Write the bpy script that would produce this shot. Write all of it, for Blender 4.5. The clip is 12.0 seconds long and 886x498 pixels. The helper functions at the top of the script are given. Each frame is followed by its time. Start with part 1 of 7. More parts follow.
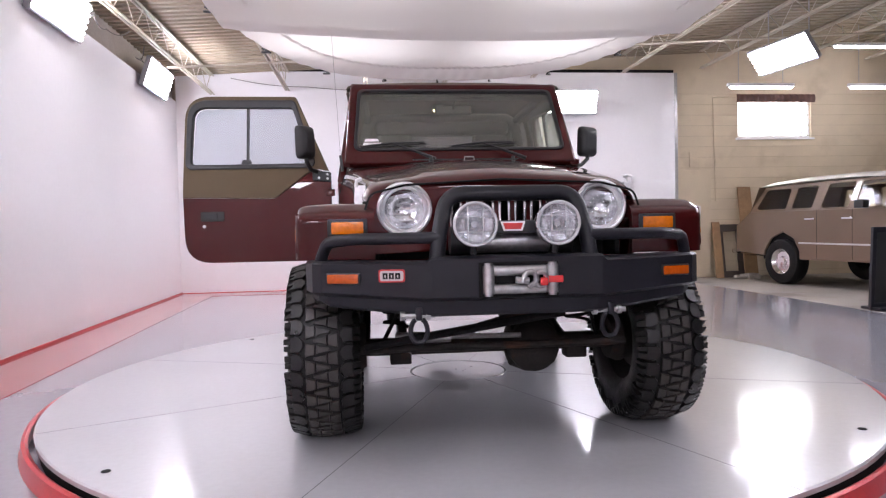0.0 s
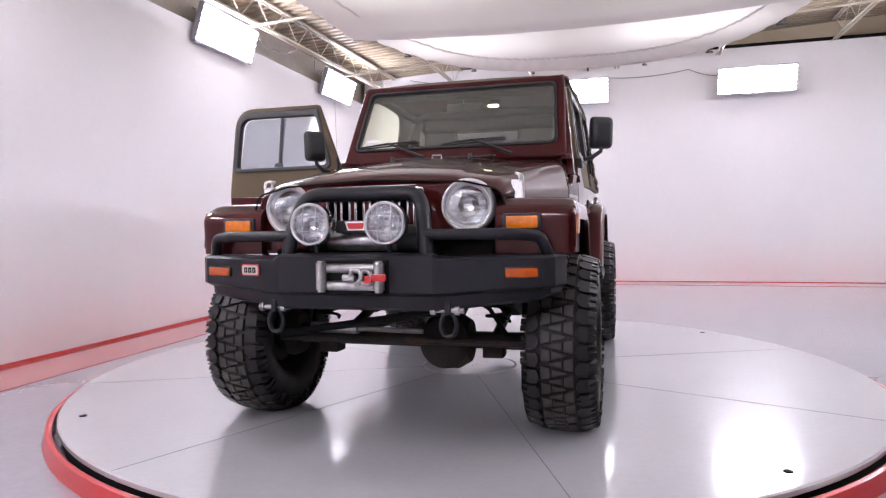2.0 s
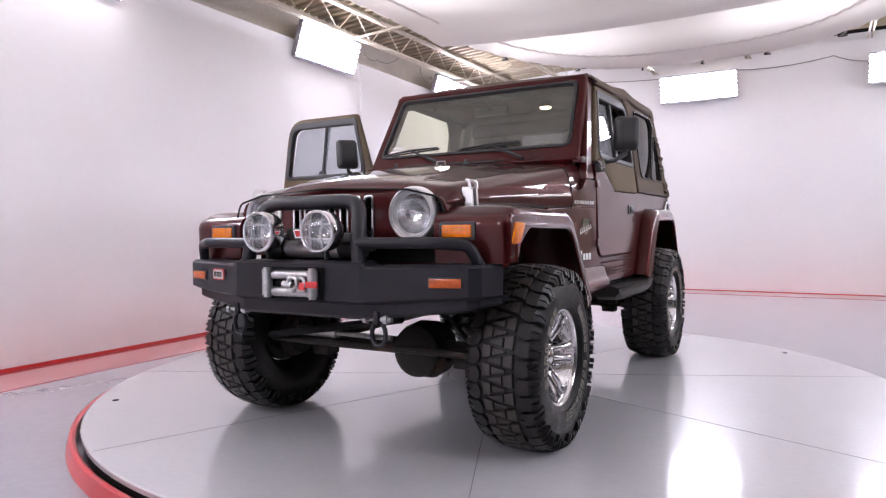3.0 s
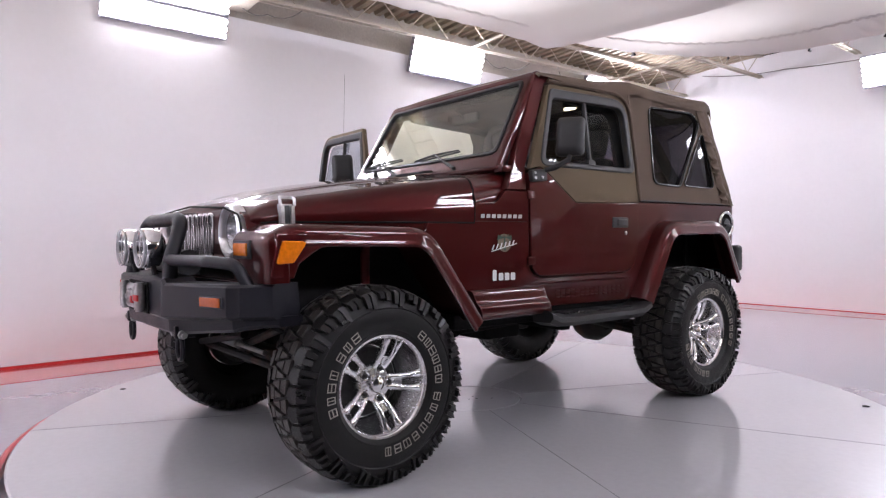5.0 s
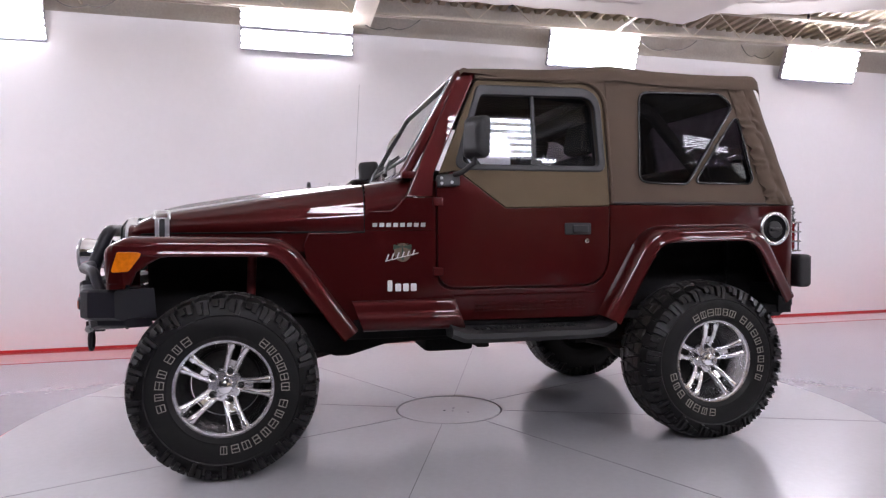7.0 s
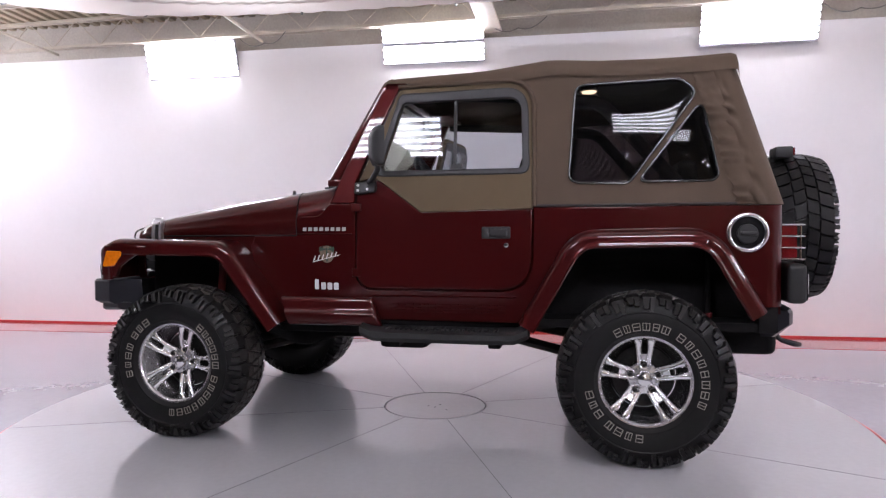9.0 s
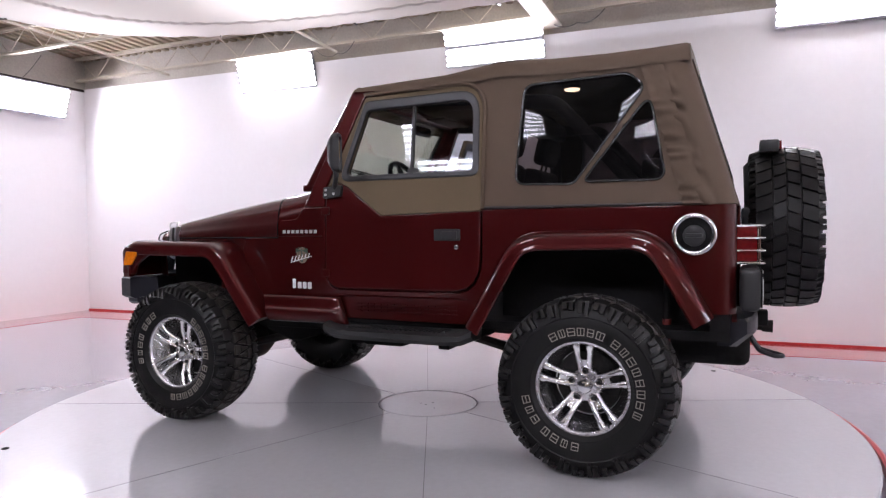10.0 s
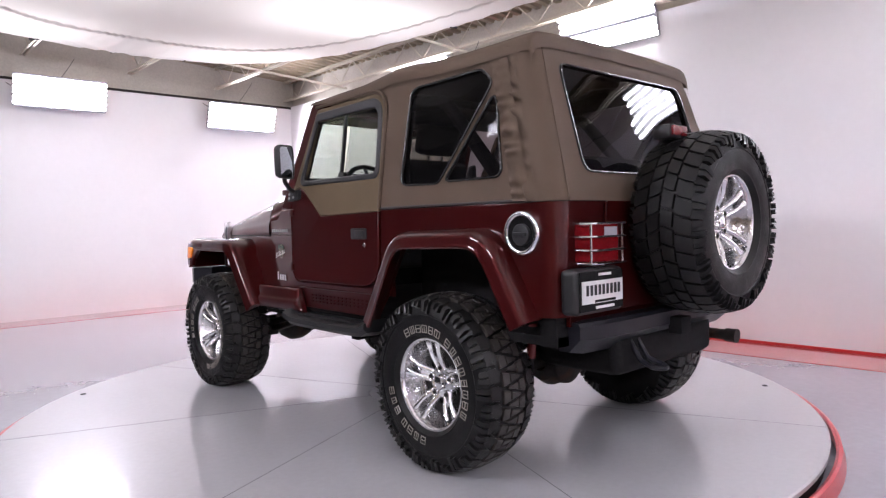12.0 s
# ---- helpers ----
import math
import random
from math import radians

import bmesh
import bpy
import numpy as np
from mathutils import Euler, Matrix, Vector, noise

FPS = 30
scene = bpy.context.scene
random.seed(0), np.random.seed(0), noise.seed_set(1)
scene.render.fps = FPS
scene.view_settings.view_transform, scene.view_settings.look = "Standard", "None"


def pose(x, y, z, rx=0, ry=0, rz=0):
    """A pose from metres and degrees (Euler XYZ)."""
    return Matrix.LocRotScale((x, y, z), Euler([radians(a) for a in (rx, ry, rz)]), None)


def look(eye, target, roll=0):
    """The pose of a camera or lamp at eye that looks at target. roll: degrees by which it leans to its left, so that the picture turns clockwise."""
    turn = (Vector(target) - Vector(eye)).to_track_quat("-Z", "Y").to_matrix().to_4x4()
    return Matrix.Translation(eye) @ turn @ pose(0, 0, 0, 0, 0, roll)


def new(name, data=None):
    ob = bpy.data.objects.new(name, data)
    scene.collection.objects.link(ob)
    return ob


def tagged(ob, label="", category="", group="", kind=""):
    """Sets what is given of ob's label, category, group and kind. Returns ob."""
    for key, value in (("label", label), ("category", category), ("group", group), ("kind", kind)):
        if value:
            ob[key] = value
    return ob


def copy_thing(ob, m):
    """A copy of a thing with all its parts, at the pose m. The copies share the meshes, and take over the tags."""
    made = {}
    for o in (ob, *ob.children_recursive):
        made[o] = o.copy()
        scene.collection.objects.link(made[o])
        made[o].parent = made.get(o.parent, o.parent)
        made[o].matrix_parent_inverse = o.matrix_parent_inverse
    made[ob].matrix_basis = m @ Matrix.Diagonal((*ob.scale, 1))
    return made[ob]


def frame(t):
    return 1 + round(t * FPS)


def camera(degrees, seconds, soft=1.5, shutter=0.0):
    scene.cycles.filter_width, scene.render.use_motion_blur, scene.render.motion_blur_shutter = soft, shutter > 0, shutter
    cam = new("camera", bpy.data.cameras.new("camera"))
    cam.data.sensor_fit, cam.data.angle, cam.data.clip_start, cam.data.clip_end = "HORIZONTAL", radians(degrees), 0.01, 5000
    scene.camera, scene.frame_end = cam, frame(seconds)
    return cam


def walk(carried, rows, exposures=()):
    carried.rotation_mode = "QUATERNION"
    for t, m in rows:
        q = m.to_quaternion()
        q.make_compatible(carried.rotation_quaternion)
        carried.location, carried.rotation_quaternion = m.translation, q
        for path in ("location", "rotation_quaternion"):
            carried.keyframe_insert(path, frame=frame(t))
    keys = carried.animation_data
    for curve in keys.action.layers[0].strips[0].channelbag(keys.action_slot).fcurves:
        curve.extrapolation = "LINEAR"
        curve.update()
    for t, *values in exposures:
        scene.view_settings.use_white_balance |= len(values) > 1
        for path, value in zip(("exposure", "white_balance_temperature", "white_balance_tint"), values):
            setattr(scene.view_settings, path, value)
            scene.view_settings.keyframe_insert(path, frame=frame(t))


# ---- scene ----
cam = camera(67.2, 12.0, soft=1.25)
PATH = [
    (0, (-0.538, -4.303, 0.926), (-0.329, -2.314, 0.867), -1.2),
    (0.5, (-0.166, -4.356, 0.922), (-0.139, -2.357, 0.866), -1.2),
    (1, (0.238, -4.385, 0.925), (0.071, -2.394, 0.858), -1.0),
    (1.5, (0.645, -4.34, 0.928), (0.293, -2.372, 0.861), -0.9),
    (2, (1.059, -4.264, 0.934), (0.509, -2.342, 0.86), -0.9),
    (2.5, (1.449, -4.106, 0.934), (0.69, -2.257, 0.869), -0.8),
    (2.7, (1.62, -4.024, 0.943), (0.759, -2.219, 0.881), -0.7),
    (4.3, (2.705, -3.137, 0.956), (1.32, -1.695, 0.907), -0.5),
    (4.5, (2.828, -2.991, 0.963), (1.389, -1.602, 0.923), -0.4),
    (5, (3.095, -2.612, 0.982), (1.524, -1.375, 0.946), -0.3),
    (5.5, (3.317, -2.213, 0.993), (1.627, -1.145, 0.946), -0.4),
    (6, (3.531, -1.804, 1.013), (1.735, -0.925, 0.961), -0.3),
    (6.5, (3.688, -1.358, 1.024), (1.808, -0.678, 0.974), -0.4),
    (7, (3.812, -0.917, 1.045), (1.868, -0.45, 0.995), -0.3),
    (7.2, (3.866, -0.777, 1.032), (1.908, -0.373, 0.983), -0.5),
    (9, (3.967, 0.917, 1.082), (2.01, 0.506, 1.02), -0.3),
    (9.5, (3.879, 1.379, 1.08), (1.98, 0.753, 1.014), -0.3),
    (10, (3.747, 1.82, 1.095), (1.922, 1.004, 1.031), -0.6),
    (10.5, (3.562, 2.239, 1.102), (1.828, 1.244, 1.033), -0.9),
    (11, (3.339, 2.672, 1.12), (1.721, 1.5, 1.039), -1.5),
    (11.5, (3.107, 3.062, 1.09), (1.617, 1.731, 1.009), -1.0),
    (12, (2.801, 3.416, 1.107), (1.457, 1.937, 1.028), -1.4),
]
walk(cam, [(t, look(eye, target, roll)) for t, eye, target, roll in PATH],
     exposures=((0.0, 0.86), (1.5, 0.96), (2.5, 0.96), (4.5, 0.86), (6.0, 0.76), (7.0, 0.74), (9.5, 0.76), (11.0, 0.86), (12.0, 0.96)))

# ---- light ----
world = bpy.data.worlds.new("studio_world")
scene.world = world
world.use_nodes = True
world.node_tree.nodes["Background"].inputs["Color"].default_value = (0.9, 0.92, 1.0, 1)
world.node_tree.nodes["Background"].inputs["Strength"].default_value = 0.08
TUBE_GLOW = 28.0
SKY_GLOW = 5.0


def area_lamp(name, eye, target, wide, high, power, colour=(0.97, 0.95, 1.04)):
    data = bpy.data.lights.new(name, "AREA")
    data.shape, data.size, data.size_y, data.energy, data.color = "RECTANGLE", wide, high, power, colour
    ob = new(name, data)
    ob.matrix_world = look(eye, target)
    return ob


# the fluorescent banks that hang above the cloth and shine through it
for lx in (-0.9, 1.6):
    for ly, power in ((-4.0, 16), (-1.9, 18), (1.2, 18), (3.7, 14)):
        area_lamp("ceiling_bank_light", (lx, ly, 3.66), (lx, ly, 0), 1.7, 1.1, power)

# ---- materials ----
def mat(name, colour, rough=0.5, metal=0.0, coat=0.0, shine=0.03, vary=0.08, scale=6.0, fine=60.0, bump=0.0, spec=0.5, rvary=0.0, bscale=None,
        stain=None, stain_at=0.62, stain_scale=3.0, emit=None, power=0.0, coat_ior=1.46):
    """A Principled surface with variation at two scales, fine relief and, if asked, stains."""
    m = bpy.data.materials.new(name)
    m.use_nodes = True
    nt = m.node_tree
    b = nt.nodes["Principled BSDF"]
    b.inputs["Roughness"].default_value, b.inputs["Metallic"].default_value = rough, metal
    b.inputs["Coat Weight"].default_value, b.inputs["Coat Roughness"].default_value = coat, shine
    b.inputs["Specular IOR Level"].default_value = spec
    b.inputs["Coat IOR"].default_value = coat_ior
    tc = nt.nodes.new("ShaderNodeTexCoord")

    def grain(s, detail=4.0):
        n = nt.nodes.new("ShaderNodeTexNoise")
        n.inputs["Scale"].default_value, n.inputs["Detail"].default_value = s, detail
        nt.links.new(tc.outputs["Object"], n.inputs["Vector"])
        return n

    big, small = grain(scale), grain(fine, 2.0)
    mix = nt.nodes.new("ShaderNodeMath")
    mix.operation = "ADD"
    nt.links.new(big.outputs["Fac"], mix.inputs[0])
    nt.links.new(small.outputs["Fac"], mix.inputs[1])
    ramp = nt.nodes.new("ShaderNodeMapRange")
    ramp.inputs["From Min"].default_value, ramp.inputs["From Max"].default_value = 0.7, 1.3
    ramp.inputs["To Min"].default_value, ramp.inputs["To Max"].default_value = 1 - vary, 1 + vary
    nt.links.new(mix.outputs[0], ramp.inputs["Value"])
    mul = nt.nodes.new("ShaderNodeVectorMath")
    mul.operation = "SCALE"
    mul.inputs[0].default_value = colour
    nt.links.new(ramp.outputs[0], mul.inputs["Scale"])
    out = mul.outputs[0]
    if stain:
        g = grain(stain_scale, 6.0)
        st = nt.nodes.new("ShaderNodeMapRange")
        st.inputs["From Min"].default_value, st.inputs["From Max"].default_value = stain_at, stain_at + 0.12
        nt.links.new(g.outputs["Fac"], st.inputs["Value"])
        mx = nt.nodes.new("ShaderNodeMix")
        mx.data_type = "RGBA"
        mx.inputs[7].default_value = (*stain, 1)
        nt.links.new(st.outputs[0], mx.inputs[0])
        nt.links.new(out, mx.inputs[6])
        out = mx.outputs[2]
    nt.links.new(out, b.inputs["Base Color"])
    if rvary:
        rr = nt.nodes.new("ShaderNodeMapRange")
        rr.inputs["From Min"].default_value, rr.inputs["From Max"].default_value = 0.3, 0.7
        rr.inputs["To Min"].default_value, rr.inputs["To Max"].default_value = max(0.0, rough - rvary), rough + rvary
        nt.links.new(big.outputs["Fac"], rr.inputs["Value"])
        nt.links.new(rr.outputs[0], b.inputs["Roughness"])
    if bump:
        bn = nt.nodes.new("ShaderNodeBump")
        bn.inputs["Strength"].default_value, bn.inputs["Distance"].default_value = bump, 0.004
        src = grain(bscale, 3.0) if bscale else small
        nt.links.new(src.outputs["Fac"], bn.inputs["Height"])
        nt.links.new(bn.outputs[0], b.inputs["Normal"])
    if emit:
        b.inputs["Emission Color"].default_value = (*emit, 1)
        b.inputs["Emission Strength"].default_value = power
    return m


def glass(name, tint=(0.9, 0.95, 0.93), clear=0.85, gloss=0.02, milk=0.0, wave=0.06, wide=5.0, base=0.03):
    """A thin pane: see-through with a tint, and glossy by its angle."""
    m = bpy.data.materials.new(name)
    m.use_nodes = True
    nt = m.node_tree
    nt.nodes.clear()
    out = nt.nodes.new("ShaderNodeOutputMaterial")
    tr, gl, mx, fr = (nt.nodes.new(k) for k in ("ShaderNodeBsdfTransparent", "ShaderNodeBsdfGlossy", "ShaderNodeMixShader", "ShaderNodeLayerWeight"))
    tr.inputs["Color"].default_value = tuple(c * clear for c in tint) + (1,)
    gl.inputs["Roughness"].default_value = gloss
    fr.inputs["Blend"].default_value = 0.5
    pw, ml = nt.nodes.new("ShaderNodeMath"), nt.nodes.new("ShaderNodeMath")
    pw.operation, ml.operation = "POWER", "MULTIPLY_ADD"
    pw.inputs[1].default_value, ml.inputs[1].default_value, ml.inputs[2].default_value = 5.0, 0.95, base
    nt.links.new(fr.outputs["Facing"], pw.inputs[0])
    nt.links.new(pw.outputs[0], ml.inputs[0])
    no = nt.nodes.new("ShaderNodeTexNoise")
    no.inputs["Scale"].default_value = wide
    bp = nt.nodes.new("ShaderNodeBump")
    bp.inputs["Strength"].default_value, bp.inputs["Distance"].default_value = wave, 0.01
    nt.links.new(no.outputs["Fac"], bp.inputs["Height"])
    nt.links.new(bp.outputs[0], gl.inputs["Normal"])
    nt.links.new(ml.outputs[0], mx.inputs[0])
    nt.links.new(tr.outputs[0], mx.inputs[1])
    nt.links.new(gl.outputs[0], mx.inputs[2])
    last = mx
    if milk:
        last, di = nt.nodes.new("ShaderNodeMixShader"), nt.nodes.new("ShaderNodeBsdfDiffuse")
        di.inputs["Color"].default_value = (0.85, 0.86, 0.88, 1)
        last.inputs[0].default_value = milk
        nt.links.new(mx.outputs[0], last.inputs[1])
        nt.links.new(di.outputs[0], last.inputs[2])
    nt.links.new(last.outputs[0], out.inputs[0])
    return m


def cloth(name, colour, through_colour, share=0.55):
    """Thin cloth that lets light through."""
    m = bpy.data.materials.new(name)
    m.use_nodes = True
    nt = m.node_tree
    nt.nodes.clear()
    out = nt.nodes.new("ShaderNodeOutputMaterial")
    di, tl, mx = (nt.nodes.new(k) for k in ("ShaderNodeBsdfDiffuse", "ShaderNodeBsdfTranslucent", "ShaderNodeMixShader"))
    di.inputs["Color"].default_value, tl.inputs["Color"].default_value = (*colour, 1), (*through_colour, 1)
    mx.inputs[0].default_value = share
    no = nt.nodes.new("ShaderNodeTexNoise")
    no.inputs["Scale"].default_value, no.inputs["Detail"].default_value = 1.6, 5
    bp = nt.nodes.new("ShaderNodeBump")
    bp.inputs["Strength"].default_value, bp.inputs["Distance"].default_value = 0.25, 0.05
    nt.links.new(no.outputs["Fac"], bp.inputs["Height"])
    nt.links.new(bp.outputs[0], di.inputs["Normal"])
    nt.links.new(di.outputs[0], mx.inputs[1])
    nt.links.new(tl.outputs[0], mx.inputs[2])
    nt.links.new(mx.outputs[0], out.inputs[0])
    return m


PAINT = mat("maroon_paint", (0.050, 0.0033, 0.0035), 0.38, 0.45, 1.0, shine=0.004, vary=0.12, scale=3, fine=900, spec=0.10, coat_ior=1.40)
BLACK = mat("black_powder_coat", (0.0105, 0.0105, 0.0150), 0.40, 0, 0, spec=0.32, vary=0.2, fine=400, bump=0.15, rvary=0.06)
PLASTIC = mat("black_plastic", (0.012, 0.012, 0.013), 0.5, vary=0.15, fine=500, bump=0.12)
RUBBER = mat("tyre_rubber", (0.0058, 0.0054, 0.0056), 0.46, vary=0.25, scale=14, fine=260, bump=0.3, rvary=0.12, stain=(0.010, 0.009, 0.0085), stain_at=0.60, stain_scale=9, spec=0.25)
TREAD = mat("tread_rubber", (0.031, 0.0265, 0.024), 0.45, vary=0.3, scale=20, fine=200, bump=0.4, stain=(0.040, 0.033, 0.028), stain_at=0.56, stain_scale=7)
LETTER = mat("raised_white_lettering", (0.26, 0.24, 0.21), 0.7, vary=0.25, scale=30)
CHROME = mat("chrome", (0.74, 0.73, 0.74), 0.10, 1.0, vary=0.05, rvary=0.03)
ALLOY = mat("polished_wheel_alloy", (0.80, 0.79, 0.80), 0.17, 1.0, vary=0.08, scale=25, bump=0.5, bscale=44)
LUG = mat("shoulder_rubber", (0.0100, 0.0094, 0.0094), 0.37, vary=0.25, scale=16, fine=240, bump=0.3, spec=0.34, rvary=0.1)
STEEL = mat("galvanised_steel", (0.42, 0.42, 0.42), 0.38, 0.9, vary=0.2, scale=20, rvary=0.1, bump=0.1)
RUSTY = mat("rusty_chassis_steel", (0.017, 0.0135, 0.012), 0.7, 0.2, vary=0.35, scale=10, fine=90, bump=0.4, stain=(0.050, 0.022, 0.012), stain_at=0.55, stain_scale=7)
DARK = mat("dark_underbody", (0.009, 0.0085, 0.009), 0.8, spec=0.15, vary=0.3, bump=0.2)
FABRIC = mat("khaki_soft_top_fabric", (0.091, 0.062, 0.043), 0.75, vary=0.10, scale=5, fine=420, bump=0.25, spec=0.3)
DOOR_FABRIC = mat("olive_khaki_door_fabric", (0.112, 0.080, 0.046), 0.75, vary=0.10, scale=5, fine=420, bump=0.25, spec=0.3)
GASKET = mat("grey_window_gasket", (0.015, 0.0145, 0.017), 0.45, vary=0.1)
AMBER_DARK = mat("deep_amber_lens", (0.46, 0.075, 0.004), 0.12, 0, 0.6, vary=0.2, scale=40, bump=0.3, bscale=120)
AMBER = mat("amber_lens", (0.70, 0.175, 0.005), 0.12, 0, 0.6, vary=0.15, scale=40, bump=0.3, bscale=120)
RED_LENS = mat("red_lens", (0.17, 0.006, 0.009), 0.12, 0, 0.6, vary=0.15, scale=40, bump=0.3, bscale=120)
RED_PLASTIC = mat("red_plastic", (0.55, 0.03, 0.03), 0.4, vary=0.1)
WHITE_PRINT = mat("white_print", (0.72, 0.70, 0.70), 0.4, vary=0.05)
SILVER_PRINT = mat("silver_print", (0.55, 0.53, 0.52), 0.35, 0.3, vary=0.08)
GOLD_PRINT = mat("gold_print", (0.15, 0.11, 0.075), 0.4, vary=0.2, scale=60)
GREEN_PRINT = mat("dark_green_print", (0.03, 0.06, 0.04), 0.4, vary=0.2, scale=60)
SEAT = mat("dark_seat_cloth", (0.025, 0.023, 0.024), 0.9, vary=0.2, bump=0.3)
WINDOW = glass("clear_window_glass", (0.93, 0.96, 0.99), 0.82, 0.0, wave=0.0)
TINTED = glass("tinted_vinyl_window", (0.38, 0.33, 0.34), 0.36, 0.0, milk=0.004, wave=0.02, wide=2.2, base=0.016)
REAR_VINYL = glass("rear_vinyl_window", (0.60, 0.57, 0.72), 0.21, 0.0, wave=0.03, wide=2.0, base=0.022)
WINDSHIELD = glass("windshield_glass", (0.95, 0.975, 0.86), 0.97, milk=0.018, wave=0.0, base=0.115)
MIRROR = mat("mirror_glass", (0.85, 0.85, 0.86), 0.03, 1.0, vary=0.02)
DOME = mat("dome_lamp_glow", (0.9, 0.8, 0.6), 0.4, emit=(1.0, 0.80, 0.55), power=7.0)
TABLE = mat("turntable_grey_paint", (0.465, 0.46, 0.48), 0.30, 0, 1.0, shine=0.10, vary=0.04, scale=1.6, fine=30, coat_ior=1.58)
FLOOR = mat("grey_epoxy_floor", (0.31, 0.30, 0.345), 0.22, 0, 0.8, shine=0.09, vary=0.05, scale=0.9, fine=25)
CONCRETE = mat("worn_concrete", (0.30, 0.27, 0.235), 0.55, vary=0.15, scale=1.5, fine=40, bump=0.3, stain=(0.19, 0.165, 0.14), stain_at=0.55, stain_scale=1.4, rvary=0.1)
RED_FLOOR = mat("red_floor_paint", (0.50, 0.095, 0.095), 0.2, 0, 1.0, shine=0.08, vary=0.07, scale=2, rvary=0.05)
RED_TRIM = mat("red_trim_paint", (0.50, 0.024, 0.028), 0.3, 0, 0.3, vary=0.08, scale=3)
WALL = mat("white_wall_paint", (0.86, 0.845, 0.865), 0.55, vary=0.012, scale=0.5, fine=18, bump=0.04, stain=(0.835, 0.82, 0.84), stain_at=0.56, stain_scale=0.6)
BLOCK = mat("cream_block_paint", (0.62, 0.515, 0.37), 0.6, vary=0.08, scale=2.5, fine=70, bump=0.35, stain=(0.54, 0.44, 0.31), stain_at=0.58, stain_scale=1.7)
LATCH = mat("satin_chrome", (0.80, 0.79, 0.80), 0.30, 0.85, vary=0.1, scale=20)
CAST = mat("grey_cast_iron", (0.030, 0.028, 0.027), 0.5, 0.6, vary=0.3, scale=25)
DECK = mat("cream_roof_deck", (0.34, 0.28, 0.20), 0.6, vary=0.1, scale=2, fine=30)
TRUSS = mat("cream_truss_paint", (0.54, 0.485, 0.40), 0.5, vary=0.1, scale=4)
CANVAS = cloth("white_canopy_cloth", (0.78, 0.76, 0.76), (0.80, 0.77, 0.74), 0.42)
# cream block paint with the shade under the roof put into its colour
HEADER_SHADED = mat("shaded_cream_header_paint", (0.50, 0.46, 0.41), 0.6, vary=0.1, scale=2, fine=40, stain=(0.47, 0.415, 0.36), stain_at=0.58, stain_scale=2.2)
DUSK = mat("dark_screen_cloth", (0.045, 0.044, 0.048), 0.85, vary=0.2, scale=3, bump=0.2)
TUBE = mat("fluorescent_tube", (0.9, 0.9, 0.9), 0.4, emit=(0.97, 0.95, 1.075), power=TUBE_GLOW)
REFLECTOR = mat("white_fixture_enamel", (0.85, 0.85, 0.86), 0.35, vary=0.03)
FIXTURE = mat("grey_fixture_enamel", (0.30, 0.30, 0.33), 0.4, vary=0.05)
DAYLIGHT = mat("bright_daylight", (0.8, 0.8, 0.8), 0.9, emit=(0.95, 0.97, 1.0), power=SKY_GLOW)

# ---- mesh tools ----
def rounded(pts, r, n=5, closed=True):
    """The polygon pts with its corners rounded; r is one radius or one for each corner."""
    out, k = [], len(pts)
    for i in range(k):
        p = Vector(pts[i])
        rad = r[i] if isinstance(r, (list, tuple)) else r
        if rad <= 0 or (not closed and i in (0, k - 1)):
            out.append(tuple(p))
            continue
        a, b = Vector(pts[i - 1]) - p, Vector(pts[(i + 1) % k]) - p
        la, lb = a.length, b.length
        a.normalize(), b.normalize()
        half = a.angle(b) / 2
        cut = min(rad / max(math.tan(half), 1e-3), 0.48 * la, 0.48 * lb)
        s, e = p + a * cut, p + b * cut
        for j in range(n + 1):
            f = j / n
            out.append(tuple(s * (1 - f) ** 2 + p * 2 * f * (1 - f) + e * f ** 2))
    return out


def finish(ob_name, me, material, parent=None, label="", angle=38, flat=False):
    me.materials.append(material)
    for p in me.polygons:
        p.use_smooth = True
    me.set_sharp_from_angle(angle=radians(angle))
    ob = new(ob_name, me)
    if flat:
        mod = ob.modifiers.new("flat_faces", "WEIGHTED_NORMAL")
        mod.keep_sharp, mod.weight = True, 90
    if parent is not None:
        ob.parent = parent
    if label:
        ob["label"] = label
    return ob


def part(name, bm, material, parent=None, label="", angle=38):
    """Links a bmesh as one mesh object under a thing or a part."""
    bmesh.ops.remove_doubles(bm, verts=bm.verts, dist=1e-5)
    bmesh.ops.recalc_face_normals(bm, faces=bm.faces)
    me = bpy.data.meshes.new(name)
    bm.to_mesh(me)
    flat = any(len(f.verts) > 4 or f.calc_area() > 0.02 for f in bm.faces) and len(bm.faces) < 3000
    bm.free()
    return finish(name, me, material, parent, label, angle, flat)


def empty(name, at=(0, 0, 0)):
    ob = new(name)
    ob.location = at
    ob.empty_display_size = 0.1
    return ob


def block(bm, x0, x1, y0, y1, z0, z1, bevel=0.0, m=None, seg=2):
    r = bmesh.ops.create_cube(bm, size=1)
    v = r["verts"]
    for q in v:
        q.co = Vector(((x0 + x1) / 2 + q.co.x * (x1 - x0), (y0 + y1) / 2 + q.co.y * (y1 - y0), (z0 + z1) / 2 + q.co.z * (z1 - z0)))
    if m is not None:
        for q in v:
            q.co = m @ q.co
    if bevel:
        es = list({e for q in v for e in q.link_edges})
        bmesh.ops.bevel(bm, geom=es, offset=bevel, segments=seg, affect="EDGES", profile=0.6)
    return bm


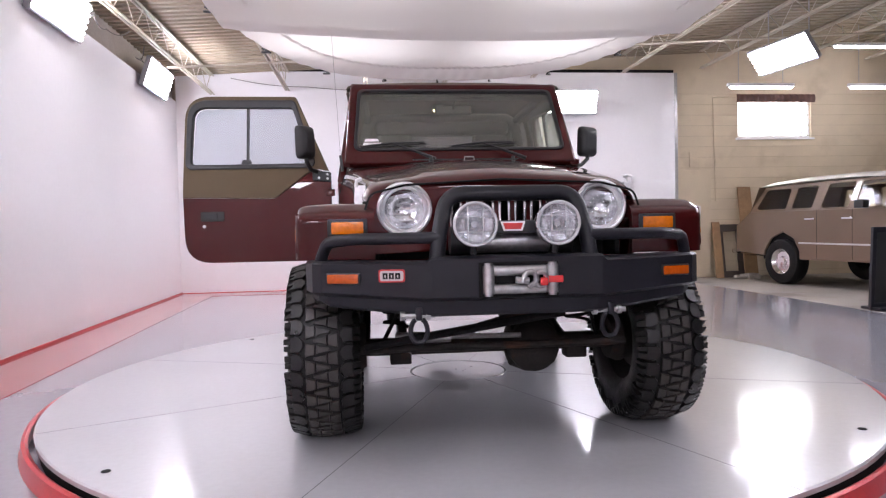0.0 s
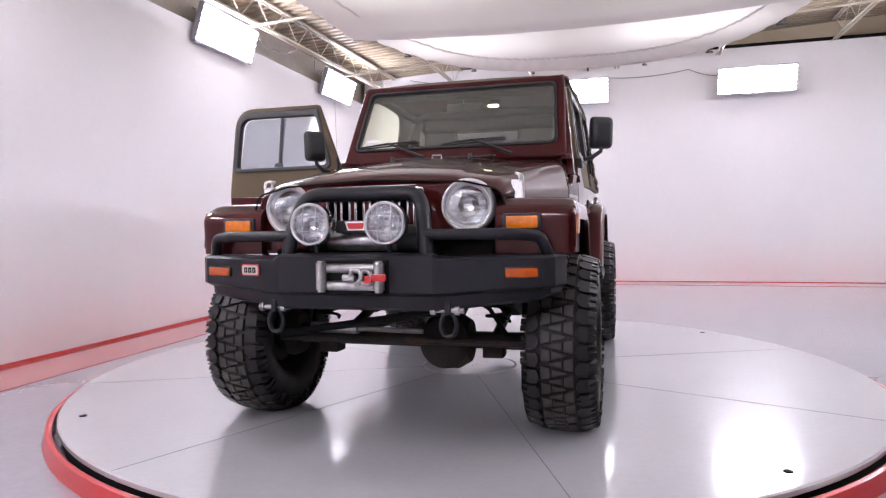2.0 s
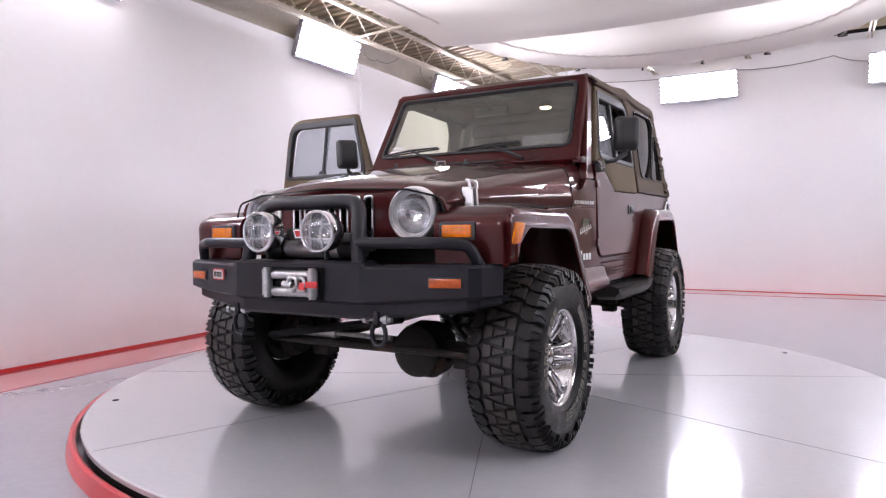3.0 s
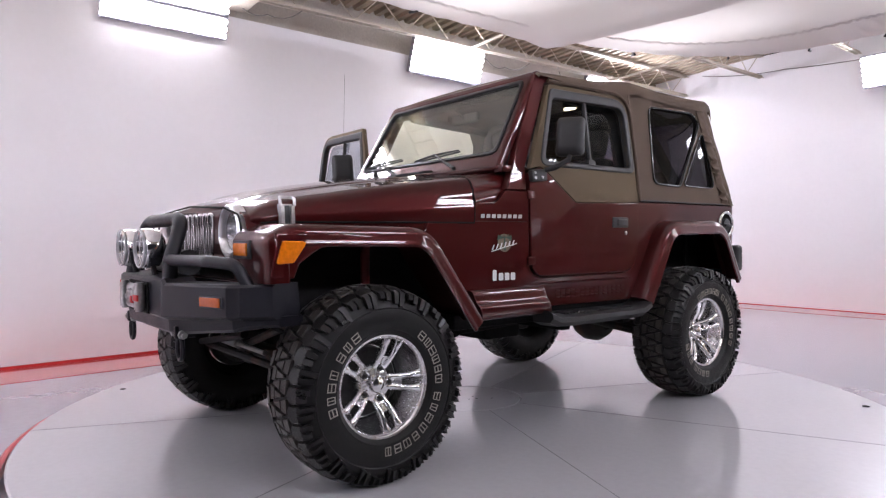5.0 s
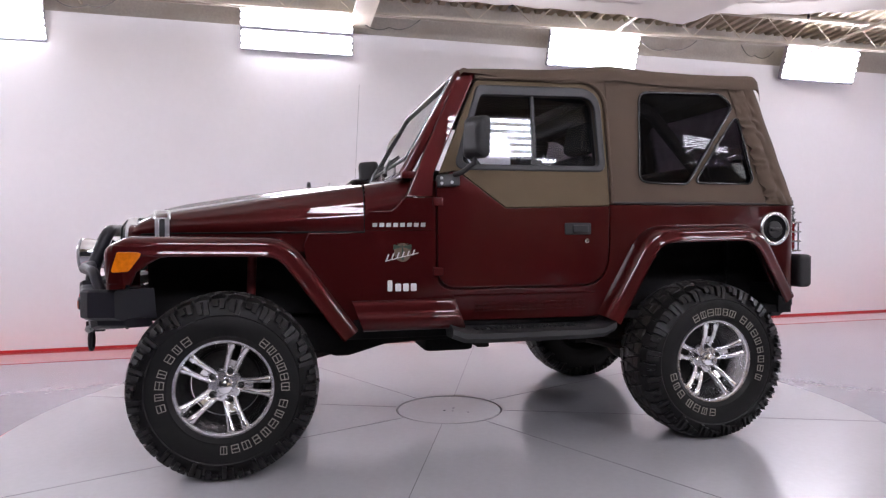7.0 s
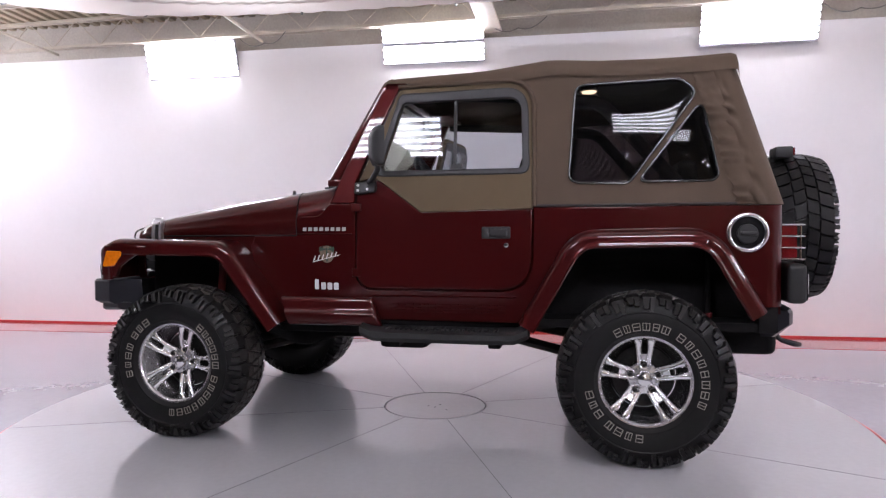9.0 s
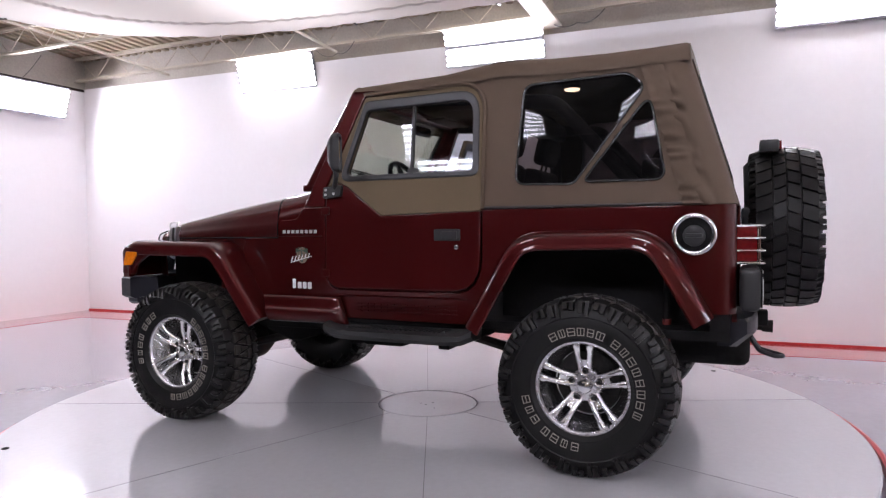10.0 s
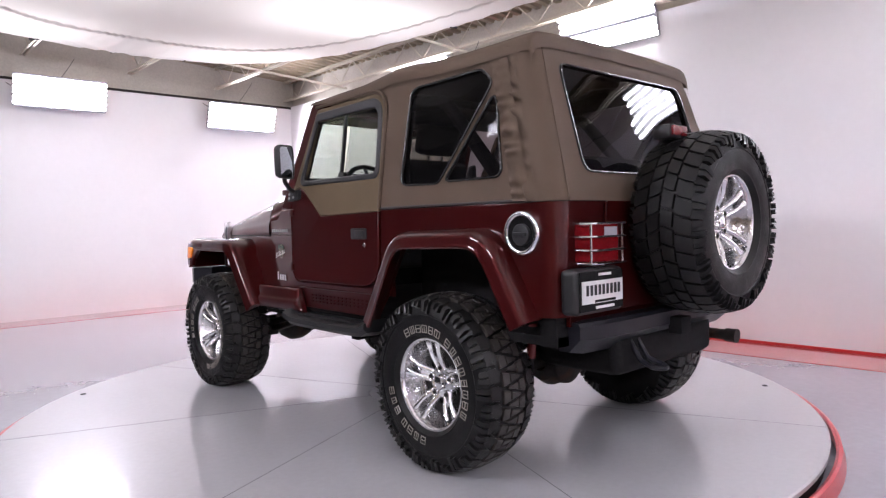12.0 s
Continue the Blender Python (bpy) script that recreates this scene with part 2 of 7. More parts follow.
def loft(bm, rows, ring=False, caps=False, loop=False):
    """Faces between rows of points. ring: each row closes; loop: the last row joins the first."""
    vs = [[bm.verts.new(p) for p in row] for row in rows]
    n = len(rows[0])
    pairs = list(zip(vs, vs[1:])) + ([(vs[-1], vs[0])] if loop else [])
    for a, b in pairs:
        for i in range(n if ring else n - 1):
            j = (i + 1) % n
            bm.faces.new((a[i], a[j], b[j], b[i]))
    if caps:
        bm.faces.new(list(reversed(vs[0])))
        bm.faces.new(vs[-1])
    return bm


def tube(bm, pts, r, n=10, caps=True, closed=False):
    """A round bar along pts; r is one radius or one for each point."""
    P = [Vector(p) for p in pts]
    k = len(P)
    rows, side = [], None
    for i, p in enumerate(P):
        if closed:
            d = P[(i + 1) % k] - P[i - 1]
        else:
            d = P[min(i + 1, k - 1)] - P[max(i - 1, 0)]
        d.normalize()
        if side is None:
            side = d.orthogonal().normalized()
        side = (side - d * side.dot(d)).normalized()
        up = d.cross(side)
        rad = r[i] if isinstance(r, (list, tuple)) else r
        rows.append([p + (side * math.cos(a) + up * math.sin(a)) * rad for a in [2 * math.pi * j / n for j in range(n)]])
    return loft(bm, rows, ring=True, caps=caps and not closed, loop=closed)


def turn(bm, prof, n=32, m=None, closed=False):
    """A body of revolution about x: prof is (x, radius)."""
    rows = []
    for j in range(n):
        a = 2 * math.pi * j / n
        rows.append([Vector((x, r * math.cos(a), r * math.sin(a))) for x, r in prof])
    if m is not None:
        rows = [[m @ p for p in row] for row in rows]
    return loft(bm, rows, ring=closed, loop=True)


def plate(outline, holes, thick, at, bevel=0.0):
    """A mesh: the flat outline with holes, thick, its points (u, v, w) set in the world by at(u, v, w)."""
    cu = bpy.data.curves.new("plate", "CURVE")
    cu.dimensions, cu.fill_mode = "2D", "BOTH"
    cu.extrude = max(thick / 2 - bevel, 0.0)
    cu.bevel_depth, cu.bevel_resolution, cu.offset = bevel, 2, -bevel
    for ring in (outline, *holes):
        sp = cu.splines.new("POLY")
        sp.points.add(len(ring) - 1)
        for q, (u, v) in zip(sp.points, ring):
            q.co = (u, v, 0, 1)
        sp.use_cyclic_u = True
    ob = bpy.data.objects.new("plate", cu)
    me = bpy.data.meshes.new_from_object(ob)
    bpy.data.objects.remove(ob)
    bpy.data.curves.remove(cu)
    for q in me.vertices:
        q.co = at(*q.co)
    me.materials.clear()
    bm = bmesh.new()
    bm.from_mesh(me)
    bpy.data.meshes.remove(me)
    return bm


def swept(bm, path, prof, ring=True, caps=True):
    """prof (x, n) carried along path (y, z): n is the offset along the path's outward normal."""
    k = len(path)
    rows = []
    for i, (y, z) in enumerate(path):
        a, b = path[max(i - 1, 0)], path[min(i + 1, k - 1)]
        d = Vector((b[0] - a[0], b[1] - a[1])).normalized()
        nrm = Vector((-d.y, d.x))
        rows.append([Vector((x, y + nrm.x * o, z + nrm.y * o)) for x, o in prof])
    return loft(bm, rows, ring=ring, caps=caps)


def flip(bm):
    """The same mesh mirrored to the other side of the car."""
    c = bm.copy()
    for v in c.verts:
        v.co.x = -v.co.x
    return c


def both(name, bm, material, parent, label=""):
    c = flip(bm)
    return part(name, bm, material, parent, label), part(name, c, material, parent, label)


def ellipse(cx, cy, rx, ry, n=24):
    return [(cx + rx * math.cos(2 * math.pi * i / n), cy + ry * math.sin(2 * math.pi * i / n)) for i in range(n)]


# ---- the room ----
FZ = -0.10                       # floor level; the turntable's top is z = 0
XR, XL0, XL1 = 12.0, -3.85, -3.27  # right end of the hall; the long wall's x at the back and at the front
YB, YF = 7.65, -7.20

bm = bmesh.new()
block(bm, -4.6, 5.05, -8.0, 8.3, FZ - 0.2, FZ)
tagged(part("floor", bm, FLOOR), "glossy grey epoxy-painted studio floor", "floor", kind="structure")
bm = bmesh.new()
block(bm, 5.05, XR + 0.5, -8.0, 8.3, FZ - 0.2, FZ - 0.004)
tagged(part("floor_workshop", bm, CONCRETE), "worn stained bare concrete floor of the workshop bay", "floor", kind="structure")

# red band on the floor along three walls
bm = plate([(XL0 + 0.05, YB), (XL0 + 0.66, YB - 0.62), (XL1 + 0.62, YF + 0.62), (XL1, YF)], [], 0.008, lambda u, v, w: (u, v, FZ + w))
tagged(part("floor_band_long", bm, RED_FLOOR), "red painted band on the floor along the white wall", "floor marking", kind="structure")
bm = plate([(XL0 + 0.05, YB), (5.1, YB), (5.1, YB - 0.62), (XL0 + 0.66, YB - 0.62)], [], 0.008, lambda u, v, w: (u, v, FZ + w))
tagged(part("floor_band_back", bm, RED_FLOOR), "red painted band on the floor along the white wall", "floor marking", kind="structure")
bm = plate([(XL1, YF), (XL1 + 0.62, YF + 0.62), (3.6, YF + 0.62), (3.6, YF)], [], 0.008, lambda u, v, w: (u, v, FZ + w))
tagged(part("floor_band_front", bm, RED_FLOOR), "red painted band on the floor along the white wall", "floor marking", kind="structure")


def wall_strip(name, a, b, z0, z1, thick, material, label, category="wall", proud=0.0):
    """A wall from a to b in plan, its face on the line, thick to the left of a to b."""
    a, b = Vector((*a, 0)), Vector((*b, 0))
    d = (b - a).normalized()
    nrm = Vector((-d.y, d.x, 0))
    w = bmesh.new()
    lo = [a - nrm * proud, b - nrm * proud, b + nrm * thick, a + nrm * thick]
    loft(w, [[p + Vector((0, 0, z)) for p in lo] for z in (z0, z1)], ring=True, caps=True)
    return tagged(part(name, w, material), label, category, kind="structure")


WALL_LABEL = "smooth white painted studio wall with faint scuffs"
A, B, C, D = (XL1, YF), (XL0, YB), (5.1, YB), (3.6, YF)
wall_strip("wall_long", A, B, FZ, 3.22, 0.12, WALL, WALL_LABEL)
wall_strip("wall_back", B, C, FZ, 3.74, 0.12, WALL, WALL_LABEL)
wall_strip("wall_front", D, A, FZ, 3.18, 0.12, WALL, WALL_LABEL)
# block walls behind and above the white boards
wall_strip("wall_long_block", (XL1 - 0.13, YF - 0.4), (XL0 - 0.13, YB + 0.4), FZ, 3.70, 0.2, HEADER_SHADED, "cream painted block wall above the white boards")
wall_strip("wall_front_block", (XR, YF - 0.14), (XL1 - 0.2, YF - 0.14), FZ, 4.56, 0.2, HEADER_SHADED, "cream painted block wall above the white boards")
wall_strip("wall_right", (XR, 8.0), (XR, -7.5), FZ, 4.56, 0.2, BLOCK, "cream painted block wall of the workshop bay")
# added dark screen, never in view, that keeps the paint's reflections dark
bm = bmesh.new()
rows = []
for j in range(2):
    rows.append([(6.9 + 0.05 * math.sin(i * 1.9), -7.2 + 8.6 * i / 200, FZ + 3.85 * j) for i in range(201)])
loft(bm, rows)
loft(bm, [[(x + 0.03, y, z) for x, y, z in row] for row in rows])
tagged(part("unseen_dark_screen", bm, DUSK, angle=80), "added unseen dark screen that keeps the car's side reflections dark", "curtain", kind="structure")
# second added screen, out of view, darkens what the hood reflects
bm = bmesh.new()
rows = []
for j in range(2):
    rows.append([(3.65 + 3.2 * i / 110, -7.12 + 0.05 * math.sin(i * 1.9), FZ + 3.85 * j) for i in range(111)])
loft(bm, rows)
loft(bm, [[(x, y - 0.03, z) for x, y, z in row] for row in rows])
tagged(part("unseen_dark_screen_front", bm, DUSK, angle=80), "added unseen dark screen beside the white wall, for darker reflections", "curtain", kind="structure")
# far block wall with its window opening
bm = plate([(XL0 - 0.5, FZ), (XR, FZ), (XR, 4.5), (XL0 - 0.5, 3.66)], [[(6.48, 2.56), (7.99, 2.56), (7.99, 3.36), (6.48, 3.36)]], 0.2, lambda u, v, w: (u, 8.0 + w, v))
far_wall = tagged(part("wall_far_block", bm, BLOCK), "cream painted block wall with a high window", "wall", kind="structure")

for nm, p, q, high in (("baseboard_long", A, B, 0.026), ("baseboard_back", B, C, 0.012)):
    wall_strip(nm, p, q, FZ, FZ + high, 0.0, RED_TRIM, "bright red painted baseboard along the white wall", "baseboard", proud=0.018)
wall_strip("trim_wall_end", (5.1, YB + 0.10), (5.16, YB + 0.10), FZ, 3.74, 0.1, STEEL, "grey metal edge trim at the white wall's end", "trim", proud=0.1)
# shade of the gap over the back wall, drawn as a dark strip
wall_strip("gap_shade_wall_top", (XL0, YB + 0.02), (5.1, YB + 0.02), 3.74, 3.80, 0.1, DARK, "dark strip that stands for the shaded gap above the white wall", "trim")

# brown strip in place of the dark gap over the front wall
wall_strip("gap_strip_front_top", D, A, 3.18, 3.215, 0.05, RUSTY, "dark brown strip that stands for the gap on top of the white wall", "trim", proud=0.012)

# courses of the block wall: recessed joints as thin strips
bm = bmesh.new()
for i in range(18):
    z = FZ + 0.1 + 0.2 * i
    block(bm, 5.17, XR, 7.892, 7.8995, z - 0.004, z + 0.004)
tagged(part("block_joints", bm, mat("joint_shadow_grey", (0.50, 0.41, 0.29), 0.8)), "recessed mortar courses of the cream block wall", "mortar", kind="structure")

# window in the far wall
win = empty("window_1", (7.24, 8.0, 2.56))
tagged(win, "high workshop window glowing with daylight", "window", kind="structure")


def loc(ob, parent):
    """Keep ob where it is in the world under an unturned parent."""
    ob.location = ob.location - parent.location
    return ob


bm = plate([(6.48, 2.56), (7.99, 2.56), (7.99, 3.36), (6.48, 3.36)], [[(6.53, 2.61), (7.80, 2.61), (7.80, 3.31), (6.53, 3.31)], [(7.84, 2.61), (7.94, 2.61), (7.94, 3.31), (7.84, 3.31)]], 0.06, lambda u, v, w: (u, 7.98 + w, v))
loc(part("window_frame", bm, REFLECTOR, win), win)
bm = bmesh.new()
block(bm, 6.44, 8.03, 7.85, 7.94, 2.525, 2.56, 0.006)
loc(part("window_sill", bm, REFLECTOR, win), win)
bm = bmesh.new()
block(bm, 6.49, 7.98, 8.03, 8.04, 2.57, 3.35)
loc(part("pane", bm, DAYLIGHT, win, "frosted pane bright with daylight"), win)
bm = bmesh.new()
rows = []
for j in range(7):
    z = 3.235 + 0.155 * j / 6
    rows.append([(6.44 + 1.60 * i / 60, 7.86 - 0.012 * math.sin(i * 1.3) - 0.02 * math.sin(math.pi * j / 6), z) for i in range(61)])
loft(bm, rows)
tagged(part("window_valance", bm, mat("brown_valance_cloth", (0.10, 0.042, 0.032), 0.45, vary=0.2)), "gathered dark brown valance over the window", "valance")

# ---- roof ----
def deck_z(x):
    """Underside of the roof, which rises gently away from the long wall."""
    return 3.86 + 0.055 * x


bm = bmesh.new()
rows = []
for i in range(0, 110):
    y = -8.0 + 0.15 * i
    for dy, z in ((0.0, 0.0), (0.07, 0.0), (0.085, 0.04), (0.135, 0.04)):
        rows.append([(x, y + dy, deck_z(x) + z) for x in (-4.4, XR + 0.1)])
loft(bm, rows)
tagged(part("ceiling", bm, DECK, angle=20), "cream painted corrugated steel roof deck", "ceiling", kind="structure")
bm = bmesh.new()
loft(bm, [[(x, -8.2, deck_z(x) + z), (x, 8.6, deck_z(x) + z)] for x, z in ((-4.6, 0.06), (XR + 0.3, 0.06), (XR + 0.3, 0.16), (-4.6, 0.16))], loop=True)
tagged(part("roof_slab", bm, DARK), "closed roof above the steel deck", "roof", kind="structure")


def joist(x):
    """An open-web steel joist that runs along the hall."""
    j = empty("roof_joist", (x, 0, deck_z(x) - 0.36))
    tagged(j, "cream painted open-web steel roof joist", "joist", "roof joists")
    for z, h in ((0.315, 0.045), (0.0, 0.04)):
        b = bmesh.new()
        for s in (-0.040, 0.010):
            block(b, s, s + 0.03, -7.3, 7.6, z, z + 0.008, 0.002)
            block(b, s + (0.024 if s < 0 else 0.0), s + (0.030 if s < 0 else 0.006), -7.3, 7.6, z, z + h, 0.002)
        part("chord", b, TRUSS, j)
    n = 44
    pts = [(0, -7.2 + 14.7 * i / n, 0.02 if i % 2 else 0.335) for i in range(n + 1)]
    for p, q in zip(pts, pts[1:]):
        b = bmesh.new()
        tube(b, [p, q], 0.0065, 6)
        part("web_member", b, TRUSS, j)
    return j


first = joist(-3.22)
for x in (-1.95, -0.6, 0.8, 2.4, 4.1, 5.6, 7.2, 8.9, 10.6):
    copy_thing(first, pose(x, 0, deck_z(x) - 0.36))

for y in (-5.6, -2.8, 2.8, 5.6):
    bm = bmesh.new()
    tube(bm, [(-3.38, y, deck_z(-3.38) - 0.37), (XR, y, deck_z(XR) - 0.37)], 0.017, 8)
    tagged(part("bridging_pipe", bm, TRUSS), "cream painted steel bridging pipe under the joists", "pipe", "bridging pipes")
bm = bmesh.new()
for y0, y1, z0, z1 in ((-0.19, 0.03, -0.40, -0.37), (-0.095, -0.065, -0.37, -0.03), (-0.19, 0.03, -0.03, -0.004)):
    loft(bm, [[(x, y0, deck_z(x) + z0), (x, y1, deck_z(x) + z0), (x, y1, deck_z(x) + z1), (x, y0, deck_z(x) + z1)] for x in (-3.5, XR)], ring=True, caps=True)
tagged(part("roof_beam", bm, TRUSS), "cream painted steel beam across the joists", "beam")

# ---- cloth canopy under the roof ----
CX, CY, CA, CB, CP = 0.45, 0.475, 2.58, 4.925, 3.1
def canopy_z(u, v):
    return 3.04 + 0.11 * min(1.0, abs(u)) ** 2 + 0.02 * min(1.0, abs(v)) ** 2


def hem(v, v1):
    """The nearer cloth hangs down towards its free end."""
    f = max(0.0, 1 - abs(v1 - v) / 0.25) if v1 < 0.9 else 0.0
    return -0.085 * f * f


def canopy(name, v0, v1, drop):
    b = bmesh.new()
    rows = []
    nv, nu = 70, 150
    for j in range(nv + 1):
        v = v0 + (v1 - v0) * j / nv
        half = (1 - abs(v) ** CP) ** (1 / CP) if abs(v) < 1 else 0.0
        row = []
        for i in range(nu + 1):
            u = (2 * i / nu - 1) * half
            e = (abs(u) ** CP + abs(v) ** CP) ** (1 / CP)
            pleat = 0.007 * math.sin(84 * math.atan2(v, u) + 2 * math.sin(9 * math.atan2(v, u))) * max(0.0, e - 0.80) / 0.20
            row.append((CX + CA * u, CY + CB * v, canopy_z(u, v) + drop + hem(v, v1) + pleat + 0.008 * noise.noise(Vector((u * 3, v * 6, 1)))))
        rows.append(row)
    loft(b, rows)
    return b


tagged(part("canopy_cloth", canopy("a", -0.999, 0.495, 0.0), CANVAS, angle=80), "sagging white diffusion cloth hung below the roof", "canopy")
tagged(part("canopy_cloth", canopy("b", 0.473, 0.999, 0.035), CANVAS, angle=80), "sagging white diffusion cloth hung below the roof, overlapping the other", "canopy")
# gathered tape sewn inside the cloth's rim
bm = bmesh.new()
rows = []
for k in range(720):
    a = 2 * math.pi * k / 720
    cu, sv = math.cos(a), math.sin(a)
    q = 0.845 * (abs(cu) ** CP + abs(sv) ** CP) ** (-1 / CP)
    ruff = 0.006 * math.sin(150 * a + 3 * math.sin(17 * a))
    rows.append([(CX + CA * cu * q * f, CY + CB * sv * q * f, canopy_z(cu * q, sv * q) + (0.035 if sv * q > 0.50 else 0.0) - 0.012 - g + ruff) for f, g in ((0.990, -0.004), (0.995, 0.010), (1.005, 0.010), (1.010, -0.004))])
loft(bm, rows, loop=True)
tagged(part("canopy_tape", bm, CANVAS, angle=80), "gathered white tape sewn inside the canopy's rim", "tape")
# clips on the cloth's rim with cords to the joists
for k in range(22):
    a = 2 * math.pi * (k + 0.5) / 22
    cu, sv = math.cos(a), math.sin(a)
    s = (abs(cu) ** CP + abs(sv) ** CP) ** (-1 / CP)
    p = Vector((CX + CA * cu * s, CY + CB * sv * s, canopy_z(cu * s, sv * s)))
    o = Vector((cu, sv, 0)).normalized()
    bm = bmesh.new()
    tube(bm, [p - o * 0.03, p + o * 0.13 + Vector((0, 0, 0.03))], 0.013, 6)
    tube(bm, [p + o * 0.10 + Vector((0, 0, 0.02)), p + o * 0.14 + Vector((0, 0, deck_z(p.x) + 0.005 - p.z))], 0.0025, 5)
    tube(bm, [p + Vector((0, 0, 0.018)), p + o * 0.12 + Vector((0, 0, 0.075))], 0.012, 6)
    tagged(part("spring_clamp", bm, PLASTIC), "black spring clamp gripping the canopy's rim", "clamp", "canopy clamps")

# ---- light panels ----
def light_panel(m, tubes=6, split=0.0):
    """A fluorescent bank 1.12 m wide; it looks along its -z, its top edge along +y."""
    p = empty("light_panel")
    p.matrix_world = m
    b = bmesh.new()
    loft(b, [[(-0.57, -0.21, 0.07), (0.57, -0.21, 0.07), (0.57, 0.21, 0.07), (-0.57, 0.21, 0.07)],
             [(-0.58, -0.22, -0.004), (0.58, -0.22, -0.004), (0.58, 0.22, -0.004), (-0.58, 0.22, -0.004)],
             [(-0.56, -0.20, -0.004), (0.56, -0.20, -0.004), (0.56, 0.20, -0.004), (-0.56, 0.20, -0.004)],
             [(-0.55, -0.19, 0.05), (0.55, -0.19, 0.05), (0.55, 0.19, 0.05), (-0.55, 0.19, 0.05)]], ring=True, caps=True)
    part("housing", b, FIXTURE, p)
    if split:
        b = bmesh.new()
        block(b, -0.565, 0.565, -0.016, 0.016, -0.03, 0.0, 0.003)
        part("divider", b, FIXTURE, p)
    for i in range(tubes):
        y = -0.168 + 0.336 * i / (tubes - 1)
        y += (split if i >= tubes / 2 else -split)
        b = bmesh.new()
        tube(b, [(-0.572, y, 0.0), (0.572, y, 0.0)], 0.0185, 8)
        part("lamp_tube", b, TUBE, p)
    for s in (-0.4, 0.4):
        b = bmesh.new()
        tube(b, [(s, 0.1, 0.06), (s, 0.15, 0.26)], 0.008, 6)
        part("bracket", b, STEEL, p)
    return tagged(p, "lit fluorescent light panel hung by the white wall", "light panel", "studio light panels")


def facing(x, y, z, away, tilt):
    """away: the yaw to which the panel looks; tilt: how far it looks down."""
    d = Vector((math.cos(radians(away)) * math.cos(radians(tilt)), math.sin(radians(away)) * math.cos(radians(tilt)), -math.sin(radians(tilt))))
    return look((x, y, z), Vector((x, y, z)) + d)


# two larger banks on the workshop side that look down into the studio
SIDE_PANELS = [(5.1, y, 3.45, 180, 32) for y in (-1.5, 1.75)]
light_panel(facing(-3.42, -0.74, 3.17, 2, 18), split=0.018)
panel = light_panel(facing(-3.34, -3.70, 3.12, 2, 18))
for args in ((-3.52, 2.70, 3.20, 2, 18), (-3.62, 6.0, 3.22, 2, 18),
             (0.08, 7.42, 3.16, -90, 18), (2.96, 7.42, 3.16, -90, 18), (0.41, -6.98, 3.02, 90, 18), (-2.25, -6.98, 2.92, 90, 18),
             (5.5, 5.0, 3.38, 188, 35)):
    copy_thing(panel, facing(*args))
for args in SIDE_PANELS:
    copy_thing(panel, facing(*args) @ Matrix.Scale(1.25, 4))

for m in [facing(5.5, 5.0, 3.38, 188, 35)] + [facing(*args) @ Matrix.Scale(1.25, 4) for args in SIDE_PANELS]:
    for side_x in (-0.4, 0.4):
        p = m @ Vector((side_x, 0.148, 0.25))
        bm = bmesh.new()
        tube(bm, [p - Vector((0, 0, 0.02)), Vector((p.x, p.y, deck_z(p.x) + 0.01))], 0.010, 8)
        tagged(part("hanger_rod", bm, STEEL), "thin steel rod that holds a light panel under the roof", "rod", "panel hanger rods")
# bare tube lamps of the workshop bay; last two added unseen as fill
for x, y, z in ((6.1, 6.5, 3.23), (8.3, 6.5, 3.23), (8.0, 6.5, 3.93), (9.8, 4.4, 3.6), (9.8, 1.6, 3.6)):
    lamp = empty("tube_lamp", (x, y, z))
    tagged(lamp, "lit bare fluorescent strip lamp on a thin rail; the two unseen ones are fill", "strip lamp", "workshop strip lamps")
    b = bmesh.new()
    block(b, -0.6, 0.6, -0.03, 0.03, 0.015, 0.07, 0.005)
    part("rail", b, REFLECTOR, lamp)
    for dx in (-0.4, 0.4):
        b = bmesh.new()
        tube(b, [(dx, 0, 0.05), (dx, 0, deck_z(x) - z + 0.01)], 0.006, 6)
        part("hanger", b, STEEL, lamp)
    b = bmesh.new()
    tube(b, [(-0.55, 0, 0), (0.55, 0, 0)], 0.022, 8)
    part("lamp_tube", b, TUBE, lamp)

# loose cables from the panels and along the walls
CABLE = mat("grey_cable", (0.20, 0.19, 0.18), 0.6, vary=0.1)


def hanging(points, sag, r=0.006):
    """A cable through the points, slack between them."""
    out = []
    for p, q in zip(points, points[1:]):
        p, q = Vector(p), Vector(q)
        for i in range(12):
            f = i / 12
            out.append(p.lerp(q, f) - Vector((0, 0, sag * 4 * f * (1 - f))))
    out.append(Vector(points[-1]))
    b = bmesh.new()
    tube(b, out, r, 6)
    return tagged(part("cable", b, CABLE), "slack grey cable between a light panel and the roof", "cable", "studio cables")


hanging([(0.60, 7.60, 3.40), (1.95, 7.60, 3.44), (2.55, 7.56, 3.30)], 0.05)
hanging([(0.60, 7.60, 3.40), (-1.6, 7.60, 3.46), (-2.9, 7.55, 3.60)], 0.04)
for y0, y1 in ((-0.10, 0.55), (3.30, 3.95), (-3.05, -2.40), (5.2, 4.6)):
    x = -3.40 - 0.025 * y0
    hanging([(x, y0, 3.33), (x + 0.02, (y0 + y1) / 2, 3.26), (x + 0.16, y1, deck_z(-3.22) - 0.35)], 0.06)
for x in (-1.6, 1.05):
    hanging([(x, -7.02, 3.10), (x - 0.45, -7.05, 3.02), (x - 0.8, -6.9, 3.50)], 0.05)

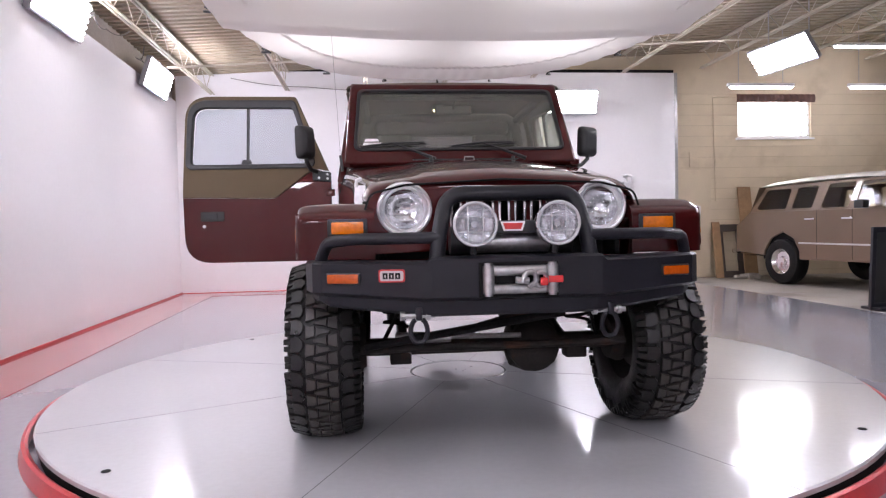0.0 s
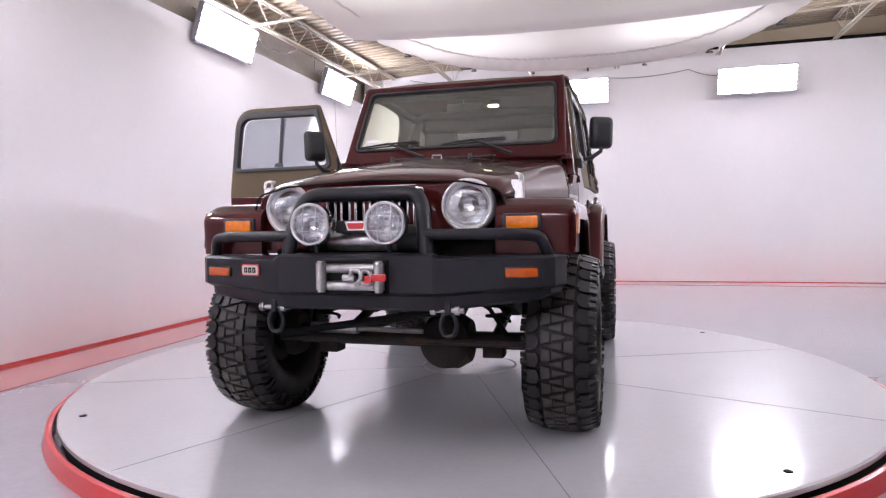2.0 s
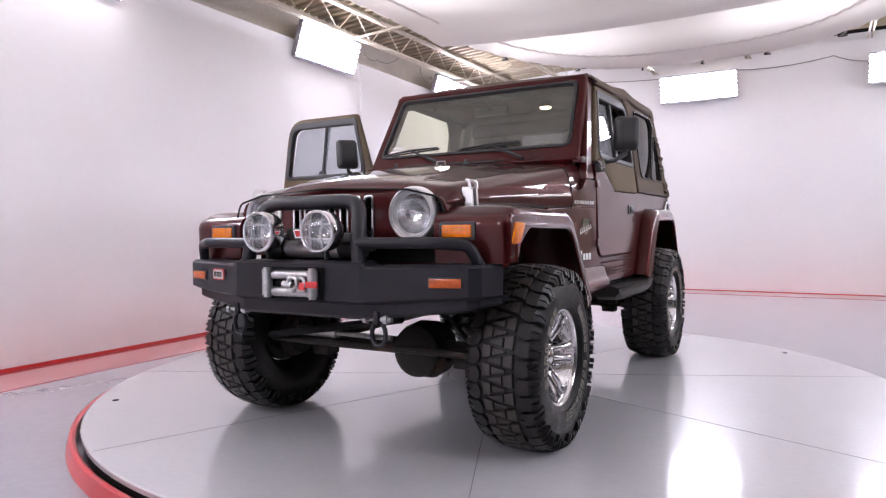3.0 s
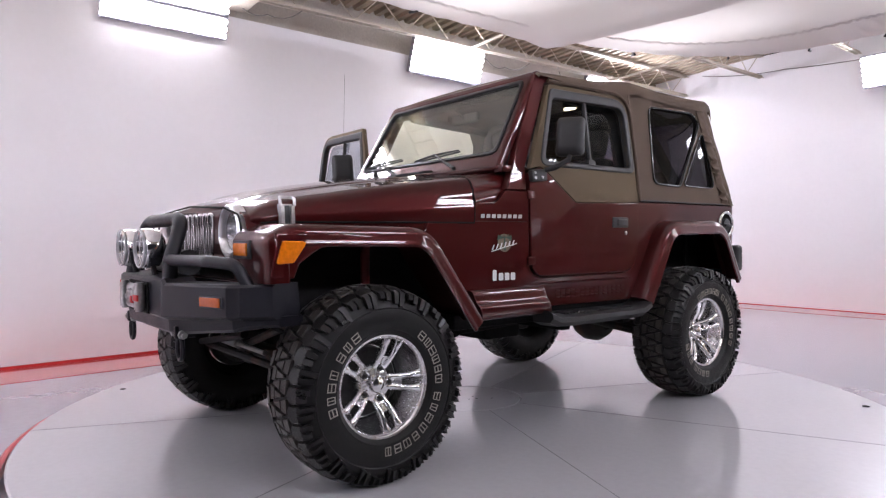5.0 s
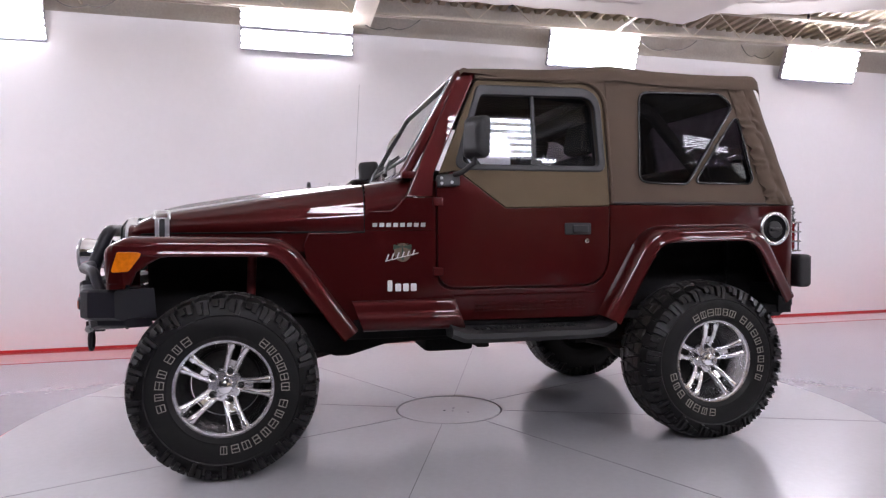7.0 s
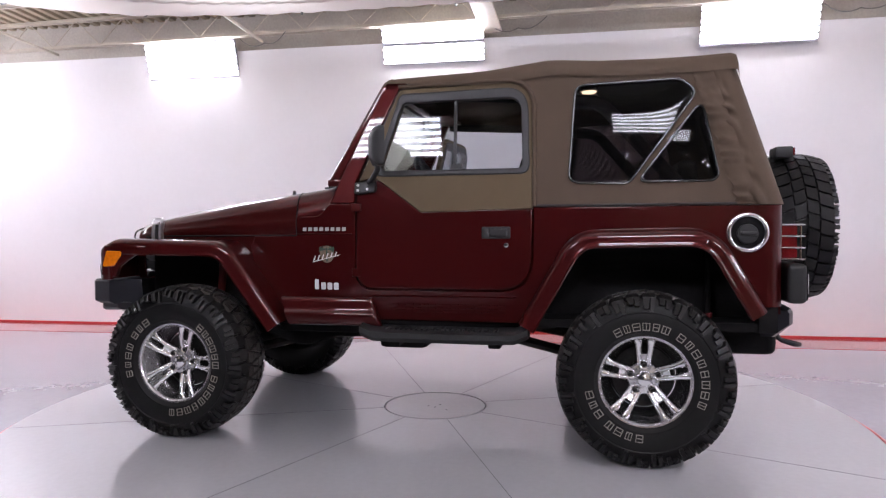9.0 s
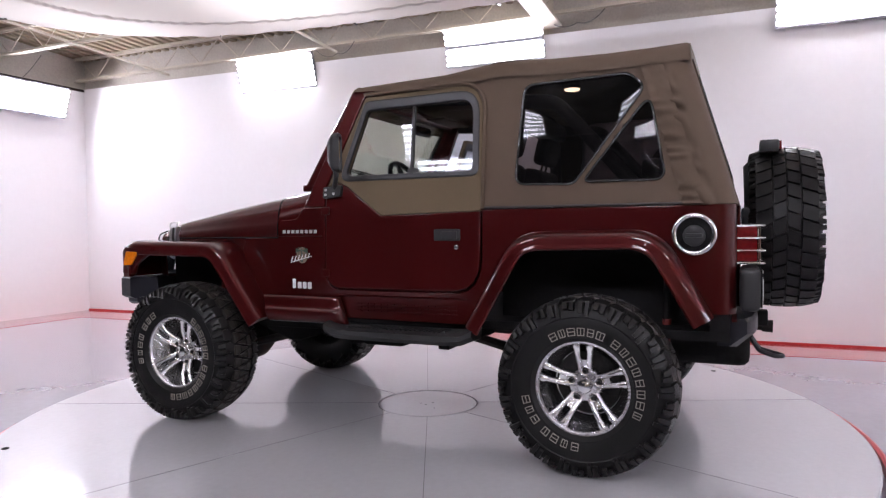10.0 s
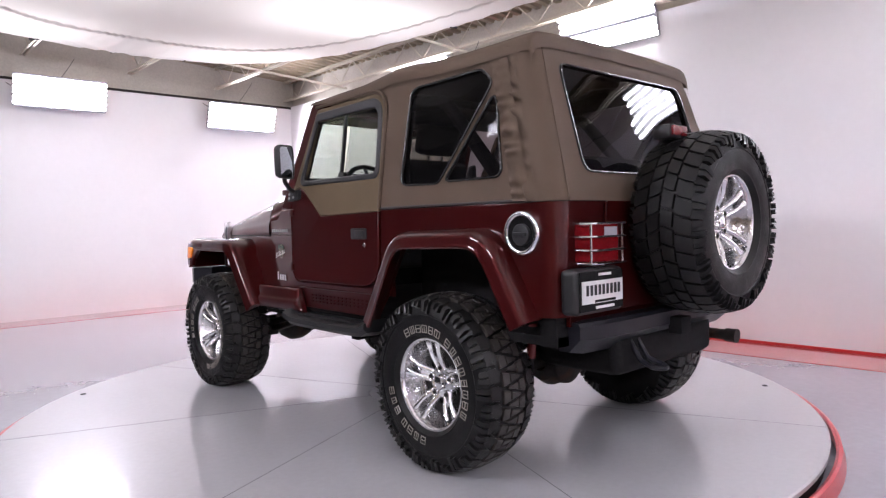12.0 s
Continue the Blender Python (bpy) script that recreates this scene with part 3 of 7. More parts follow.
# ---- turntable ----
tt = empty("turntable", (0, 0.03, FZ))
tagged(tt, "round grey turntable with a bright red skirt", "turntable")
R = 2.385
bm = bmesh.new()
rows = []
for j in range(128):
    a = 2 * math.pi * j / 128
    rows.append([(r * math.cos(a), r * math.sin(a), z) for r, z in ((0.312, 0.07), (0.312, 0.098), (0.316, 0.10), (1.2, 0.10), (R - 0.008, 0.10), (R, 0.094), (R, 0.075), (R - 0.05, 0.07))])
loft(bm, rows, loop=True)
part("deck", bm, TABLE, tt, "grey painted deck with fine seams", angle=10)
bm = bmesh.new()
loft(bm, [[(r * math.cos(a), r * math.sin(a), z) for r, z in ((0.0005, 0.099), (0.30, 0.099), (0.304, 0.096), (0.304, 0.07))] for a in [2 * math.pi * j / 64 for j in range(64)]], loop=True)
part("hub_plate", bm, TABLE, tt, "round centre cover plate", angle=10)
# the rim gap's shade, drawn as a dark ring
bm = bmesh.new()
loft(bm, [[(r * math.cos(a), r * math.sin(a), z) for r, z in ((R - 0.02, 0.0), (R - 0.02, 0.075))] for a in [2 * math.pi * j / 96 for j in range(96)]], loop=True)
part("gap_shade_ring", bm, DARK, tt, "dark ring that stands for the shade in the gap under the deck's rim")
bm = bmesh.new()
loft(bm, [[(r * math.cos(a), r * math.sin(a), z) for r, z in ((R + 0.03, 0.0), (R + 0.022, 0.066), (R + 0.035, 0.073), (R + 0.05, 0.068), (R + 0.065, 0.0))] for a in [2 * math.pi * j / 128 for j in range(128)]], loop=True)
part("skirt", bm, RED_TRIM, tt, "bright red painted skirt ring", angle=30)
SEAM = mat("dark_seam", (0.16, 0.155, 0.16), 0.6)
for deg in (24.6, 69.0, 113.5, 160.0, 205.5, 248.0, 292.6, 339.2):
    a = radians(deg)
    bm = bmesh.new()
    block(bm, 0.32, R - 0.01, -0.0018, 0.0018, 0.0985, 0.1008, m=Matrix.Rotation(a, 4, "Z"))
    part("seam", bm, SEAM, tt)
# bolts sit proud; their dark colour stands for shaded recesses
for k in range(4):
    a = radians(45 + 90 * k)
    bm = bmesh.new()
    tube(bm, [(2.27 * math.cos(a), 2.27 * math.sin(a), 0.0995), (2.27 * math.cos(a), 2.27 * math.sin(a), 0.103)], 0.018, 12)
    part("bolt", bm, DARK, tt, "deck bolt darkened for the shade of its recess")
# dark discs drawn for the shade inside small holes
for hx, hy in ((0.03, -0.035), (0.05, 0.01), (-0.01, 0.03), (0.10, 0.09)):
    bm = bmesh.new()
    tube(bm, [(hx, hy, 0.0975), (hx, hy, 0.0996)], 0.006, 10)
    part("hole_shade", bm, DARK, tt, "small dark disc that stands for a shaded hole in the cover plate")

# ---- the off-road car: front towards -y, its left side towards +x ----
jeep = empty("off_road_car", (0, 0, 0))
tagged(jeep, "lifted maroon two-door off-roader with khaki soft top on the turntable", "car")
HALF = 0.745           # half width of the tub
BELT = 1.18
AXF, AXR = -1.165, 1.191   # the axles' y
HUB = 0.389


def lean(z):
    """Half width of the cab above the belt line."""
    return HALF + 0.003 - max(0.0, z - BELT) * 0.135


# -- wheels --
TR = 0.403             # tyre radius
RIM = 0.207            # radius of the rim's lip


def tread_point(x, a, r, wide):
    return Vector((x * wide, r * math.cos(a), r * math.sin(a)))


def lug(b, ring, wide, top=0.0, shrink=0.93, base=0.030):
    """A block on the tread: its outline is (x, way round in metres)."""
    cx, cs = sum(x for x, _ in ring) / len(ring), sum(q for _, q in ring) / len(ring)

    def crown(x):
        return 0.017 * (abs(x) / 0.135) ** 2.4

    lo = [tread_point(x, q / TR, TR - base, wide) for x, q in ring]
    mid = [tread_point(cx + (x - cx) * 0.985, (cs + (q - cs) * 0.985) / TR, TR - 0.0030 - top - crown(x), wide) for x, q in ring]
    hi = [tread_point(cx + (x - cx) * shrink, (cs + (q - cs) * shrink) / TR, TR - top - crown(x), wide) for x, q in ring]
    loft(b, [lo, mid, hi], ring=True, caps=True)


def shoulder_lugs(b, n, wide):
    """Comb of long and short lugs that fold over the side."""
    pitch = 2 * math.pi / n
    for k in range(n):
        for edge in (-1, 1):
            a0 = (k + (0.30 if edge > 0 else 0.80)) * pitch
            w = 0.37 * pitch
            foot = 0.342 if k % 2 else 0.318
            for wa, wb, fo in ((-1.0, -0.16, foot), (0.12, 1.0, foot + 0.010)):
                def p(x, f, r):
                    return tread_point(edge * x, a0 + w * f, r, wide)
                lo = [p(0.128, wa, 0.376), p(0.128, wb, 0.376), p(0.146, wb, 0.363), p(0.150, wb, fo), p(0.150, wa, fo), p(0.146, wa, 0.363)]
                hi = [p(0.132, wa, TR - 0.018), p(0.132, wb, TR - 0.018), p(0.162, wb * 0.97, TR - 0.026), p(0.1690, wb * 0.92, fo + 0.005), p(0.1690, wa * 0.92, fo + 0.005), p(0.162, wa * 0.97, TR - 0.026)]
                loft(b, [lo, hi], ring=True, caps=True)


def carcass(wheel, wide, label):
    b = bmesh.new()
    prof = [(-0.12, RIM - 0.004), (-0.146, 0.235), (-0.158, 0.285), (-0.152, 0.33), (-0.138, 0.366), (-0.12, TR - 0.027), (-0.06, TR - 0.0165), (0.0, TR - 0.013),
            (0.06, TR - 0.0165), (0.12, TR - 0.027), (0.138, 0.366), (0.152, 0.336), (0.1575, 0.316), (0.1545, 0.311), (0.1575, 0.300), (0.158, 0.270), (0.155, 0.238), (0.1515, 0.232), (0.152, 0.226), (0.140, 0.214), (0.128, RIM - 0.004)]
    turn(b, [(x * wide, r) for x, r in prof], 72)
    part("tyre", b, RUBBER, wheel, label)


def road_tyre(wheel):
    """Mud-terrain tyre: two middle rows cut by zigzag grooves, rounded scoops beside them, lugs down the side."""
    wide = 0.93
    carcass(wheel, wide, "mud-terrain tyre sidewall")
    n = 34
    p = 2 * math.pi * TR / n
    b = bmesh.new()
    for k in range(n):
        for e in (-1, 1):
            sk = k * p + (0.0 if e > 0 else p * 0.5)
            for outer in (((0.071, 0.405), (0.029, 0.290)), ((0.023, 0.262), (0.016, 0.190), (-0.038, 0.060))):
                ring = [(x, q * p) for x, q in outer] + [(x, -q * p) for x, q in reversed(outer)]
                lug(b, [(e * x, sk + q) for x, q in ring], wide, 0.0012 * ((k * 5 + e) % 3), 0.91, 0.024)
    tagged(part("tread_block", b, TREAD, wheel, "dusty middle tread blocks cut by zigzag grooves"), kind="stuff")
    b = bmesh.new()
    for k in range(n):
        for e in (-1, 1):
            so = k * p + (0.30 if e > 0 else 0.80) * p
            h = p * 0.5 - 0.0058
            ring = [(0.139, -h), (0.139, h), (0.112, h + 0.004), (0.094, h - 0.002), (0.083, h - 0.014), (0.0795, h - 0.032), (0.083, -h + 0.014), (0.096, -h - 0.003), (0.115, -h + 0.001)]
            lug(b, [(e * x, so + q) for x, q in ring], wide, 0.0005, 0.93)
    shoulder_lugs(b, n, wide)
    tagged(part("shoulder_lug", b, LUG, wheel, "rounded black shoulder lugs"), kind="stuff")
    # raised outline lettering, as plain strokes
    for first_a, last_a, count in ((118.5, 70.5, 6), (54.0, -20.5, 8), (264.0, 231.5, 4), (216.0, 194.5, 3)):
        for i in range(count):
            a = radians(first_a + (last_a - first_a) * i / (count - 1))
            w = (0.0155, 0.0135, 0.0165)[i % 3]
            b = bmesh.new()
            outer = [(-w, 0.2350), (w, 0.2350), (w * 1.1, 0.2700), (-w * 1.1, 0.2700)]
            cut = 0.0034
            inner = [(-w + cut, 0.2350 + cut), (w - cut, 0.2350 + cut), (w * 1.1 - cut, 0.2700 - cut), (-w * 1.1 + cut, 0.2700 - cut)]
            quads = [(outer[q], outer[(q + 1) % 4], inner[(q + 1) % 4], inner[q]) for q in range(4)]
            quads.append([(-0.0017, 0.2385), (0.0017, 0.2385), (0.0017, 0.2665), (-0.0017, 0.2665)] if i % 2 else [(-w + cut, 0.2510), (w - cut, 0.2510), (w - cut, 0.2544), (-w + cut, 0.2544)])
            for quad in quads:
                lo = [Vector((0.1450, r * math.cos(a + t / r), r * math.sin(a + t / r))) for t, r in quad]
                loft(b, [lo, [v + Vector((0.0032, 0, 0)) for v in lo]], ring=True, caps=True)
            part("lettering", b, LETTER, wheel)


def spare_tyre(wheel):
    """Older tyre: rows of wide blocks that slant to a broken V, with narrow grooves."""
    wide = 0.955
    carcass(wheel, wide, "black spare tyre sidewall")
    n = 34
    p = 2 * math.pi * TR / n
    b = bmesh.new()
    for k in range(n):
        for e in (-1, 1):
            sk = k * p + (0.0 if e > 0 else p * 0.32)
            for x0, x1, shift in ((0.003, 0.060, 0.0), (0.064, 0.139, 0.48)):
                h = p * 0.5 - 0.0042
                ring = [(x0, -h), (x0 * 0.5 + x1 * 0.5, -h + 0.011), (x1, -h + 0.020), (x1 - 0.004, h + 0.016), (x0 * 0.5 + x1 * 0.5, h + 0.010), (x0, h - 0.002)]
                lug(b, [(e * x, sk + shift * p + q) for x, q in ring], wide, 0.0, 0.955, 0.022)
    shoulder_lugs(b, n, wide)
    tagged(part("tread_block", b, RUBBER, wheel, "black slanting tread blocks"), kind="stuff")


def build_rim():
    """A chromed rim with five twin spokes about its hub, outer face towards +x."""
    b = bmesh.new()
    turn(b, [(0.108, RIM + 0.002), (0.118, RIM + 0.004), (0.1235, RIM), (0.1225, RIM - 0.008), (0.116, RIM - 0.014), (0.106, RIM - 0.0165)], 64)
    wheel = part("wheel", b, ALLOY)
    b = bmesh.new()
    turn(b, [(0.106, RIM - 0.0165), (0.090, RIM - 0.021), (0.065, RIM - 0.030), (0.040, RIM - 0.041), (0.010, RIM - 0.051), (-0.02, RIM - 0.057)], 64)
    part("barrel", b, ALLOY, wheel, "polished outer barrel")
    b = bmesh.new()
    turn(b, [(-0.02, RIM - 0.057), (-0.05, RIM - 0.050), (-0.09, RIM - 0.020), (-0.108, RIM - 0.006), (-0.11, RIM + 0.004)], 48)
    part("inner_barrel", b, DARK, wheel, "dark inner barrel")
    for k in range(5):
        b = bmesh.new()
        rot = Matrix.Rotation(2 * math.pi * k / 5, 4, "X")
        for e in (-1, 1):
            rows = []
            for f in [i / 10 for i in range(11)]:
                r = 0.052 + (RIM - 0.072) * f
                x = 0.046 + 0.050 * math.sin(min(1.0, f * 1.15) * 1.5) + (0.006 if f > 0.85 else 0.0)
                c = e * (0.0180 + 0.0125 * f)
                w = 0.0158 + (0.0035 if f > 0.8 else 0.0) - 0.002 * math.sin(f * math.pi)
                rows.append([Vector((x - 0.030, c - w * 0.8, r)), Vector((x - 0.010, c - w, r)), Vector((x - 0.001, c - w * 0.78, r)), Vector((x + 0.005, c - w * 0.25, r)),
                             Vector((x + 0.005, c + w * 0.25, r)), Vector((x - 0.001, c + w * 0.78, r)), Vector((x - 0.010, c + w, r)), Vector((x - 0.030, c + w * 0.8, r))])
            loft(b, [[rot @ q for q in row] for row in rows], ring=True, caps=True)
        # web behind the slot, and the pad under the wheel nut
        rows = []
        for f in (0.0, 0.25, 0.5):
            r = 0.050 + (RIM - 0.072) * f
            x = 0.040 + 0.050 * math.sin(min(1.0, f * 1.15) * 1.5)
            rows.append([Vector((x - 0.02, -0.014, r)), Vector((x - 0.004, -0.012, r)), Vector((x - 0.004, 0.012, r)), Vector((x - 0.02, 0.014, r))])
        loft(b, [[rot @ q for q in row] for row in rows], ring=True, caps=True)
        part("spoke", b, ALLOY, wheel)
        b = bmesh.new()
        turn(b, [(0.035, 0.022), (0.058, 0.021), (0.063, 0.0175), (0.060, 0.0125), (0.045, 0.0115), (0.045, 0.0005)], 18, rot @ pose(0, 0, 0.0635))
        part("nut_pad", b, ALLOY, wheel)
        b = bmesh.new()
        tube(b, [rot @ Vector((0.045, 0, 0.0635)), rot @ Vector((0.064, 0, 0.0635)), rot @ Vector((0.067, 0, 0.0635))], [0.0095, 0.0095, 0.006], 6)
        part("lug_nut", b, CAST, wheel, "dark dull wheel nut")
    b = bmesh.new()
    turn(b, [(0.0, 0.078), (0.040, 0.076), (0.052, 0.068), (0.054, 0.045), (0.054, 0.0005)], 40)
    part("hub_face", b, ALLOY, wheel)
    b = bmesh.new()
    turn(b, [(0.05, 0.036), (0.070, 0.035), (0.078, 0.030), (0.080, 0.022), (0.083, 0.018), (0.084, 0.0005)], 10)
    part("centre_cap", b, CHROME, wheel)
    b = bmesh.new()
    tube(b, [Vector((0.098, 0.105, -0.150)), Vector((0.120, 0.100, -0.146))], 0.0045, 8)
    part("valve", b, PLASTIC, wheel, "black valve stem")
    b = bmesh.new()
    turn(b, [(-0.06, 0.0005), (-0.06, 0.143), (-0.052, 0.148), (-0.03, 0.148), (-0.022, 0.140), (-0.022, 0.0005)], 36)
    part("brake_disc", b, CAST, wheel, "grey cast brake disc")
    return wheel


wheel = build_rim()
spare = copy_thing(wheel, pose(-0.056, 2.012, 1.079, 0, 0, 90) @ pose(0, 0, 0, 16))
spare_tyre(spare)
spare.parent = jeep
spare["label"] = "chromed spare wheel with a black tyre"
road_tyre(wheel)
wheel.parent = jeep
wheel.matrix_basis = pose(0.757, AXR, HUB, 0)
for m, slip in ((pose(0.757, AXF, HUB, -91), 21), (pose(-0.757, AXF, HUB, 40, 0, 180), 10), (pose(-0.757, AXR, HUB, 100, 0, 180), 0)):
    w = copy_thing(wheel, m)
    w.parent = jeep
    for c in w.children:
        if c.name.startswith("lettering"):
            c.matrix_basis = pose(0, 0, 0, slip)

# -- tub --
arch = [(0.62, 0.62), (0.70, 0.72), (0.86, 0.98), (0.94, 1.03), (1.44, 1.04), (1.54, 0.96), (1.66, 0.72)]
door_hole = rounded([(-0.215, BELT + 0.004), (-0.215, 0.772), (0.68, 0.772), (0.685, BELT + 0.004)], [0, 0.10, 0.16, 0], 6)
side = [(-0.60, 0.62)] + arch + [(1.725, 0.72), (1.725, BELT), (0.69, BELT)] + list(reversed(door_hole))[0:] + [(-0.222, 1.209), (-0.356, 1.209), (-0.372, 1.198), (-0.388, 1.178), (-0.404, 1.160), (-0.424, 1.150), (-0.450, 1.147), (-0.549, 1.145), (-0.549, 1.047), (-0.80, 1.046), (-0.825, 0.99), (-0.81, 0.90)]


def side_at(u, v, w):
    taper = max(0.0, -0.25 - u) * 0.11
    return (HALF - 0.0125 - taper + w, u, v)


both("body_side", plate(side, [], 0.025, side_at, 0.005), PAINT, jeep)
for s in (-1, 1):
    b = plate([(-0.54, 1.0), (-0.20, 1.0), (-0.20, 1.21), (-0.34, 1.21), (-0.42, 1.14), (-0.54, 1.13)], [], 0.02, lambda u, v, w: (s * (0.690 + w), u, v), 0.004)
    part("cowl_side", b, PAINT, jeep)
    b = plate([(-0.26, 0.735), (0.73, 0.735), (0.73, 1.172), (0.645, 1.172), (0.645, 0.81), (-0.185, 0.81), (-0.185, 1.29), (-0.26, 1.29)], [], 0.02, lambda u, v, w: (s * (0.702 + w), u, v), 0.003)
    part("door_jamb", b, PAINT, jeep)
# rounded rear corners and rear panel
bm = bmesh.new()
loft(bm, [[(HALF + 0.0006, 1.69, z), (HALF + 0.0006, 1.722, z)] + [(HALF - 0.08 + 0.0806 * math.sin(a), 1.725 + 0.08 * math.cos(a), z) for a in [math.pi / 2 * (1 - i / 8) for i in range(9)]] for z in (0.72, BELT)])
both("rear_corner", bm, PAINT, jeep)
bm = plate([(-0.665, 0.68), (0.665, 0.68), (0.665, BELT), (-0.665, BELT)], [], 0.02, lambda u, v, w: (u, 1.795 + w, v))
part("rear_panel", bm, PAINT, jeep)
bm = plate(rounded([(-0.43, 0.72), (0.43, 0.72), (0.43, BELT + 0.003), (-0.43, BELT + 0.003)], 0.03), [], 0.014, lambda u, v, w: (u, 1.812 + w, v), 0.004)
part("tailgate", bm, PAINT, jeep, "maroon tailgate behind the spare wheel")
# floor pan, inner arches, engine bay
bm = bmesh.new()
block(bm, -0.71, 0.71, -0.6, 1.78, 0.60, 0.64)
part("floor_pan", bm, DARK, jeep, "dark floor pan")
for s in (-1, 1):
    bm = bmesh.new()
    block(bm, min(s * 0.48, s * 0.71), max(s * 0.48, s * 0.71), 0.70, 1.76, 1.045, 1.065)
    block(bm, min(s * 0.47, s * 0.49), max(s * 0.47, s * 0.49), 0.70, 1.76, 0.62, 1.05)
    part("wheel_well", bm, DARK, jeep, "dark rear wheel well")
    bm = bmesh.new()
    block(bm, min(s * 0.50, s * 0.52), max(s * 0.50, s * 0.52), -1.52, -0.60, 0.66, 1.05)
    part("inner_fender", bm, DARK, jeep, "dark inner fender")
bm = bmesh.new()
block(bm, -0.48, 0.48, -1.45, -0.64, 0.78, 1.02, 0.03)
part("engine", bm, DARK, jeep, "dark engine bay mass")
bm = bmesh.new()
block(bm, -0.66, 0.66, -0.62, -0.58, 0.62, 1.17)
part("firewall", bm, DARK, jeep)
bm = bmesh.new()
block(bm, -0.72, 0.72, 1.70, 1.78, 0.60, 0.75)
part("rear_crossmember", bm, DARK, jeep)
# body crease above the rocker
bm = bmesh.new()
swept(bm, [(-0.13, 0.743), (0.60, 0.743)], [(HALF, -0.004), (HALF + 0.004, 0.0), (HALF, 0.004)])
both("rocker_crease", bm, PAINT, jeep)
# embossed vents on the rocker
for row in range(3):
    for i in range(15):
        bm = bmesh.new()
        y = -0.02 + 0.0385 * i
        block(bm, HALF - 0.002, HALF + 0.0022, y, y + 0.030, 0.662 + 0.018 * row, 0.670 + 0.018 * row, 0.0008)
        part("rocker_vent", bm, PAINT, jeep)
# crease that carries the hood's lower edge on to the door
bm = bmesh.new()
loft(bm, [[(x - 0.001, y, 1.052), (x + 0.003, y, 1.056), (x - 0.001, y, 1.058)] for y, x in ((-0.543, HALF - 0.0322), (-0.40, HALF - 0.0165), (-0.25, HALF), (-0.232, HALF))], ring=True, caps=True)
both("cowl_crease", bm, PAINT, jeep)

# -- hood, cowl, grille --
def hood_row(y, xs, bot, top, mid, bulge=0.010):
    h = top - bot
    right = [(xs, bot), (xs + 0.005, bot + h * 0.12), (xs + 0.006, bot + h * 0.26), (xs + 0.002, bot + h * 0.385), (xs - 0.003, bot + h * 0.41), (xs - 0.007, bot + h * 0.56), (xs - 0.014, bot + h * 0.70), (xs - 0.027, bot + h * 0.84), (xs - 0.046, bot + h * 0.945),
             (xs - 0.076, top + (mid - top) * 0.08), (0.37, top + (mid - top) * 0.50), (0.345, top + (mid - top) * 0.55 + bulge * 0.2), (0.315, top + (mid - top) * 0.62 + bulge), (0.16, mid - 0.006 + bulge), (0.0, mid + bulge)]
    pts = right + [(-x, z) for x, z in reversed(right[:-1])]
    return [(x, y, z) for x, z in pts]


bm = bmesh.new()
rows = [hood_row(-0.547, 0.713, 1.050, 1.268, 1.305), hood_row(-0.605, 0.704, 1.050, 1.262, 1.300), hood_row(-0.80, 0.673, 1.050, 1.236, 1.282), hood_row(-1.0, 0.644, 1.050, 1.208, 1.258), hood_row(-1.2, 0.614, 1.049, 1.176, 1.228),
        hood_row(-1.38, 0.586, 1.048, 1.150, 1.196), hood_row(-1.48, 0.572, 1.047, 1.132, 1.172, 0.006), hood_row(-1.54, 0.562, 1.044, 1.112, 1.152, 0.002), hood_row(-1.575, 0.550, 1.042, 1.085, 1.130, 0.0), hood_row(-1.586, 0.54, 1.04, 1.06, 1.105, 0.0)]
loft(bm, rows)
hood = part("hood", bm, PAINT, jeep, "glossy maroon hood with raised centre", angle=50)
# dark beads that stand for the shade in the hood's shut lines
bm = bmesh.new()
tube(bm, [(x, y - 0.001, z + 0.0005) for x, y, z in rows[0]], 0.0028, 5)
part("shut_line_shade", bm, DARK, hood)
for s in (-1, 1):
    bm = bmesh.new()
    tube(bm, [(s * (abs(row[0][0]) + 0.0005), row[0][1], row[0][2] - 0.002) for row in rows[:8]], 0.0045, 5)
    part("shut_line_shade", bm, DARK, hood)
bm = bmesh.new()
loft(bm, [[(x - 0.004, y, z0), (x - 0.004, y, z1)] for y, x, z0, z1 in ((-1.56, 0.560, 0.96, 1.044), (-1.40, 0.586, 0.96, 1.046), (-1.0, 0.645, 0.96, 1.047), (-0.598, 0.700, 0.96, 1.047))])
both("fender_apron", bm, PAINT, jeep)
# cowl between the hood and the windshield: it carries on the hood's shoulder, scooped in behind the side panel
bm = bmesh.new()
loft(bm, [hood_row(-0.541, 0.7095, 1.105, 1.269, 1.306), hood_row(-0.50, 0.7075, 1.112, 1.275, 1.310), hood_row(-0.45, 0.705, 1.126, 1.283, 1.316, 0.008), hood_row(-0.40, 0.701, 1.134, 1.292, 1.322, 0.005), hood_row(-0.36, 0.698, 1.150, 1.302, 1.326, 0.003), hood_row(-0.31, 0.692, 1.170, 1.308, 1.328, 0.0)])
part("cowl_top", bm, PAINT, jeep, angle=50)
bm = plate(rounded([(-0.30, -0.56), (0.30, -0.56), (0.30, -0.47), (-0.30, -0.47)], 0.02), [], 0.008, lambda u, v, w: (u, v, 1.325 + w + (v + 0.5) * 0.1))
part("cowl_vent", bm, PLASTIC, jeep, "black cowl air vent")
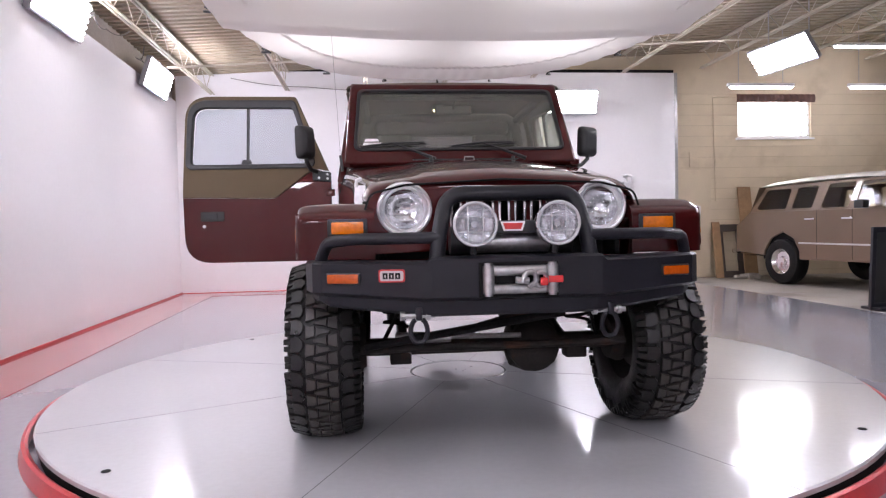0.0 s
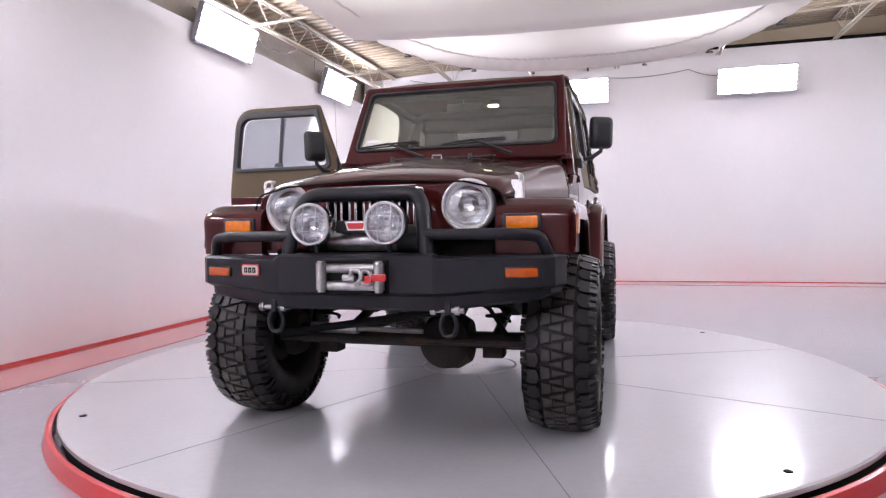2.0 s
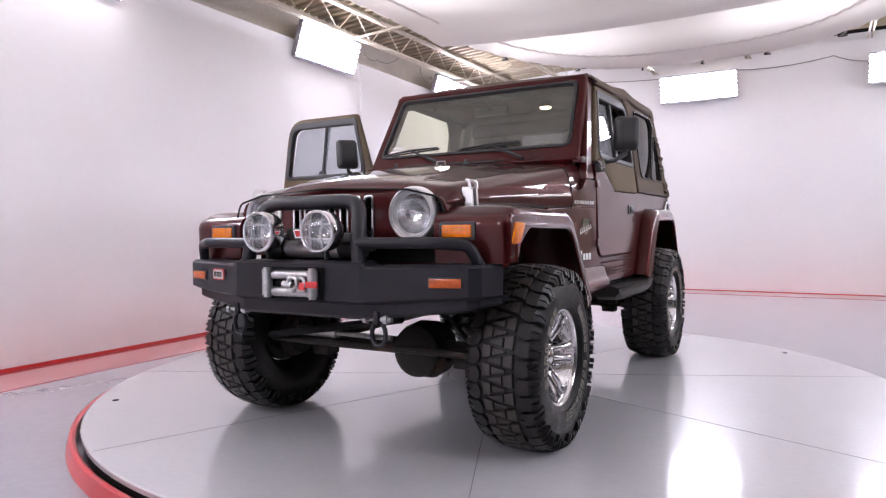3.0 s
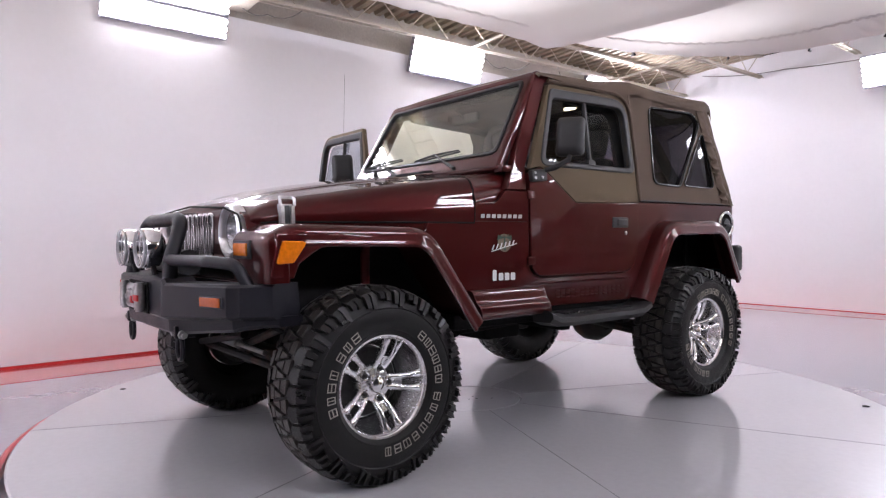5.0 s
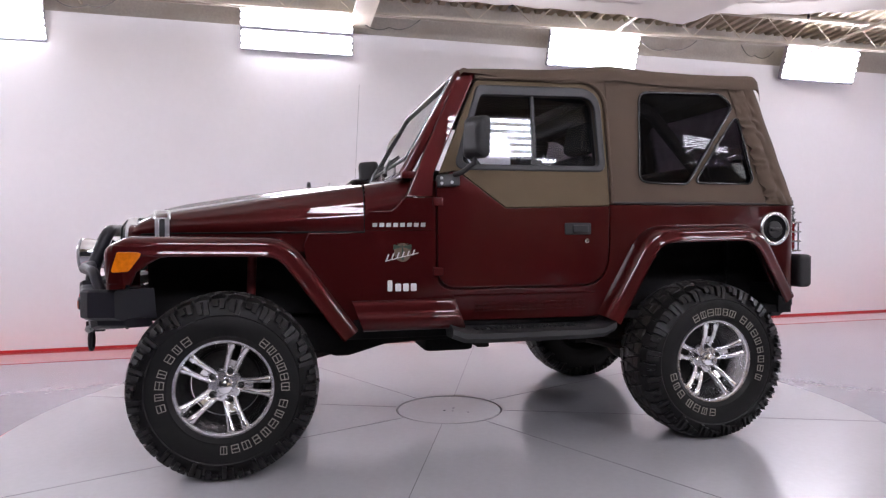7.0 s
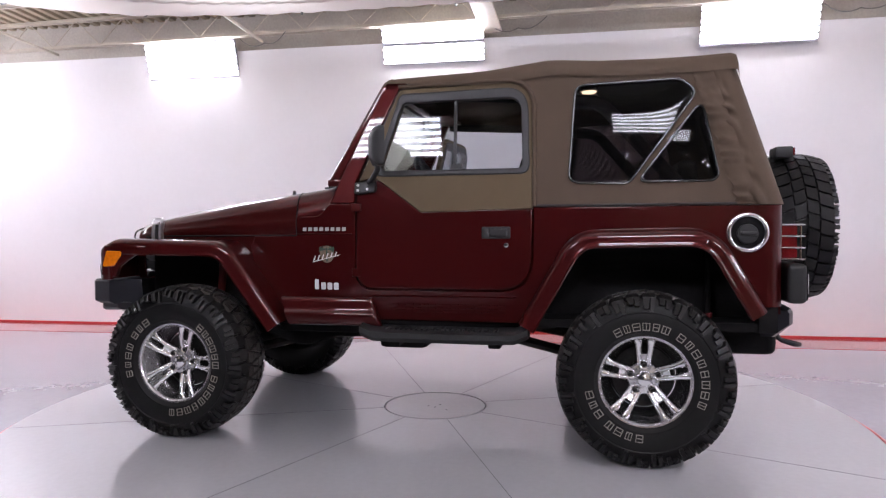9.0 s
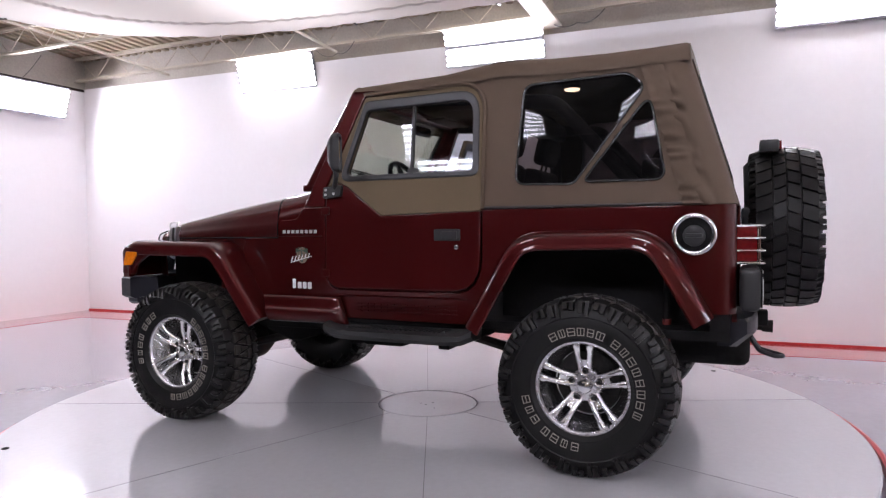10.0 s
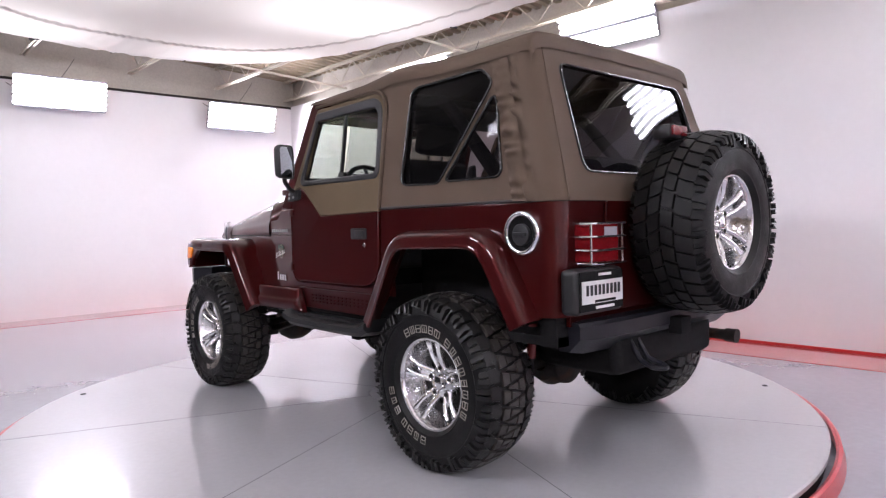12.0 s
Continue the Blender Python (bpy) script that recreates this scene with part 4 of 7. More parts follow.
# grille: seven slots and the two lamp openings
slots = [rounded([(-0.018 + x, 0.862), (0.018 + x, 0.862), (0.018 + x, 1.088), (-0.018 + x, 1.088)], 0.014, 3) for x in [0.066 * (i - 3) for i in range(7)]]
eyes = [ellipse(s * 0.407, 1.010, 0.089, 0.089, 32) for s in (-1, 1)]
grille_line = rounded([(-0.56, 0.80), (0.56, 0.80), (0.572, 1.0), (0.54, 1.075), (0.40, 1.110), (0.0, 1.128), (-0.40, 1.110), (-0.54, 1.075), (-0.572, 1.0)], [0.03, 0.03, 0.05, 0.05, 0.1, 0, 0.1, 0.05, 0.05], 5)
grille = part("grille", plate(grille_line, slots + eyes, 0.05, lambda u, v, w: (u, -1.575 - w - (abs(u) < 0.6) * 0.012 + 0.05 * u * u, v), 0.006), PAINT, jeep, "maroon slotted grille")
for i in range(7):
    x = 0.066 * (i - 3)
    o = rounded([(-0.025 + x, 0.857), (0.025 + x, 0.857), (0.025 + x, 1.093), (-0.025 + x, 1.093)], 0.015, 3)
    h = rounded([(-0.0135 + x, 0.868), (0.0135 + x, 0.868), (0.0135 + x, 1.082), (-0.0135 + x, 1.082)], 0.011, 3)
    part("slot_insert", plate(o, [h], 0.06, lambda u, v, w: (u, -1.588 - w, v), 0.003), CHROME, grille, "chrome slot insert")
# shade of the gap over the grille, drawn as a dark bead
bm = bmesh.new()
tube(bm, rounded([(x, -1.637 + 0.05 * x * x, z - 0.010) for x, z in ((-0.566, 1.02), (-0.545, 1.083), (-0.40, 1.117), (0.0, 1.135), (0.40, 1.117), (0.545, 1.083), (0.566, 1.02))], 0.05, 4, False), 0.0045, 8)
part("hood_gap_shade", bm, DARK, grille, "dark bead that stands for the shaded gap between hood and grille")
bm = bmesh.new()
block(bm, -0.29, 0.29, -1.545, -1.535, 0.82, 1.10)
part("grille_backing", bm, DARK, grille)


def round_lamp(name, x, y, z, r, depth, ring_mat, guard=False):
    """A round lamp that looks towards -y."""
    m = pose(x, y, z, 0, 0, -90)
    b = bmesh.new()
    turn(b, [(0.0, r * 0.86), (0.012, r * 0.90), (0.020, r * 0.98), (0.014, r * 1.06), (-0.004, r * 1.09), (-depth, r * 0.98), (-depth - 0.02, r * 0.6), (-depth - 0.02, 0.0005)], 40, m)
    lamp = part(name, b, ring_mat, jeep)
    b = bmesh.new()
    turn(b, [(-0.004, r * 0.88), (-0.035, r * 0.70), (-0.055, r * 0.40), (-0.060, 0.0005)], 40, m)
    part("reflector", b, SOFT_CHROME, lamp)
    b = bmesh.new()
    for i in range(0 if guard else 7):
        o = (i - 3) * 0.25
        h = math.sqrt(1 - (o * 0.9) ** 2) * r * 0.8
        tube(b, [m @ Vector((0.001, -h, o * r)), m @ Vector((0.006, 0, o * r)), m @ Vector((0.001, h, o * r))], 0.0009, 5)
    if guard:
        tube(b, [m @ Vector((-0.03, 0, 0)), m @ Vector((-0.004, 0, 0))], r * 0.16, 12)
    part("lens_ribs", b, GUARD, lamp)
    b = bmesh.new()
    turn(b, [(0.000, r * 0.90), (0.006, r * 0.6), (0.009, r * 0.3), (0.010, 0.0005)], 40, m)
    part("lens", b, LENS, lamp, "ribbed clear lens")
    if guard:
        b = bmesh.new()
        tube(b, [m @ Vector((0.024, r * math.cos(a), r * math.sin(a))) for a in [2 * math.pi * i / 32 for i in range(32)]], 0.006, 6, closed=True)
        for o in (-0.36, 0.36):
            h = math.sqrt(1 - o * o) * r
            tube(b, [m @ Vector((0.018 + 0.012 * (1 - (t / 4) ** 2), o * r, h * t / 4)) for t in range(-4, 5)], 0.0024, 6)
            tube(b, [m @ Vector((0.018 + 0.012 * (1 - (t / 4) ** 2), h * t / 4, o * r)) for t in range(-4, 5)], 0.0024, 6)
        part("stone_guard", b, GUARD, lamp, "pale plastic stone guard over the lens")
    return lamp


WELT = mat("glossy_black_welt", (0.008, 0.008, 0.009), 0.22, vary=0.1, bump=0.7, bscale=42)
PIPING = mat("dark_piping", (0.018, 0.014, 0.013), 0.6)
LENS = glass("ribbed_lens", (0.97, 0.98, 1.0), 0.95, 0.05, milk=0.02, wave=0.5, wide=110.0, base=0.10)
SOFT_CHROME = mat("satin_reflector", (0.88, 0.89, 0.90), 0.09, 0.96, vary=0.12, scale=30, bump=1.0, bscale=38)
GUARD = mat("pale_clear_plastic", (0.60, 0.61, 0.63), 0.15, 0.6, 0.4, vary=0.1)
for s in (-1, 1):
    lamp = round_lamp("headlight", s * 0.407, -1.592, 1.010, 0.094, 0.04, LATCH)
    bm = bmesh.new()
    turn(bm, [(0.012, 0.096), (0.022, 0.098), (0.026, 0.103), (0.022, 0.110), (0.004, 0.113), (-0.02, 0.113)], 48, pose(s * 0.407, -1.592, 1.010, 0, 0, -90))
    part("bezel", bm, LATCH, lamp, "chrome headlight bezel")

# -- fenders and flares --
front_path = rounded([(-1.625, 0.815), (-1.632, 0.985), (-1.545, 1.028), (-0.897, 1.018), (-0.595, 0.605)], [0, 0.05, 0.10, 0.20, 0], 8, False)
bm = bmesh.new()
swept(bm, list(reversed(front_path)), [(0.53, -0.012), (0.70, -0.012), (0.785, -0.009), (0.812, -0.005), (0.828, 0.001), (0.838, 0.012), (0.842, 0.028), (0.843, 0.052), (0.848, 0.060), (0.849, 0.070), (0.844, 0.077), (0.830, 0.075), (0.815, 0.05), (0.80, 0.03), (0.74, 0.02), (0.53, 0.02)])
both("front_fender", bm, PAINT, jeep, "maroon front fender flare")
bm = plate(rounded([(-1.622, 0.834), (-1.530, 0.832), (-1.508, 0.885), (-1.464, 0.916), (-1.419, 0.943), (-1.340, 0.956), (-1.340, 1.0), (-1.60, 1.0)], [0.02, 0.01, 0.02, 0.03, 0.03, 0, 0, 0], 4), [], 0.03, lambda u, v, w: (0.828 + w, u, v), 0.008)
both("flare_front_panel", bm, PAINT, jeep, "maroon panel of the flare behind the marker lamp")
rear_path = rounded([(0.625, 0.625), (0.872, 1.062), (1.500, 1.072), (1.708, 0.705)], [0, 0.20, 0.22, 0], 10, False)
bm = bmesh.new()
swept(bm, list(reversed(rear_path)), [(0.735, -0.014), (0.775, -0.012), (0.806, -0.007), (0.826, 0.002), (0.837, 0.014), (0.842, 0.030), (0.843, 0.052), (0.848, 0.060), (0.849, 0.069), (0.844, 0.076), (0.828, 0.073), (0.805, 0.04), (0.735, 0.02)])
both("rear_fender", bm, PAINT, jeep, "maroon rear fender flare")
# sill extension between the front flare and the door
bm = bmesh.new()
rows = []
for y, f in ((-0.612, 1.0), (-0.40, 1.0), (-0.165, 0.98), (-0.140, 0.90), (-0.128, 0.70), (-0.124, 0.35)):
    rows.append([(HALF + o * f, y + (0.730 - z) * 0.36, z) for o, z in ((-0.014, 0.732), (0.014, 0.733), (0.023, 0.729), (0.028, 0.721), (0.031, 0.706), (0.033, 0.686), (0.036, 0.672), (0.042, 0.665), (0.048, 0.659), (0.051, 0.650), (0.052, 0.634), (0.049, 0.614), (0.041, 0.600), (0.026, 0.591), (-0.014, 0.588))])
loft(bm, rows, ring=True, caps=True)
both("sill_extension", bm, PAINT, jeep)
# fender lamps
for s in (-1, 1):
    b = bmesh.new()
    block(b, s * 0.636 - 0.078, s * 0.636 + 0.078, -1.652, -1.62, 0.903, 0.974, 0.006)
    lamp = part("turn_signal", b, PLASTIC, jeep)
    b = bmesh.new()
    block(b, s * 0.636 - 0.063, s * 0.636 + 0.063, -1.660, -1.64, 0.914, 0.963, 0.005)
    part("lens", b, AMBER, lamp, "amber ribbed lens")
    b = plate(rounded([(-1.605, 0.885), (-1.535, 0.890), (-1.478, 0.968), (-1.578, 0.972)], 0.012, 3), [], 0.016, lambda u, v, w: (s * ((0.8425 if s > 0 else 0.837) + w), u, v), 0.003)
    part("side_marker", b, AMBER, jeep, "amber side marker lamp")
# hood latches: a chrome cover with side cheeks, a dark strap and a hook at the top
for s in (-1, 1):
    def edge_x(o):
        return s * (0.584 + o)
    b = bmesh.new()
    rows = []
    for z, o in ((1.012, 0.010), (1.030, 0.014), (1.075, 0.014), (1.118, 0.010)):
        rows.append([(edge_x(-0.02), -1.470, z), (edge_x(o), -1.470, z), (edge_x(o), -1.418, z), (edge_x(-0.02), -1.418, z)])
    loft(b, rows, ring=True, caps=True)
    latch = part("hood_latch", b, LATCH, jeep, "chrome hood latch cover with a dark strap")
    b = bmesh.new()
    rows = []
    for z, o in ((1.022, 0.018), (1.050, 0.024), (1.085, 0.020), (1.112, 0.016)):
        rows.append([(edge_x(0.0), -1.455, z), (edge_x(o), -1.455, z), (edge_x(o), -1.433, z), (edge_x(0.0), -1.433, z)])
    loft(b, rows, ring=True, caps=True)
    part("strap", b, PLASTIC, latch, "black rubber strap")
    for y in (-1.473, -1.429):
        b = bmesh.new()
        rows = []
        for z, o in ((1.014, 0.020), (1.050, 0.028), (1.110, 0.024)):
            rows.append([(edge_x(0.0), y, z), (edge_x(o), y, z), (edge_x(o), y + 0.014, z), (edge_x(0.0), y + 0.014, z)])
        loft(b, rows, ring=True, caps=True)
        part("cheek", b, LATCH, latch)
    b = bmesh.new()
    tube(b, rounded([(edge_x(0.020), -1.475, 1.112), (edge_x(0.016), -1.475, 1.140), (edge_x(0.000), -1.470, 1.146), (edge_x(0.000), -1.418, 1.146), (edge_x(0.016), -1.413, 1.140), (edge_x(0.020), -1.413, 1.112)], 0.008, 4, False), 0.0065, 8)
    part("hook", b, LATCH, latch)
# washer jets, hood bumpers
for x in (-0.22, 0.22):
    b = bmesh.new()
    tube(b, [(x, -0.78, 1.285), (x, -0.78, 1.312)], [0.013, 0.008], 10)
    part("washer_jet", b, PLASTIC, jeep)
b = bmesh.new()
tube(b, [(-0.028, -0.66, 1.300), (-0.025, -0.66, 1.322), (0.025, -0.66, 1.322), (0.028, -0.66, 1.300)], 0.0035, 8)
part("footman_loop", b, STEEL, jeep)

# -- windshield --
WB, WT = Vector((0, -0.355, 1.315)), Vector((0, -0.052, 1.838))
WU = (WT - WB).normalized()
WN = Vector((0, -WU.z, WU.y))
WL = (WT - WB).length


def on_shield(u, v, w):
    p = WB + WU * v + WN * w
    return (u, p.y, p.z)


hole = rounded([(-0.632, 0.085), (0.632, 0.085), (0.603, 0.545), (-0.603, 0.545)], 0.045, 6)
shield = part("windshield_frame", plate(rounded([(-0.692, -0.01), (0.692, -0.01), (0.655, WL), (-0.655, WL)], [0.01, 0.01, 0.05, 0.05], 6), [hole], 0.055, on_shield, 0.018), PAINT, jeep)
part("gasket", plate(rounded([(-0.638, 0.079), (0.638, 0.079), (0.609, 0.551), (-0.609, 0.551)], 0.048, 6), [rounded([(-0.620, 0.097), (0.620, 0.097), (0.591, 0.533), (-0.591, 0.533)], 0.04, 6)], 0.02, lambda u, v, w: on_shield(u, v, w + 0.022), 0.004), PLASTIC, shield)
pane = part("windshield_glass", plate(rounded([(-0.626, 0.09), (0.626, 0.09), (0.597, 0.54), (-0.597, 0.54)], 0.04, 6), [], 0.004, lambda u, v, w: on_shield(u, v, w + 0.016)), WINDSHIELD, shield)
pane.visible_shadow = False
part("tint_band", plate([(-0.60, 0.475), (0.60, 0.475), (0.595, 0.535), (-0.595, 0.535)], [], 0.002, lambda u, v, w: on_shield(u, v, w + 0.011)), glass("smoked_band", (0.45, 0.42, 0.36), 0.55), shield, "smoked sun band along the top").visible_shadow = False
for i, (u, wd) in enumerate(((-0.585, 0.12), (-0.575, 0.09))):
    part("sticker", plate([(u, 0.125 + 0.028 * i), (u + wd, 0.125 + 0.028 * i), (u + wd - 0.01, 0.145 + 0.028 * i), (u + 0.01, 0.145 + 0.028 * i)], [], 0.001, lambda p, q, w: on_shield(p, q, w + 0.0195)), WHITE_PRINT, shield, "white windshield sticker")
for u in (-0.36, 0.18):
    b = bmesh.new()
    tube(b, [on_shield(u + 0.20, 0.0, 0.05), on_shield(u + 0.08, 0.055, 0.055), on_shield(u - 0.06, 0.125, 0.045)], [0.011, 0.008, 0.005], 8)
    tube(b, [on_shield(u - 0.24, 0.105, 0.034), on_shield(u - 0.06, 0.125, 0.036), on_shield(u + 0.14, 0.135, 0.034)], [0.004, 0.007, 0.004], 6)
    tube(b, [on_shield(u - 0.25, 0.098, 0.028), on_shield(u + 0.15, 0.128, 0.028)], 0.005, 6)
    part("wiper", b, PLASTIC, shield, "black wiper arm and blade")
for s in (-1, 1):
    b = plate([(-0.356, 1.2125), (-0.222, 1.2125), (-0.216, 1.325), (-0.004, 1.790), (0.03, 1.800), (0.03, 1.838), (-0.052, 1.850), (-0.075, 1.835)], [], 0.045, lambda u, v, w: (s * (lean(v) - 0.030 + w), u, v), 0.008)
    part("windshield_pillar", b, PAINT, shield)
    b = bmesh.new()
    block(b, min(s * 0.66, s * 0.715), max(s * 0.66, s * 0.715), -0.372, -0.30, 1.30, 1.335, 0.006)
    part("windshield_hinge", b, PAINT, shield)

# -- front bumper with its bars, lamps and winch --
plan = [(-0.805, -1.60), (-0.772, -1.712), (-0.735, -1.748), (-0.350, -1.854), (-0.325, -1.858), (0.325, -1.858), (0.350, -1.854), (0.735, -1.748), (0.772, -1.712), (0.805, -1.60)]
bm = bmesh.new()
rows, lip = [], []
for i, (x, y) in enumerate(plan):
    wing = i not in (4, 5)
    top = 0.824 if not wing else (0.806 if i in (3, 6) else 0.812)
    low = 0.672 if i in (3, 4, 5, 6) else 0.695
    foot = 0.618 if i in (3, 4, 5, 6) else (0.655 if i in (2, 7) else 0.668)
    cx, cy = x * 0.90, y + 0.09
    bx, by = x * 0.985, y + 0.022
    lip.append((x * 0.972, y + 0.030, low - 0.006, foot - 0.020))
    foot = low - 0.014
    rows.append([(cx, cy + 0.05, top), (x * 0.995, y + 0.012, top), (x, y, top - 0.010), (x, y, low), (bx, by, foot), (cx, cy + 0.06, foot)])
loft(bm, rows, ring=True, caps=True)
bumper = part("front_bumper", bm, BLACK, jeep, "black steel winch bumper with swept wings", angle=9)
bm = bmesh.new()
loft(bm, [[(x, y + 0.10, z1), (x, y, z1), (x, y + 0.004, z0 + 0.012), (x * 0.985, y + 0.016, z0), (x * 0.95, y + 0.12, z0)] for x, y, z1, z0 in lip], ring=True, caps=True)
part("lower_lip", bm, BLACK, bumper, "black folded lower lip", angle=9)
bm = bmesh.new()
hoop = rounded([(-0.302, -1.815, 0.80), (-0.290, -1.805, 0.90), (-0.252, -1.748, 1.062), (0.252, -1.748, 1.062), (0.282, -1.805, 0.90), (0.295, -1.815, 0.80)], 0.085, 6, False)
tube(bm, hoop, 0.030, 14)
part("hoop_bar", bm, BLACK, bumper, "black tubular bull bar hoop")
for s in (-1, 1):
    bm = bmesh.new()
    tube(bm, rounded([(s * 0.285, -1.815, 0.895), (s * 0.60, -1.765, 0.895), (s * 0.715, -1.70, 0.885), (s * 0.745, -1.665, 0.80)], 0.06, 6, False), 0.023, 12)
    part("side_bar", bm, BLACK, bumper, "black tubular side bar")
    a = math.atan2(0.11, 0.40) * s
    m = pose(s * 0.652, -1.772, 0.747, 0, 0, math.degrees(a))
    bm = bmesh.new()
    block(bm, -0.067, 0.067, -0.006, 0.02, -0.022, 0.022, 0.004, m)
    mk = part("bumper_marker", bm, PLASTIC, bumper)
    bm = bmesh.new()
    block(bm, -0.061, 0.061, -0.010, 0.01, -0.0175, 0.0175, 0.004, m)
    part("lens", bm, AMBER_DARK, mk, "amber lens")
    # shackle: a bow with a galvanised pin
    sx = s * 0.372
    bm = bmesh.new()
    block(bm, sx - 0.012, sx + 0.012, -1.822, -1.74, 0.585, 0.635, 0.006)
    part("shackle_mount", bm, BLACK, bumper)
    bm = bmesh.new()
    tube(bm, [(sx + 0.029 * math.cos(t) * (1.1 if abs(math.sin(t)) < 0.8 else 1.25), -1.80, 0.545 - 0.045 * math.sin(t)) for t in [radians(-70 + 320 * i / 20) - radians(0) for i in range(21)] if True], 0.0095, 8)
    sh = part("shackle", bm, BLACK, bumper, "black bow shackle")
    bm = bmesh.new()
    tube(bm, [(sx - 0.062, -1.80, 0.602), (sx + 0.062, -1.80, 0.602)], 0.0105, 8)
    tube(bm, [(sx - 0.070, -1.80, 0.602), (sx - 0.052, -1.80, 0.602)], 0.018, 8)
    tube(bm, [(sx + 0.026, -1.80, 0.602), (sx + 0.044, -1.80, 0.602)], 0.018, 8)
    part("pin", bm, STEEL, sh, "galvanised pin")
# badge: plain red and silver plate
am = pose(-0.470, -1.823, 0.757, 0, 0, -15.5)
for nm, w, h, o, mt in (("badge", 0.050, 0.024, 0.004, RED_PLASTIC), ("badge_face", 0.045, 0.019, 0.0055, SILVER_PRINT)):
    bm = plate(rounded([(-w, -h), (w, -h), (w, h), (-w, h)], 0.01, 4), [], 0.004, lambda u, v, q: am @ Vector((u, -q - o, v)))
    part(nm, bm, mt, bumper)
for i in range(3):
    u0 = -0.034 + 0.024 * i
    bm = plate([(u0, -0.011), (u0 + 0.019, -0.011), (u0 + 0.019, 0.011), (u0, 0.011)], [[(u0 + 0.007, -0.006), (u0 + 0.012, -0.006), (u0 + 0.012, 0.004), (u0 + 0.007, 0.004)]], 0.003, lambda u, v, q: am @ Vector((u, -q - 0.0068, v)))
    part("badge_mark", bm, DARK, bumper)
# winch recess, fairlead and hook
bm = bmesh.new()
block(bm, -0.150, 0.152, -1.864, -1.852, 0.668, 0.800, 0.003)
part("fairlead_plate", bm, DARK, bumper)
for x in (-0.118, 0.122):
    bm = bmesh.new()
    tube(bm, [(x, -1.888, 0.676), (x, -1.888, 0.684), (x, -1.888, 0.685), (x, -1.888, 0.789), (x, -1.888, 0.790), (x, -1.888, 0.798)], [0.016, 0.016, 0.0215, 0.0215, 0.016, 0.016], 16)
    part("fairlead_roller", bm, STEEL, bumper, "grey steel fairlead roller")
for z in (0.700, 0.768):
    bm = bmesh.new()
    tube(bm, [(-0.098, -1.872, z), (0.100, -1.872, z)], 0.019, 16)
    part("fairlead_roller", bm, STEEL, bumper, "grey steel fairlead roller")
bm = bmesh.new()
tube(bm, rounded([(0.005, -1.905, 0.725), (0.02, -1.905, 0.765), (0.05, -1.905, 0.762), (0.062, -1.905, 0.73), (0.03, -1.905, 0.708)], 0.02, 5, False), 0.010, 8)
tube(bm, [(-0.02, -1.90, 0.735), (0.03, -1.903, 0.730)], 0.013, 8)
tube(bm, [(0.075 + 0.022 * math.cos(t), -1.905, 0.735 + 0.026 * math.sin(t)) for t in [2 * math.pi * i / 14 for i in range(14)]], 0.008, 8, closed=True)
part("winch_hook", bm, STEEL, bumper, "steel winch hook")
bm = bmesh.new()
block(bm, 0.085, 0.158, -1.910, -1.900, 0.722, 0.748, 0.003)
block(bm, 0.072, 0.10, -1.915, -1.90, 0.712, 0.742, 0.005)
part("hook_strap", bm, RED_PLASTIC, bumper, "red hook strap")
bm = bmesh.new()
tube(bm, [(-0.15, -1.72, 0.872), (0.15, -1.72, 0.872)], 0.042, 20)
part("winch_drum", bm, STEEL, bumper, "winch drum wound with steel cable")
for s in (-1, 1):
    bm = bmesh.new()
    tube(bm, [(s * 0.15, -1.72, 0.88), (s * 0.24, -1.72, 0.88)], 0.055, 16)
    part("winch_motor", bm, PLASTIC, bumper)
bm = bmesh.new()
block(bm, -0.095, 0.105, -1.80, -1.70, 0.905, 0.955, 0.008)
part("winch_cover", bm, PLASTIC, bumper, "black winch control cover")
bm = plate([(-0.036, -0.018), (0.036, -0.018), (0.048, 0.018), (-0.048, 0.018)], [[(-0.028, -0.010), (0.028, -0.010), (0.037, 0.010), (-0.037, 0.010)]], 0.004, lambda u, v, w: (u - 0.005, -1.802 - w, v + 0.933))
part("winch_badge", bm, WHITE_PRINT, bumper)
bm = plate([(-0.030, -0.012), (0.030, -0.012), (0.039, 0.012), (-0.039, 0.012)], [], 0.003, lambda u, v, w: (u - 0.005, -1.803 - w, v + 0.933))
part("winch_badge_face", bm, RED_PLASTIC, bumper, "red trapezoid winch badge")
for x in (-0.163, 0.149):
    lamp = round_lamp("driving_lamp", x, -1.868, 0.942, 0.078, 0.05, CHROME, guard=True)
    b = bmesh.new()
    tube(b, [(x, -1.84, 0.87), (x, -1.83, 0.83)], 0.012, 8)
    part("lamp_stalk", b, PLASTIC, lamp)

